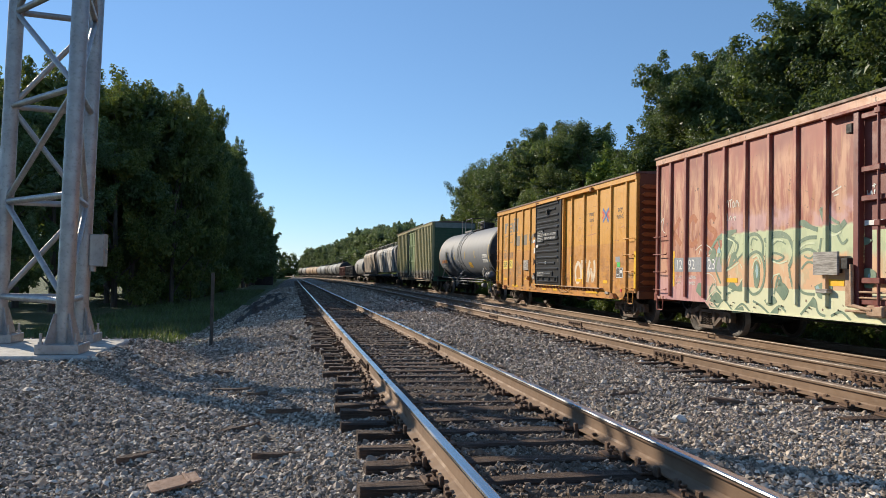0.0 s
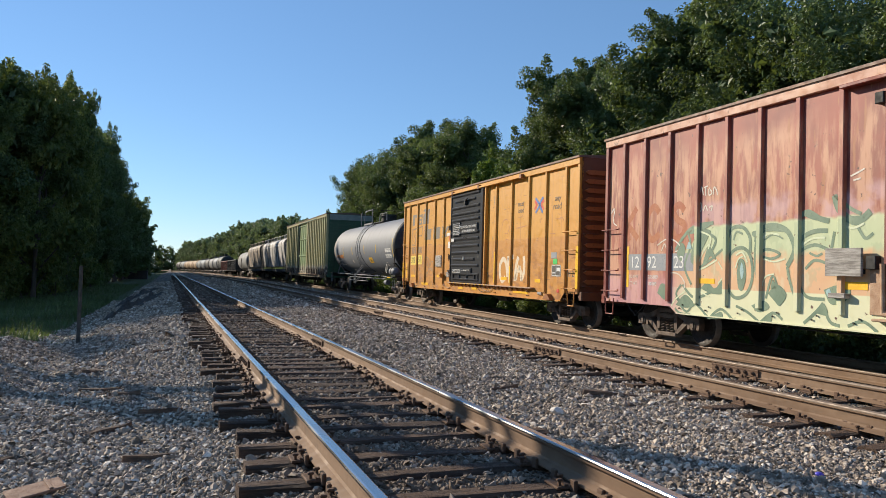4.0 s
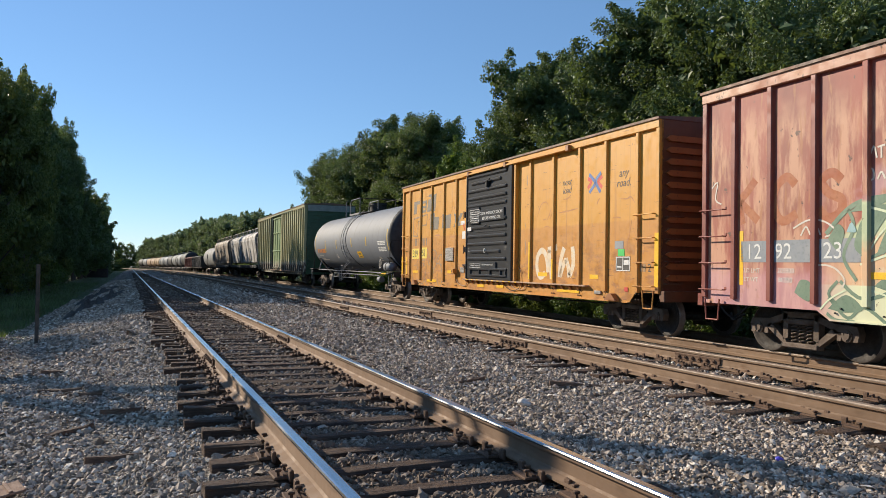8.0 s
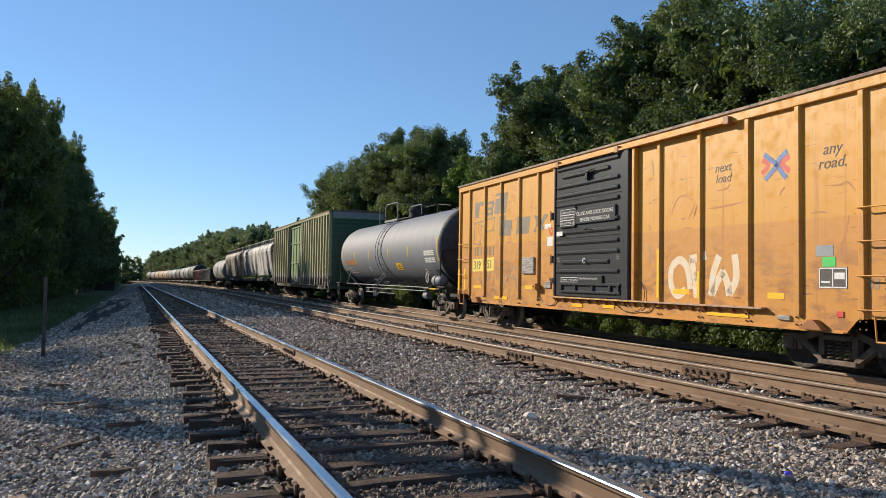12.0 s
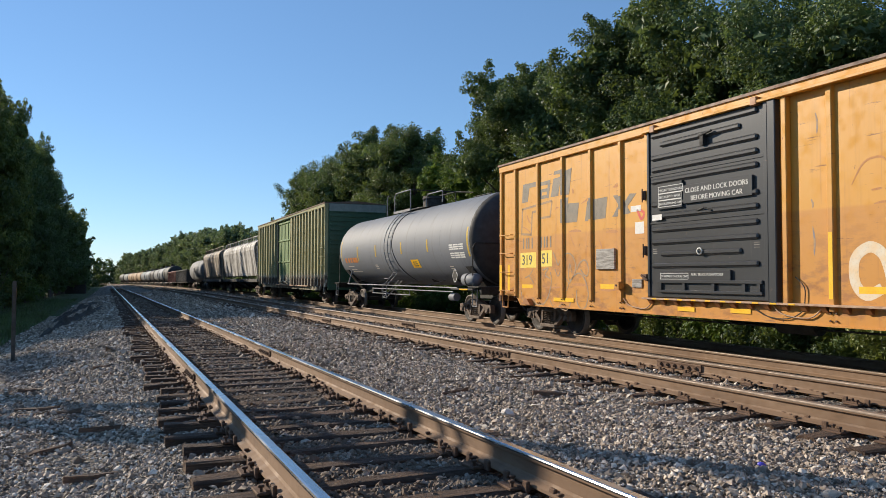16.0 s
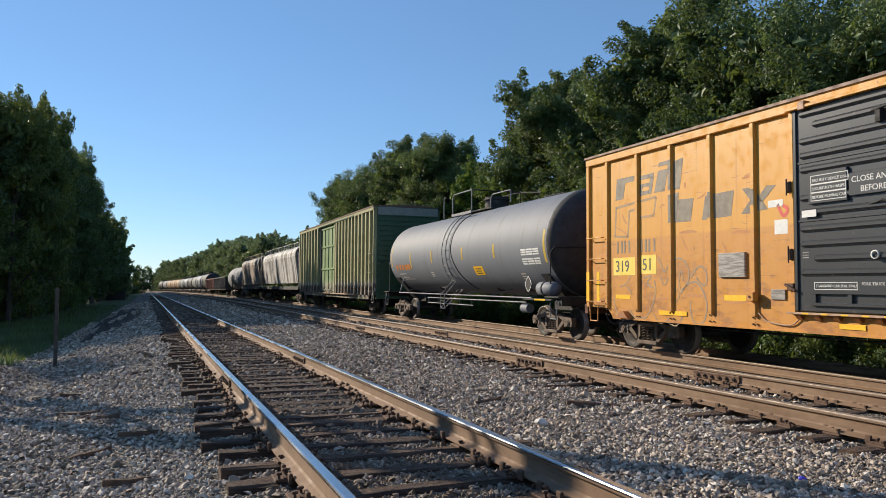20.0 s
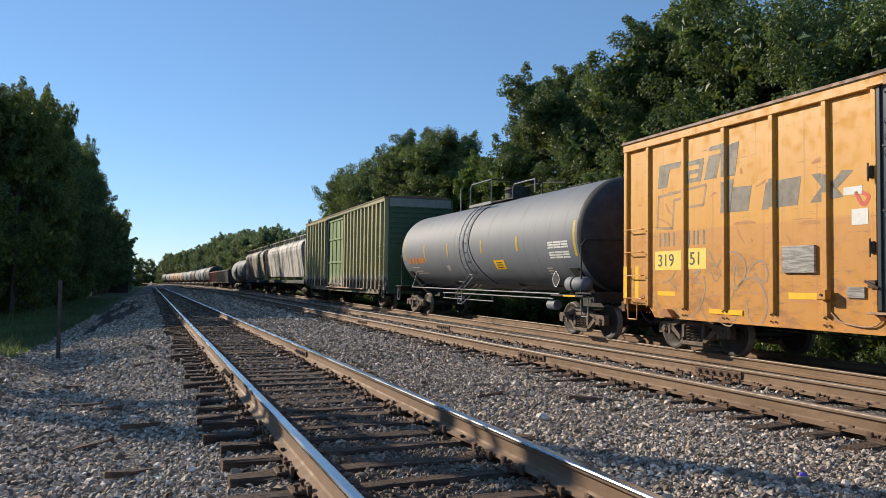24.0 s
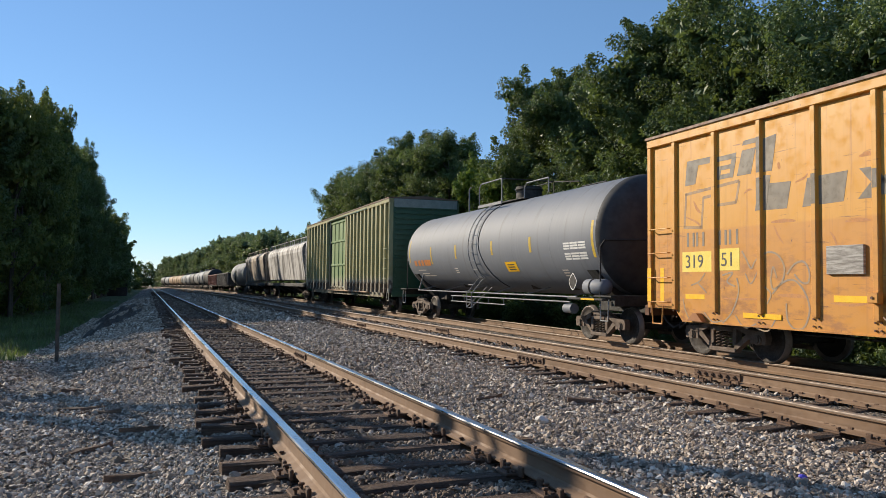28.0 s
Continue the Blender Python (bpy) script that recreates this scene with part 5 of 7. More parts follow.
def sprayed_upper_fillings(car, x):
    patch(car, [(4.88, 2.30), (4.61, 2.44), (4.20, 2.46), (4.53, 2.33)], x, DARK_GREEN_SPRAY)
    patch(car, [(2.88, 2.26), (2.60, 2.33), (2.31, 2.24), (2.57, 2.27)], x, DARK_GREEN_SPRAY)
    patch(car, [(1.92, 2.50), (1.79, 2.53), (1.48, 2.41), (1.68, 2.41)], x, DARK_GREEN_SPRAY)
    patch(car, [(1.24, 2.66), (0.98, 2.44), (0.71, 2.45), (0.89, 2.36), (1.13, 2.48)], x, DARK_GREEN_SPRAY)


def sprayed_edge_fillings(car, x):
    patch(car, [(0.31, 1.53), (0.12, 1.64), (-0.10, 1.55), (-0.02, 1.31), (0.20, 1.32)], x, DARK_GREEN_SPRAY)
    patch(car, [(0.31, 2.08), (0.19, 2.18), (0.00, 2.12), (0.15, 2.04)], x, DARK_GREEN_SPRAY)
    patch(car, [(5.24, 1.92), (5.08, 2.13), (4.96, 2.01), (5.07, 1.74)], x, DARK_GREEN_SPRAY)


def sprayed_blue_glints(car, x):
    patch(car, [(3.38, 1.59), (3.33, 1.73), (3.28, 1.56), (3.33, 1.42)], x - 0.002, BLUE_SPRAY)
    patch(car, [(0.10, 1.46), (0.06, 1.55), (0.02, 1.45), (0.06, 1.38)], x - 0.002, BLUE_SPRAY)
    patch(car, [(1.44, 1.27), (1.37, 1.31), (1.32, 1.20), (1.39, 1.18)], x - 0.002, BLUE_SPRAY)
    patch(car, [(4.92, 2.01), (4.84, 2.15), (4.76, 2.01)], x - 0.002, BLUE_SPRAY)
    stroke(car, [(4.53, 2.35), (4.19, 2.22), (4.26, 1.99)], 0.035, x - 0.002, PALE_SPRAY, "pale_inner_line")
    stroke(car, [(3.49, 1.86), (3.32, 1.91), (3.19, 1.73)], 0.035, x - 0.002, PALE_SPRAY, "pale_inner_line")
    stroke(car, [(2.88, 2.13), (2.66, 2.23), (2.43, 2.20)], 0.035, x - 0.002, PALE_SPRAY, "pale_inner_line")
    stroke(car, [(1.92, 2.02), (1.73, 2.11), (1.47, 2.12)], 0.035, x - 0.002, PALE_SPRAY, "pale_inner_line")
    stroke(car, [(4.69, 1.53), (4.31, 1.65), (4.00, 1.78)], 0.035, x - 0.002, PALE_SPRAY, "pale_inner_line")
    stroke(car, [(1.23, 2.38), (0.98, 2.25), (0.75, 2.31)], 0.035, x - 0.002, PALE_SPRAY, "pale_inner_line")


def sprayed_dark_masses(car, x):
    patch(car, [(4.70, 2.13), (4.49, 2.36), (4.21, 2.35), (4.29, 2.19), (4.44, 1.98), (4.63, 1.68), (4.79, 1.80)], x, DARK_GREEN_SPRAY)
    patch(car, [(4.42, 1.70), (4.24, 2.04), (4.03, 1.78), (4.20, 1.85), (4.31, 1.68)], x, DARK_GREEN_SPRAY)
    patch(car, [(4.47, 1.22), (4.27, 1.35), (4.05, 1.23), (3.85, 1.39), (3.81, 1.16), (4.11, 1.13)], x, DARK_GREEN_SPRAY)
    patch(car, [(2.97, 2.14), (2.78, 2.28), (3.05, 2.29), (3.08, 2.22)], x, DARK_GREEN_SPRAY)
    patch(car, [(2.68, 1.19), (2.47, 1.35), (2.26, 1.19), (2.40, 0.99), (2.53, 1.07)], x, DARK_GREEN_SPRAY)
    patch(car, [(3.07, 0.96), (2.78, 1.06), (2.64, 0.94), (2.90, 0.85)], x, DARK_GREEN_SPRAY)
    patch(car, [(5.24, 0.86), (4.93, 1.08), (4.65, 0.88), (4.93, 0.82)], x, DARK_GREEN_SPRAY)
    patch(car, [(5.87, 1.08), (5.75, 1.28), (5.56, 1.23), (5.59, 0.95)], x, DARK_GREEN_SPRAY)
    stroke(car, [(4.60, 1.63), (4.40, 1.93), (4.21, 2.11)], 0.028, x - 0.002, PALE_SPRAY, "pale_inner_line")
    stroke(car, [(3.97, 1.75), (3.81, 1.51), (3.96, 1.33)], 0.028, x - 0.002, PALE_SPRAY, "pale_inner_line")
    stroke(car, [(3.49, 1.63), (3.42, 1.79), (3.30, 1.84)], 0.028, x - 0.002, PALE_SPRAY, "pale_inner_line")
    stroke(car, [(2.79, 1.79), (2.54, 1.74), (2.30, 1.79)], 0.028, x - 0.002, PALE_SPRAY, "pale_inner_line")
    stroke(car, [(2.84, 1.25), (2.75, 1.47), (2.54, 1.53)], 0.028, x - 0.002, PALE_SPRAY, "pale_inner_line")
    stroke(car, [(4.68, 1.19), (4.43, 1.14), (4.19, 1.06)], 0.028, x - 0.002, PALE_SPRAY, "pale_inner_line")
    stroke(car, [(5.38, 0.84), (5.20, 1.01), (4.93, 1.15)], 0.028, x - 0.002, PALE_SPRAY, "pale_inner_line")


def red_boxcar():
    H = 1.56
    ribs = (7.17, 6.36, 5.48, 4.58, 3.74, 2.88, 2.01, 1.14, -3.0, -3.86, -4.7, -5.6, -6.4, -7.2)
    car = boxcar("bleached red freight boxcar with green and peach spray paint", 15.9, 4.66, 0.69, ribs, (-2.9, 0.40),
                 (RED, RED_TRIM, RED_TRIM, ROOF, RED_CHORD), trucks=6.2, cut=5.35, raised=0.82, rib_paint=lambda y: RED_POST_SPRAYED if y < 5 else RED_TRIM)
    f = -H - 0.0012
    # plug door with its frame and locking pipes
    door = part("door", Geo().box(-H + 0.01, -H + 0.05, -2.85, 0.20, 1.0, 4.42), RED_DOOR, car, "dull red plug door")
    part("sprayed_panel", Geo().box(-H + 0.004, -H + 0.012, -2.80, 0.0, 0.98, 2.30), RED_POST_SPRAYED, door)
    part("door_post", Geo().box(-H - 0.12, -H, 0.18, 0.32, 0.93, 4.40, 0.012), RED_DOOR, car)
    for z in (4.30, 3.36, 2.85, 1.42, 1.05):
        part("door_rail", Geo().box(-H - 0.09, -H + 0.02, -2.8, 0.16, z - 0.05, z + 0.05, 0.012), RED_DOOR, door)
    part("white_scuff", Geo().box(-H - 0.02, -H + 0.012, -0.28, 0.16, 2.38, 2.47, 0.004), WHITE, door)
    for y in (-0.30, -1.15):
        part("locking_pipe", Geo().rod((-H - 0.13, y, 0.86), (-H - 0.13, y, 4.42), 0.028, 10), RED_DOOR, door)
        for z in (4.32, 3.35, 2.40, 1.42, 0.95):
            part("pipe_guide", Geo().box(-H - 0.17, -H - 0.02, y - 0.07, y + 0.07, z - 0.05, z + 0.05, 0.01), RED_DOOR, door)
    part("door_crank", Geo().pipe([(-H - 0.16, 0.30, 1.70), (-H - 0.16, 0.28, 0.98), (-H - 0.16, 0.05, 0.94), (-H - 0.16, -0.2, 0.92)], 0.035, 8), RUST_PIPE, door, "flaking rusty operating pipe")
    part("crank_plate", Geo().box(-H - 0.03, -H - 0.005, 0.33, 0.62, 0.95, 1.62, 0.006), RUST_PIPE, car)
    part("gear_box", Geo().box(-H - 0.18, -H - 0.02, -0.45, -0.05, 0.80, 1.0, 0.03), RUST_PIPE, door)
    for z in (1.22, 1.12):
        part("threshold_bar", Geo().rod((-H - 0.1, 0.2, z), (-H - 0.1, -2.8, z), 0.02, 6), RUST_PIPE, door)
    part("door_track", Geo().box(-H - 0.16, -H, -6.0, 1.1, 4.40, 4.46, 0.01), RED_TRIM, car)
    part("lower_track", Geo().box(-H - 0.14, -H, -6.0, 0.5, 0.86, 0.90, 0.01), RUST_PIPE, car)
    part("door_bumper", Geo().box(-H - 0.12, -H, 0.35, 0.50, 4.05, 4.22, 0.01), BLACK_IRON, car)
    part("door_bumper", Geo().box(-H - 0.12, -H, 0.45, 0.62, 1.62, 1.82, 0.01), BLACK_IRON, car)
    part("board", Geo().box(-H - 0.15, -H - 0.10, 0.67, 1.33, 1.51, 1.94, 0.006), PLYWOOD, car, "grey weathered placard board")
    for y in (0.75, 1.25):
        part("board_bracket", Geo().box(-H - 0.10, -H, y - 0.03, y + 0.03, 1.55, 1.62), BLACK_IRON, car)
    part("tie_bracket", Geo().box(-H - 0.12, -H, 0.98, 1.30, 1.17, 1.25, 0.01), PLYWOOD, car)
    # marks
    panel_label(car, f, 7.06, 6.97, 1.17, 2.10, YELLOW, "yellow_edge", "yellow corner stripe")
    for a, b, z0, z1 in ((4.53, 4.06, 1.32, 1.42), (1.15, 0.67, 1.31, 1.43)):
        panel_label(car, f - 0.003, a, b, z0, z1, YELLOW, "reflective_strip", "yellow reflective strip")
    panel_label(car, f, 7.02, 6.44, 1.56, 1.92, GREY_BAND, "number_panel")
    panel_label(car, f, 6.29, 5.57, 1.56, 1.92, GREY_BAND, "number_panel")
    panel_label(car, f, 5.40, 4.68, 1.56, 1.92, GREY_BAND, "number_panel")
    sign("12", 0.36, f - 0.003, 6.91, 1.62, WHITE, car, name="car_number")
    sign("92", 0.36, f - 0.003, 6.28, 1.62, WHITE, car, name="car_number")
    sign("23", 0.36, f - 0.003, 5.34, 1.62, WHITE, car, name="car_number")
    sign("205800", 0.115, f, 6.22, 1.385, WHITE, car)
    sign("80200", 0.115, f, 6.20, 1.235, WHITE, car)
    sign("LD LMT", 0.105, f, 6.95, 1.385, WHITE_THIN, car)
    sign("LT WT", 0.105, f, 6.95, 1.235, WHITE_THIN, car)
    # worn emblem
    stroke(car, [(7.23, 3.00), (7.10, 2.61), (6.99, 2.22)], 0.15, f, ORANGE_LOGO, "faded_emblem")
    stroke(car, [(6.70, 2.96), (6.90, 2.76), (7.07, 2.63)], 0.15, f, ORANGE_LOGO, "faded_emblem")
    stroke(car, [(7.05, 2.60), (6.84, 2.43), (6.64, 2.26)], 0.15, f, ORANGE_LOGO, "faded_emblem")
    stroke(car, [(5.86, 2.80), (6.04, 2.94), (6.27, 2.76), (6.29, 2.46), (6.12, 2.23), (5.83, 2.34)], 0.15, f, ORANGE_LOGO, "faded_emblem")
    stroke(car, [(5.01, 2.79), (5.18, 2.92), (5.36, 2.81), (5.25, 2.63), (5.01, 2.50), (5.04, 2.30), (5.25, 2.24), (5.42, 2.39)], 0.15, f, ORANGE_LOGO, "faded_emblem")
    for k in range(4):
        ladder(car, -H - 0.055, 7.33, 7.93, (1.07 + k * 0.475,), RED_TRIM, posts=False)
    stirrup(car, -H - 0.06, 7.66, RED_TRIM, 0.85)
    stirrup(car, -H - 0.06, -7.66, RED_TRIM, 0.85)
    # sprayed letters
    for spray in (sprayed_first_letter, sprayed_second_letter, sprayed_third_letter, sprayed_fourth_letter, sprayed_last_letter, sprayed_foot_lines, sprayed_upper_fillings, sprayed_lower_fillings, sprayed_edge_fillings, sprayed_dark_masses, sprayed_blue_glints):
        spray(car, f - 0.003)
    # pale scrawls
    for pts in ([(4.66, 3.05), (4.62, 3.28), (4.58, 3.05)], [(4.55, 3.05), (4.48, 3.22), (4.43, 3.05)], [(4.42, 3.20), (4.30, 3.22)], [(4.36, 3.20), (4.36, 3.04)], [(4.26, 3.18), (4.18, 3.08), (4.26, 3.04), (4.27, 3.16)], [(4.14, 3.04), (4.12, 3.18), (4.05, 3.12), (4.02, 3.02)]):
        stroke(car, pts, 0.028, f - 0.004, WHITE_THIN, "pale_scrawl")
    for pts in ([(4.60, 2.86), (4.50, 2.90), (4.48, 2.76), (4.58, 2.74)], [(4.42, 2.74), (4.36, 2.84), (4.30, 2.74)], [(4.25, 2.80), (4.16, 2.82), (4.20, 2.73)], [(5.9, 2.10), (5.6, 2.22), (5.3, 2.18), (5.1, 2.02), (5.3, 1.95)], [(5.75, 1.98), (5.65, 2.12), (5.55, 1.98), (5.45, 2.1), (5.38, 1.98)],
                [(7.75, 2.9), (7.6, 3.0), (7.65, 2.7), (7.5, 2.6)], [(1.0, 3.05), (0.85, 3.10), (0.75, 3.14)], [(0.95, 2.98), (0.82, 3.0)], [(5.55, 1.5), (5.3, 1.52), (5.1, 1.46), (4.95, 1.3), (5.0, 1.18)]):
        stroke(car, pts, 0.028, f - 0.004, WHITE_THIN, "pale_scrawl")
    for pts in ([(0.12, 3.0), (0.08, 2.86), (0.03, 2.98), (-0.02, 2.86), (-0.06, 3.0)], [(-0.10, 2.90), (-0.18, 2.92), (-0.12, 2.85), (-0.22, 2.84)], [(0.0, 3.06), (-0.08, 3.08)], [(-0.04, 3.10), (-0.04, 3.03)]):
        stroke(car, pts, 0.025, -H + 0.003, WHITE, "pale_scrawl")
    for k in range(3):
        sign(("CLOSE", "093", "MOV")[k], 0.16, -H + 0.002, -0.42, 3.18 - k * 0.2, WHITE_THIN, door)
    for y in (5.0, 4.2, 3.3, 2.45, 1.6, 0.8):
        for a, b in ((0.10, 0.0), (0.0, 0.07)):
            part("rivet", Geo().rod((-H - 0.012, y + a, 0.80 + b), (-H - 0.03, y + a, 0.80 + b), 0.016, 6), BLACK_IRON, car)
    return car


def green_boxcar():
    ribs = [9.15, 8.2, 7.25, 6.3, 5.35, 4.4, 3.45] + [-1.85 - k * 0.72 for k in range(11)]
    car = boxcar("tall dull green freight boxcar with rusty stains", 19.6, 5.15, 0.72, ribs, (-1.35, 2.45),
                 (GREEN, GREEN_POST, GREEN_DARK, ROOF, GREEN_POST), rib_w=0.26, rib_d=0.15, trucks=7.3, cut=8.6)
    H = 1.56
    door = part("door", Geo().box(-H - 0.04, -H + 0.02, -1.3, 2.4, 0.95, 4.95, 0.01), GREEN_DOOR, car, "pale green sliding door")
    for z in (1.1, 2.35, 3.7, 4.8):
        part("door_rail", Geo().box(-H - 0.09, -H - 0.03, -1.3, 2.4, z - 0.05, z + 0.05, 0.01), GREEN_DOOR, door)
    for y in (-0.5, 0.5, 1.5):
        part("door_bar", Geo().box(-H - 0.08, -H - 0.03, y - 0.03, y + 0.03, 1.0, 4.9, 0.01), GREEN_DOOR, door)
    part("door_post", Geo().box(-H - 0.13, -H, 2.42, 2.56, 0.9, 4.98, 0.01), BLACK_DOOR, car)
    part("door_post", Geo().box(-H - 0.13, -H, -1.5, -1.36, 0.9, 4.98, 0.01), GREEN_POST, car)
    part("door_track", Geo().box(-H - 0.18, -H, -6.0, 2.8, 4.97, 5.03, 0.01), GREEN_DARK, car)
    part("lower_track", Geo().box(-H - 0.16, -H, -6.0, 2.8, 0.88, 0.94, 0.01), RUST_PIPE, car)
    ladder(car, -H - 0.15, -9.1, -9.7, (1.1, 1.55, 2.0, 2.45, 2.9), GREEN_POST)
    stirrup(car, -H - 0.06, -9.4, GREEN_POST, 0.9)
    panel_label(car, -H - 0.004, -9.0, -8.75, 1.0, 1.5, YELLOW, "yellow_edge")
    panel_label(car, -H - 0.004, 3.75, 3.9, 1.9, 2.25, WHITE_THIN, "placard")
    part("end_panel", Geo().box(-1.5, 1.5, -9.86, -9.84, 4.75, 5.12), plain("pale_end_band", (0.20, 0.22, 0.20), (0.26, 0.28, 0.25), 3, 0.6, 0, 0.1), car, "faded pale band across the end")
    return car


def tank_body(length, r, zc, material, car):
    L, prof = length / 2, []
    for k in range(9):
        a = math.pi / 2 * k / 8
        prof.append((-L - 0.55 * math.cos(a), max(0.001, r * math.sin(a))))
    prof += [(-L + length * k / 12, r) for k in range(1, 12)]
    prof += [(-d, q) for d, q in reversed(prof[:9])]
    return part("tank", Geo().lathe(prof, (0, 0, zc), 1, 64), material, car, "long cylindrical tank shell")


def tank_car(label, length=14.4, r=1.5, zc=2.62, material=None, trucks=6.7, rolls=True):
    car = thing("tank_car", label, "tank car", "freight cars")
    tank_body(length, r, zc, material, car)
    L = length / 2 + 0.75
    for s in (-1, 1):
        a, b = sorted((s * L, s * (trucks - 1.1)))
        sill = part("stub_sill", Geo().box(-0.35, 0.35, a, b, 0.72, 1.12, 0.02), BLACK_IRON, car, "black stub sill")
        part("end_beam", Geo().box(-1.45, 1.45, min(s * L, s * (L - 0.15)), max(s * L, s * (L - 0.15)), 0.90, 1.12, 0.01), BLACK_IRON, sill)
        part("bolster", Geo().prism([(-1.3, 1.75), (-0.5, 0.85), (0.5, 0.85), (1.3, 1.75)], 1, s * trucks - 0.2, s * trucks + 0.2), BLACK_IRON, sill)
        coupler(car, s * L, s)
        truck(car, s * trucks, rolls)
    if not rolls:
        part("dome", Geo().rod((0, 0, zc + r - 0.05), (0, 0, zc + r + 0.4), 0.4, 14), material, car)
        part("platform", Geo().box(-0.9, 0.9, -1.2, 1.2, zc + r + 0.02, zc + r + 0.07), BLACK_IRON, car)
        part("ladder", Geo().box(-r - 0.1, -r - 0.05, -0.25, -0.2, 1.0, zc + 0.4).box(-r - 0.1, -r - 0.05, 0.2, 0.25, 1.0, zc + 0.4), BLACK_IRON, car)
    return car


def around(r, a, y, zc=2.62):
    """A point on the tank's skin: a in degrees up from the level of its middle, on the near side."""
    return (-r * math.cos(radians(a)), y, zc + r * math.sin(radians(a)))


def skin_patch(car, tank_r, y0, y1, z0, z1, material, name, label="", zc=2.62, lift=0.004):
    """A decal that follows the tank's curve between two heights."""
    r = tank_r + lift
    a0, a1 = math.degrees(math.asin((z0 - zc) / tank_r)), math.degrees(math.asin((z1 - zc) / tank_r))
    n, v = 5, []
    for k in range(n + 1):
        a = a0 + (a1 - a0) * k / n
        v += [around(r, a, y0, zc), around(r, a, y1, zc)]
    g = Geo().add(v, [(2 * k, 2 * k + 1, 2 * k + 3, 2 * k + 2) for k in range(n)], True)
    return part(name, g, material, car, label)


def grey_tank_car():
    r, zc = 1.5, 2.62
    car = tank_car("matt grey tank car with a ladder and top platform", 14.4, r, zc, TANK_GREY)
    # seams and bands
    for y in (-4.9, -2.6, 2.6, 4.9, -7.15, 7.15):
        part("weld_seam", Geo().lathe([(y - 0.02, r - 0.001), (y - 0.012, r + 0.003), (y + 0.012, r + 0.003), (y + 0.02, r - 0.001)], (0, 0, zc), 1, 56), TANK_GREY, car)
    for y in (2.65, -2.65, -4.86):
        part("skid_pad", Geo().add([around(r + 0.01, -66, y - 0.3), around(r + 0.01, -66, y + 0.3), around(r + 0.01, -57, y + 0.05), around(r + 0.01, -57, y - 0.05)], [(0, 1, 2, 3)]), BLACK_IRON, car)
    # a black shell over the near head paints in the shade there
    head = [(-7.2 - 0.55 * math.cos(math.pi / 2 * k / 10), (r + 0.004) * math.sin(math.pi / 2 * k / 10) + 0.001) for k in range(11)]
    part("tank_head", Geo().lathe([(a - 0.006, b) for a, b in head], (0, 0, zc), 1, 64), TANK_BLACK, car, "near end of the tank, blackened for its shade")
    # ladder over the shell
    lad = part("ladder", Geo().pipe([around(r + 0.09, a, 0.47) for a in range(-42, 86, 8)], 0.016, 6), TANK_RAIL, car, "curved steel ladder up the tank")
    part("ladder_rail", Geo().pipe([around(r + 0.09, a, 0.07) for a in range(-42, 86, 8)], 0.016, 6), TANK_RAIL, lad)
    for a in range(-40, 84, 11):
        part("rung", Geo().rod(around(r + 0.09, a, 0.07), around(r + 0.09, a, 0.47), 0.011, 5), TANK_RAIL, lad)
    low = around(r + 0.09, -42, 0)
    for y in (0.07, 0.47):
        part("ladder_rail", Geo().pipe([(low[0], y, low[2]), (-1.62, y, 1.05), (-1.62, y - 0.02, 0.58)], 0.016, 6), TANK_RAIL, lad)
    for z in (0.60, 0.85, 1.1, 1.35):
        part("rung", Geo().rod((-1.6 + 0.15 * max(0, z - 1.1), 0.05, z), (-1.6 + 0.15 * max(0, z - 1.1), 0.47, z), 0.011, 5), TANK_RAIL, lad)
    for y in (0.47, 0.07):
        part("ladder_stay", Geo().rod((-1.62, y, 0.6), (-1.3, y - 0.95, 1.28), 0.014, 5), TANK_RAIL, lad)
    part("cable_band", Geo().pipe([around(r + 0.012, a, -0.18 - 0.010 * max(0, -a) ** 1.05) for a in range(-62, 86, 8)], 0.014, 5), BLACK_IRON, car)
    # side sill pipes along the bottom
    part("handrail", Geo().rod((-1.52, 5.7, 1.10), (-1.52, -6.4, 1.08), 0.022, 6), TANK_RAIL, car, "long handrail along the tank")
    part("lower_pipe", Geo().rod((-1.48, 2.2, 0.95), (-1.48, -6.0, 0.95), 0.020, 6), TANK_RAIL, car)
    part("lower_pipe", Geo().rod((-1.48, 2.2, 0.76), (-1.48, -2.2, 0.76), 0.018, 6), TANK_RAIL, car)
    for y in (2.1, 1.0, -1.0, -2.1):
        part("pipe_hanger", Geo().rod((-1.48, y, 0.76), (-1.48, y, 0.96), 0.013, 5), TANK_RAIL, car)
    for y in (5.6, 3.0, 1.2, -1.4, -3.6, -6.2):
        part("handrail_post", Geo().rod((-1.52, y, 1.09), around(r - 0.01, -62, y), 0.016, 5), TANK_RAIL, car)
    part("handrail_post", Geo().pipe([(-1.5, 5.7, 1.1), (-1.35, 5.6, 1.7)], 0.03, 5), TANK_RAIL, car)
    # platform, rails, dome
    top = zc + r
    plat = part("platform", Geo().box(-0.62, 0.62, -1.7, 0.9, top - 0.05, top - 0.02), BLACK_IRON, car, "grating platform on top")
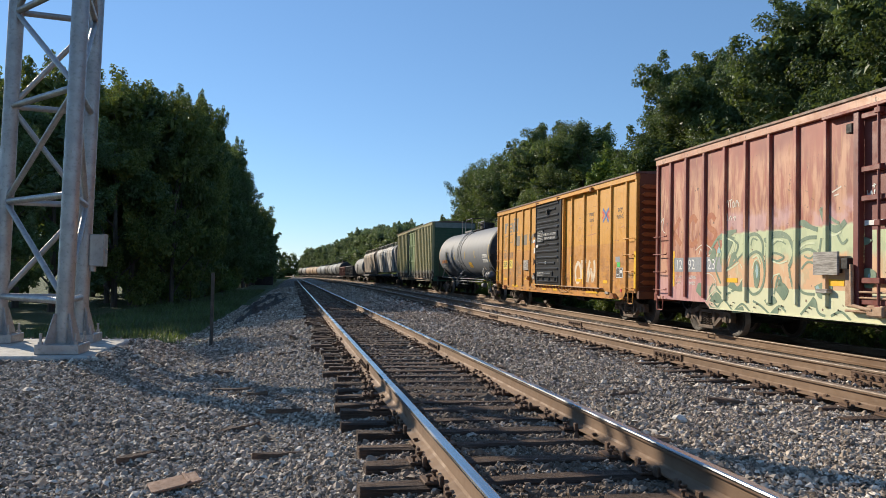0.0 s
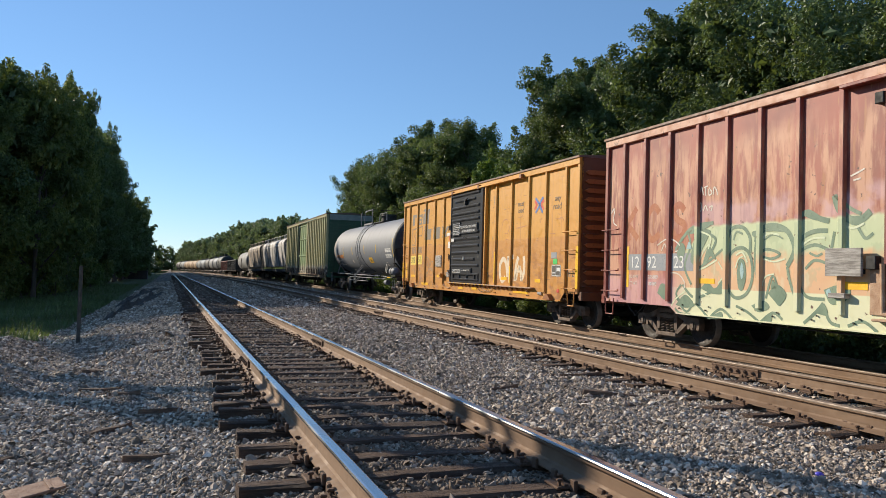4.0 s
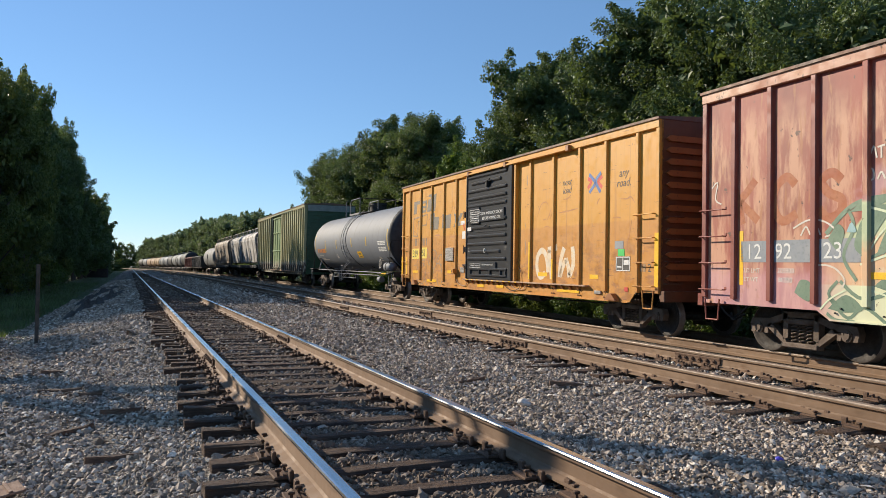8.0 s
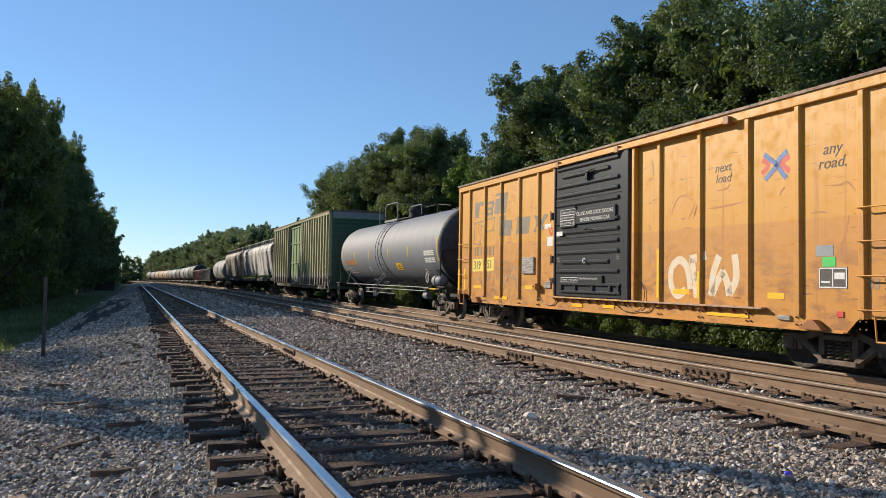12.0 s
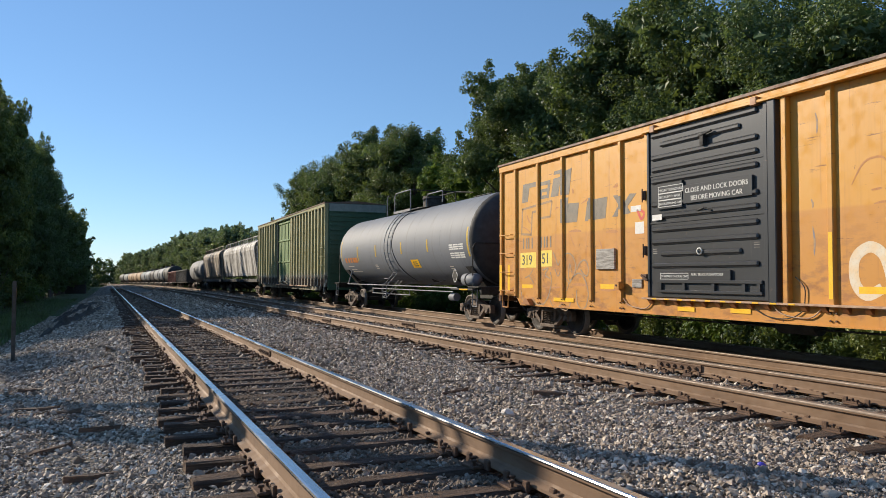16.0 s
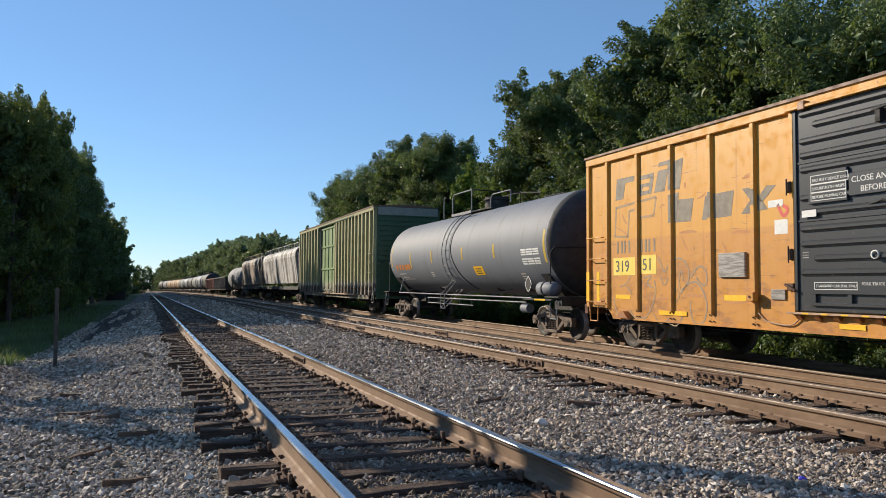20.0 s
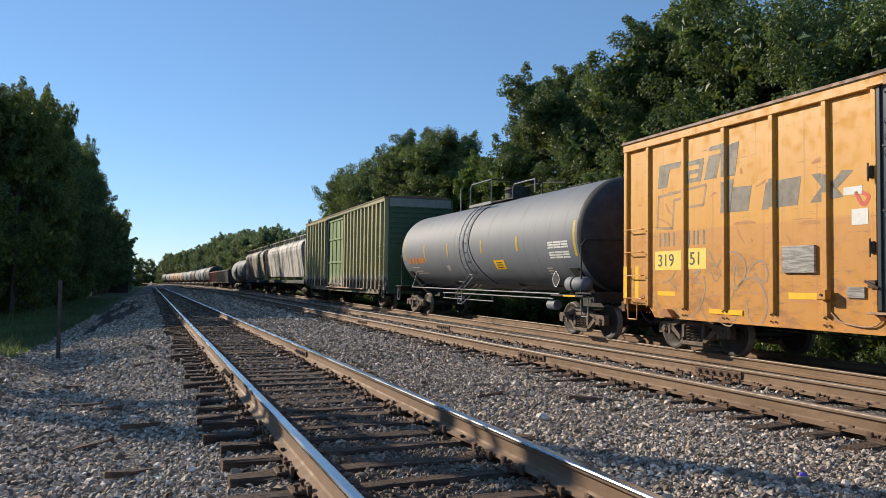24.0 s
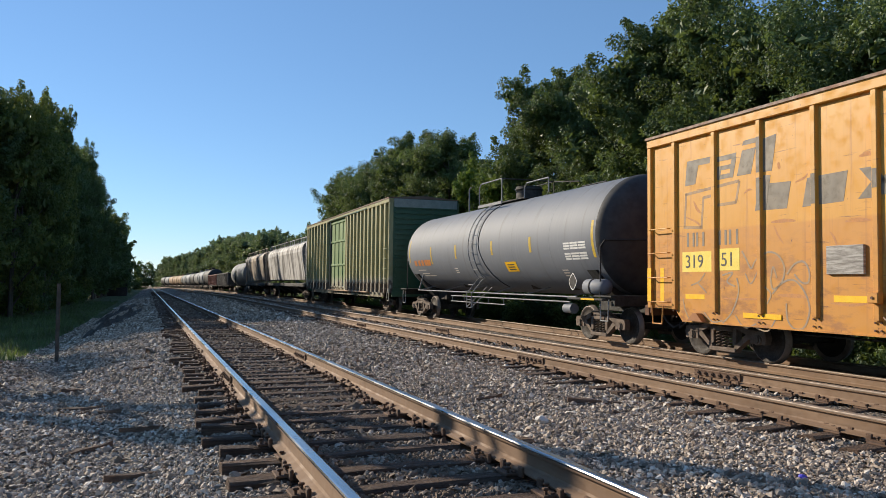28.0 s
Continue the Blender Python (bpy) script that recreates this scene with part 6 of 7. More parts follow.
    for y0, y1, z in ((1.0, -0.8, 4.78), (-2.4, -3.9, 4.42)):
        part("platform_rail", Geo().pipe([(-0.95, y0, top - 0.15), (-0.95, y0, z - 0.12), (-0.95, y0 - 0.15, z), (-0.95, y1, z), (-0.95, y1, top - 0.1)], 0.02, 6), TANK_RAIL, plat)
        part("platform_rail", Geo().pipe([(0.95, y0, top - 0.15), (0.95, y0, z - 0.12), (0.95, y0 - 0.15, z), (0.95, y1, z), (0.95, y1, top - 0.1)], 0.02, 6), BLACK_IRON, plat)
    part("platform_rail", Geo().pipe([(-0.95, -0.8, 4.78), (0.95, -0.8, 4.78), (0.95, -2.4, 4.6)], 0.02, 6), BLACK_IRON, plat)
    part("grab_post", Geo().pipe([(-0.95, 1.9, top - 0.2), (-0.95, 1.9, 4.72), (-0.95, 1.75, 4.78)], 0.022, 6), TANK_RAIL, plat)
    part("dome", Geo().rod((0, -0.85, top - 0.1), (0, -0.85, top + 0.42), 0.42, 22), BLACK_IRON, car, "dark valve bonnet")
    part("bonnet_rim", Geo().lathe([(top + 0.30, 0.42), (top + 0.30, 0.45), (top + 0.36, 0.45), (top + 0.36, 0.42)], (0, -0.85, 0), 2, 22), BLACK_IRON, car)
    part("toe_board", Geo().box(-1.0, -0.97, -0.85, 1.0, top - 0.16, top - 0.07), TANK_RAIL, plat)
    # end rails
    for s in (-1, 1):
        for e in (-1, 1):
            part("end_handrail", Geo().pipe([(e * 1.45, s * 7.35, 1.1), (e * 1.45, s * 7.35, 2.3), (e * 1.42, s * 7.5, 2.45), (e * 0.2, s * 7.95, 2.45)], 0.02, 6), BLACK_IRON, car)
        part("end_platform", Geo().box(-1.55, 1.55, min(s * 7.2, s * 7.95), max(s * 7.2, s * 7.95), 1.10, 1.14, 0.008), BLACK_IRON, car)
        stirrup(car, -1.5, s * 7.6, TANK_RAIL, 1.0, 0.45)
    # air reservoir and brake gear on the near end
    res = part("air_reservoir", Geo().lathe([(-7.5, 0.001), (-7.46, 0.12), (-7.38, 0.19), (-6.62, 0.19), (-6.54, 0.12), (-6.5, 0.001)], (-1.32, 0, 1.34), 1, 20), TANK_GREY, car, "grey air reservoir")
    part("strap", Geo().lathe([(-6.95, 0.19), (-6.95, 0.205), (-6.90, 0.205), (-6.90, 0.19)], (-1.32, 0, 1.34), 1, 20), BLACK_IRON, res)
    part("brake_valve", Geo().rod((-1.35, -6.0, 0.78), (-1.35, -5.6, 0.78), 0.13, 12), TANK_GREY, car)
    part("step_board", Geo().box(-1.62, -1.2, -7.7, -6.1, 1.02, 1.07, 0.01), BLACK_IRON, car)
    panel_label(car, -1.62, -6.75, -7.35, 1.025, 1.065, YELLOW, "yellow_mark")
    # placard diamond
    d = part("placard_holder", Geo().prism([(-6.17, 1.70), (-5.97, 1.47), (-6.17, 1.24), (-6.37, 1.47)], 0, -1.50, -1.485), BLACK_IRON, car, "diamond placard holder")
    stroke(d, [(-6.17, 1.68), (-5.99, 1.47), (-6.17, 1.26), (-6.35, 1.47), (-6.17, 1.68)], 0.02, -1.503, WHITE, "placard_edge")
    # decals
    for y, z0, z1, w in ((4.38, 2.1, 2.75, 0.12), (1.86, 2.25, 2.73, 0.12), (-1.2, 2.28, 2.72, 0.12), (-3.8, 2.28, 2.71, 0.13), (-7.05, 2.05, 2.95, 0.11), (6.95, 2.2, 3.1, 0.1)):
        skin_patch(car, r, y - w / 2, y + w / 2, z0, z1, TANK_YELLOW, "reflective_strip", "dull yellow reflective strip")
    skin_patch(car, r, -2.7, -1.95, 1.76, 2.05, YELLOW, "warning_panel", "orange-yellow notice")
    for k in range(3):
        skin_patch(car, r, -2.55, -2.1, 1.81 + k * 0.07, 1.84 + k * 0.07, INK, "notice_line", lift=0.007)
    for k in range(7):
        for a, b in ((-5.65, -5.95), (-5.98, -6.35), (-6.38, -6.72)):
            if k != 3:
                skin_patch(car, r, b, a, 2.02 + k * 0.066, 2.065 + k * 0.066, WHITE, "data_line")
    for k, a in enumerate((6.45, 6.0, 5.62, 5.24)):
        skin_patch(car, r, a - 0.26, a, 2.06, 2.28, TANK_MARK, "orange_mark")
    skin_patch(car, r, 4.55, 4.95, 2.06, 2.28, TANK_MARK, "orange_mark")
    for z, a, b in ((1.88, 5.4, 6.3), (1.74, 5.2, 6.0), (1.66, 4.6, 5.9)):
        skin_patch(car, r, a, b, z, z + 0.03, WHITE_THIN, "small_writing")
    for y, z in ((2.3, 1.9), (-5.2, 1.75)):
        for k in range(3):
            skin_patch(car, r, y - 0.3, y, z - k * 0.07, z - k * 0.07 + 0.03, WHITE_THIN, "small_writing")
    return car


def hopper_car(label, length, material):
    car = thing("hopper_car", label, "hopper car", "freight cars")
    L = length / 2
    n, shape = 13, [(-1.28, 1.5)]
    for k in range(n):
        a = math.pi * k / (n - 1)
        shape.append((-1.56 * math.copysign(abs(math.cos(a)) ** 0.6, math.cos(a)) if 0 < k < n - 1 else -1.56 * math.cos(a), 3.55 + 0.85 * math.sin(a) ** 0.8))
    shape.append((1.28, 1.5))
    part("body", Geo().prism(shape, 1, -L + 0.9, L - 0.9), material, car, "curved-side hopper body")
    for s in (-1, 1):
        e = Geo().prism([(s * (L - 0.9), 4.3), (s * (L - 0.05), 4.2), (s * (L - 0.05), 4.1), (s * (L - 0.9), 2.2)], 0, -1.3, 1.3)
        part("end_slope", e, material, car)
        for x in (-1.3, 1.3):
            part("end_post", Geo().box(x - 0.05, x + 0.05, s * (L - 0.1) - 0.05, s * (L - 0.1) + 0.05, 1.1, 4.2), material, car)
        ladder(car, -1.36, s * (L - 0.15), s * (L - 0.6), (1.3, 1.7, 2.1, 2.5, 2.9, 3.3, 3.7), material)
        coupler(car, s * L, s)
        truck(car, s * (L - 2.0), False)
    part("side_sill", Geo().box(-1.45, 1.45, -L, L, 0.98, 1.24, 0.02), BLACK_IRON, car)
    for k in (-1, 0, 1):
        y = k * (L - 3.4) * 0.72
        part("outlet_gate", Geo().prism([(-1.4, 1.0), (1.4, 1.0), (0.35, 0.42), (-0.35, 0.42)], 1, y - 1.0, y + 1.0), BLACK_IRON, car, "black outlet gate")
    board = part("running_board", Geo().box(-0.35, 0.35, -L + 0.2, L - 0.2, 4.52, 4.56), material, car, "roof walkway with rails")
    part("walkway_rail", Geo().rod((-1.17, -L + 0.3, 4.62), (-1.17, L - 0.3, 4.62), 0.03, 5), material, board)
    k = -L + 0.3
    while k < L:
        part("rail_post", Geo().box(-1.2, -1.14, k - 0.03, k + 0.03, 4.1, 4.62), material, board)
        k += 1.0
    return car


def gondola(label, length, material):
    car = thing("gondola_car", label, "gondola car", "freight cars")
    L = length / 2
    for s in (-1, 1):
        side = part("side", Geo().box(s * 1.5 - 0.04, s * 1.5 + 0.04, -L, L, 1.0, 2.75), material, car)
        part("top_rail", Geo().box(s * 1.5 - 0.09, s * 1.5 + 0.09, -L, L, 2.65, 2.8, 0.01), material, side)
        for k in range(11):
            y = -L + 0.2 + k * (length - 0.4) / 10
            part("post", Geo().box(s * 1.58 - 0.06, s * 1.58 + 0.06, y - 0.07, y + 0.07, 1.0, 2.66), material, side)
        # black here puts the shade of the ends into their colour
        part("end", Geo().box(-1.5, 1.5, s * L - 0.05, s * L + 0.05, 1.0, 2.75), BLACK_IRON, car)
        coupler(car, s * L, s)
        truck(car, s * (L - 2.0), False)
    part("underframe", Geo().box(-1.45, 1.45, -L, L, 0.85, 1.05), BLACK_IRON, car)
    return car


TRAIN = [(red_boxcar(), 11.27), (orange_boxcar(), 28.37), (grey_tank_car(), 45.7), (green_boxcar(), 64.75),
         (hopper_car("pale grey covered hopper car streaked with dirt and painted tree shade", 19.6, HOPPER_GREY), 86.3),
         (hopper_car("beige covered hopper car streaked with dirt and painted tree shade", 16.0, HOPPER_BEIGE), 105.3),
         (tank_car("pale grey tank car coupled behind a hopper", 13.6, 1.5, 2.45, TANK_PALE, 5.9, False), 122.6),
         (gondola("dark grey open gondola car", 18.0, GON_DARK), 142.0),
         (gondola("rusty red open gondola car", 18.0, GON_RED), 161.0)]
for k, m in enumerate((TANK_BLACK, TANK_GREY, TANK_PALE, TANK_BLACK, TANK_GREY, TANK_PALE, TANK_TAN, TANK_TAN, TANK_TAN, TANK_PALE, TANK_BLACK)):
    word = {TANK_BLACK: "black", TANK_GREY: "grey", TANK_PALE: "pale", TANK_TAN: "tan"}[m]
    TRAIN.append((tank_car(word + " tank car far down the train", 13.4, 1.5, 2.6, m, 6.0, False), 180.0 + 16.9 * k))


# ---- trees ----
def leaf_look(name, a, b):
    m = Nodes(name, 0.52)
    m.bsdf.inputs["Specular IOR Level"].default_value = 0.5
    c = m.mix(m.island(), a, b)
    c = m.mix(m.ramp(m.noise(0.35, 3), 0.4, 0.65), c, tuple(0.6 * v for v in a))
    m.colour(c)
    t = m.tree.nodes.new("ShaderNodeBsdfTranslucent")
    m.link(m.mix(0.5, c, (0.20, 0.24, 0.03)), t.inputs["Color"])
    s = m.tree.nodes.new("ShaderNodeMixShader")
    s.inputs[0].default_value = 0.36
    out = m.tree.nodes["Material Output"]
    m.link(m.bsdf.outputs[0], s.inputs[1])
    m.link(t.outputs[0], s.inputs[2])
    m.link(s.outputs[0], out.inputs["Surface"])
    return m.mat


LEAF = leaf_look("oak_leaf", (0.060, 0.110, 0.040), (0.135, 0.205, 0.085))
LEAF_LIGHT = leaf_look("young_leaf", (0.08, 0.15, 0.028), (0.14, 0.23, 0.045))
# sun shining through the leaves is put into this brighter yellow-green
LEAF_SUNLIT = leaf_look("sunlit_yellow_leaf", (0.09, 0.14, 0.034), (0.25, 0.265, 0.065))
# distance haze is put into this paler, greyer leaf colour
LEAF_FAR = leaf_look("hazy_grey_green_leaf", (0.14, 0.205, 0.108), (0.225, 0.295, 0.165))
BARK = plain("grey_brown_bark", (0.07, 0.055, 0.042), (0.13, 0.105, 0.085), 4.0, 0.9, 0, 0.7, 0.03, (3, 3, 0.4))


def quick_mesh(name, verts, tris, material):
    me = bpy.data.meshes.new(name)
    me.vertices.add(len(verts))
    me.vertices.foreach_set("co", np.ascontiguousarray(verts, dtype=np.float32).ravel())
    me.loops.add(len(tris) * 3)
    me.loops.foreach_set("vertex_index", np.ascontiguousarray(tris, dtype=np.int32).ravel())
    me.polygons.add(len(tris))
    me.polygons.foreach_set("loop_start", np.arange(len(tris), dtype=np.int32) * 3)
    me.polygons.foreach_set("loop_total", np.full(len(tris), 3, dtype=np.int32))
    me.update(calc_edges=True)
    me.shade_flat()
    me.materials.append(material)
    return me


def leaves(centres, radii, count, size, rng, material, name="crown", shell=(0.0, 1.0), facing=0.9):
    """One mesh of small folded leaves on clumps round the given centres; facing: how far a leaf turns to the outside and the sky."""
    c = np.array(centres)
    r = np.array(radii)
    pick = rng.choice(len(c), count, p=r ** 2 / (r ** 2).sum())
    d = rng.normal(size=(count, 3))
    d /= np.linalg.norm(d, axis=1)[:, None]
    rad = shell[0] + (shell[1] - shell[0]) * rng.random(count) ** 0.6
    p = c[pick] + d * (r[pick] * rad)[:, None] * np.array([1, 1, 0.8])
    n = d * facing + np.array([0, 0, 0.55 * facing]) + rng.normal(size=(count, 3)) * 0.55
    n /= np.linalg.norm(n, axis=1)[:, None]
    u = np.cross(n, rng.normal(size=(count, 3)))
    u /= np.linalg.norm(u, axis=1)[:, None] + 1e-6
    w = np.cross(n, u)
    s = (size * rng.uniform(0.6, 1.3, count))[:, None]
    verts = np.stack([p - u * s, p + w * s * 0.55 + n * s * 0.22, p + u * s, p - w * s * 0.55 + n * s * 0.22], 1).reshape(-1, 3)
    base = np.arange(count)[:, None] * 4
    tri = np.concatenate([base + [0, 1, 2], base + [0, 2, 3]], 1).reshape(-1, 3)
    return quick_mesh(name, verts, tri, material)


def tree(seed, h, spread, count, size, low=0.10, material=None, label="leafy green broadleaf tree in a dense wood", lobes=13, puffs=12, shoots=0.3):
    """A trunk with limbs that end in domes; each dome carries leafy puffs with dark gaps between them, and shoots that stick out."""
    rng = np.random.default_rng(seed)
    t = thing("tree", label, "tree", "trees")
    g = Geo()
    lean = rng.uniform(-0.4, 0.4, 2)
    spine = [Vector((lean[0] * k * k, lean[1] * k * k, h * 0.85 * k)) for k in (0, 0.2, 0.45, 0.7, 1.0)]
    r0 = 0.014 * h + 0.04
    for k in range(4):
        g.rod(spine[k] - Vector((0, 0, 0.3 if k == 0 else 0)), spine[k + 1], r0 * (1 - k * 0.22), 9, r0 * (1 - (k + 1) * 0.22))
    domes, dome_r, centres, radii = [], [], [], []
    for k in range(lobes):
        f = low + (0.97 - low) * ((k + rng.uniform(0, 1)) / lobes) ** 0.8
        a = k * 2.4 + rng.uniform(-0.5, 0.5)
        wide = spread * math.sqrt(max(0.0, 1 - (max(0.0, f - 0.45) / 0.60) ** 2)) * (0.80 + 0.2 * min(1.0, f / 0.3))
        reach = wide * rng.uniform(0.30, 0.78)
        q = spread * rng.uniform(0.30, 0.46)
        tip = Vector((lean[0] * f * f + math.cos(a) * reach, lean[1] * f * f + math.sin(a) * reach, min(h - 1.2 * q, h * f)))
        root = Vector((lean[0] * f * f, lean[1] * f * f, max(0.3, tip.z - reach * 0.7 - 0.4)))
        if root.z < h * 0.85:
            g.rod(root, tip, 0.06 + 0.03 * (1 - f), 5, 0.02)
        domes.append(tip)
        dome_r.append(q)
        for _ in range(puffs):
            d = Vector(rng.normal(size=3))
            d.z = abs(d.z) * 1.1 - 0.35
            d.normalize()
            at, r = tip + d * q * rng.uniform(0.72, 1.0), q * rng.uniform(0.24, 0.40)
            if rng.random() < 0.5:
                g.rod(tip, at, 0.018, 3, 0.008)
            centres.append(at)
            radii.append(r)
            if rng.random() < shoots:
                out = (d + Vector((0, 0, 0.7))).normalized()
                for e in (1.0, 1.35, 1.7):
                    centres.append(at + out * r * e)
                    radii.append(r * (0.62 - 0.25 * (e - 1.0)))
    part("trunk", g, BARK, t, "grey-brown trunk and limbs")
    inner = leaves(domes, dome_r, int(count * 0.16), size * 2.6, rng, material or LEAF, "crown", (0.0, 0.72), 0.3)
    outer = leaves(centres, radii, count, size, rng, material or LEAF, "crown", (0.35, 1.08))
    bm = bmesh.new()
    bm.from_mesh(inner)
    bm.from_mesh(outer)
    bm.to_mesh(outer)
    bm.free()
    part("crown", outer, None, t, "dense green leaves")
    return t


def shrub(seed, h, spread, count, size, material):
    rng = np.random.default_rng(seed)
    t = thing("shrub", "low green shrub at the foot of the wood", "shrub", "shrubs")
    g, centres, radii = Geo(), [], []
    for k in range(9):
        a = rng.uniform(0, 6.28)
        tip = Vector((math.cos(a) * spread * rng.uniform(0.2, 0.9), math.sin(a) * spread * rng.uniform(0.2, 0.9), h * rng.uniform(0.35, 0.95)))
        g.rod((0, 0, -0.1), tip, 0.02, 5, 0.006)
        for q in (0.5, 1.0):
            centres.append(Vector((0, 0, 0)).lerp(tip, q))
            radii.append(spread * rng.uniform(0.25, 0.45))
    part("stem", g, BARK, t)
    part("foliage", leaves(centres, radii, count, size, rng, material, "foliage"), None, t)
    return t


PROTO = [tree(k, 13.2 + (k % 3) * 0.8, 3.5 + 0.35 * (k % 4), 36000, 0.074) for k in range(6)]
YOUNG = [tree(8, 9.5, 2.8, 14000, 0.085, 0.06, LEAF_LIGHT, "young light green tree before the taller wood")]
MID_PROTO = [tree(10 + k, 13.4, 4.0, 20000, 0.105) for k in range(3)]
EDGE_PROTO = [tree(16 + k, 13.4, 3.9, 20000, 0.105, 0.08, LEAF_SUNLIT, "tall leafy tree with yellow-green sunlit shoots", shoots=0.75) for k in range(2)]
FAR_PROTO = [tree(20 + k, 13.0, 4.1, 4200, 0.22) for k in range(3)]
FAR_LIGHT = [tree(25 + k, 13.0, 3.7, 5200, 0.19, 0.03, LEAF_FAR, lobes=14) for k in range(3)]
SHRUBS = [shrub(40 + k, 1.5 + 0.3 * k, 1.2, 1500, 0.08, (LEAF, LEAF_LIGHT, LEAF_SUNLIT)[k]) for k in range(3)]


def plant(protos, spots, seed, heights=None):
    """Spots are x, y and a scale, or the tree's height where the heights of the patterns are given."""
    rng = random.Random(seed)
    for x, y, s in spots:
        k = rng.randrange(len(protos))
        wide, tall = s if isinstance(s, tuple) else (s / heights[k], s / heights[k]) if heights else (s, s)
        copy_thing(protos[k], pose(x, y, ground_z(x, y) - 0.1, 0, 0, rng.uniform(0, 360)) @ Matrix.Diagonal((wide, wide, tall, 1)))


def wood_top(x, y):
    """Height above the rails of the eastern wood's top: a tall stand, a dip, a second stand, then lower trees."""
    q = y * 20.5 / x
    z = float(np.interp(q, [8, 14.4, 16.2, 19, 23.5, 25.5, 27.5, 29, 31.6, 34.3, 38, 42, 44, 47, 51, 58, 68, 76, 88, 92, 109, 132, 173, 267, 477, 900],
                        [9.4, 9.9, 10.6, 12.0, 13.2, 12.3, 11.9, 11.2, 10.9, 11.4, 12.9, 12.8, 10.8, 11.4, 12.9, 13.4, 13.3, 13.4, 14.2, 10.0, 9.6, 11.4, 13.6, 17.6, 23.5, 34]))
    return EYE + (z - EYE) * x / 20.5


def forest():
    rng = random.Random(5)
    near, back, distant, mid, far, low = [], [], [], [], [], []
    for y in [6.0 + 4.05 * k for k in range(8)] + [50.5 + 4.4 * k for k in range(9)]:
        y += rng.uniform(-0.5, 0.5)
        x = 20.3 + rng.uniform(-0.9, 0.9) + 0.01 * y
        near.append((x, y, (wood_top(x, y) - ground_z(x, y)) * rng.uniform(0.97, 1.05)))
        x, v = 25.5 + rng.uniform(-1, 1), y + 2.0
        back.append((x, v, (wood_top(x, v) - ground_z(x, v)) * rng.uniform(0.80, 0.96)))
    near.append((20.3, 36.3, 14.7))
    y = 92.0
    while y < 430:
        sw = 0.00027 * max(0, y - 185) ** 2
        x = 20.0 - sw + rng.uniform(-1, 1)
        distant.append((x, y, (min(15.0, wood_top(max(x, 4), y)) + 0.4) * rng.uniform(0.84, 1.05)))
        distant.append((x + 6, y + 3, (min(17.0, wood_top(x + 6, y + 3)) + 0.3) * rng.uniform(0.78, 1.0)))
        y += 5.0 + 0.014 * (y - 92) + rng.uniform(-1, 1)
    # the wood west of the tracks
    y = 56.0
    while y < 130:
        k = (y - 56) / 74
        mid.append((-10.8 + 2.2 * k + rng.uniform(-0.5, 0.5), y, (rng.uniform(1.0, 1.08), rng.uniform(1.18, 1.28) if y < 67 else rng.uniform(1.30, 1.42) if y < 90 else rng.uniform(1.42, 1.55))))
        far.append((-17 + rng.uniform(-1, 1), y + 3, rng.uniform(1.2, 1.35)))
        y += 4.8 + rng.uniform(-0.8, 0.8)
    while y < 430:
        if y > 230:
            distant.append((-7.2 - 0.00027 * max(0, y - 185) ** 2 + rng.uniform(-0.8, 0.8), y + 2, rng.uniform(11, 14)))
        far.append((-8.6 - 0.00027 * max(0, y - 185) ** 2 + rng.uniform(-0.8, 0.8), y, rng.uniform(1.1, 1.3)))
        far.append((-15.0 - 0.00027 * max(0, y - 185) ** 2 + rng.uniform(-0.8, 0.8), y + 3, rng.uniform(1.1, 1.3)))
        y += 6.4 + 0.012 * (y - 130) + rng.uniform(-1, 1)
    mid += [(-24.0, 60.0, 1.15), (-31.0, 64.0, 1.15), (-23.0, 66.0, 1.2)]
    y = 7.0
    while y < 75:
        low.append((19.0 + rng.uniform(-0.5, 0.5), y, rng.uniform(0.6, 1.0)))
        low.append((20.2 + rng.uniform(-0.6, 0.8), y + 0.8, rng.uniform(1.0, 1.6)))
        y += 1.5 + rng.uniform(-0.3, 0.4)
    y = 52.0
    while y < 120:
        low.append((-9.0 + rng.uniform(-1.2, 1.0), y, rng.uniform(1.0, 1.8)))
        y += 2.2 + rng.uniform(-0.5, 0.5)
    plant(PROTO, near, 1, [13.2 + (k % 3) * 0.8 for k in range(6)])
    plant(MID_PROTO, back, 6, [13.4] * 3)
    plant(YOUNG, [(20.8, 42.2, 9.8), (20.6, 46.0, 10.8), (19.8, 39.0, 7.6), (21.6, 49.0, 11.0)], 8, [9.5])
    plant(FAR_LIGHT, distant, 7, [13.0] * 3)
    plant(MID_PROTO, mid, 4)
    plant(EDGE_PROTO, [(-11.5, 53.0, (1.0, 1.14)), (-8.6, 57.5, (0.8, 1.13)), (-16.5, 50.0, (1.0, 1.12)), (-13.2, 58.5, (0.95, 1.2)), (-8.9, 63.0, (0.75, 1.22)), (-8.3, 72.0, (0.7, 1.32))], 9)
    # trees at and beyond the view's left edge, added to shade the grass
    plant(MID_PROTO, [(-16.5, 38.5, 0.95), (-22.0, 43.0, 1.0), (-14.5, 34.5, 0.85), (-13.0, 45.0, 0.9), (-10.8, 31.0, 0.58)], 5)
    plant(FAR_PROTO, far, 2)
    plant(SHRUBS, low, 3)
    for p in PROTO + YOUNG + MID_PROTO + EDGE_PROTO + FAR_PROTO + FAR_LIGHT + SHRUBS:
        for o in list(p.children_recursive) + [p]:
            bpy.data.objects.remove(o)


forest()


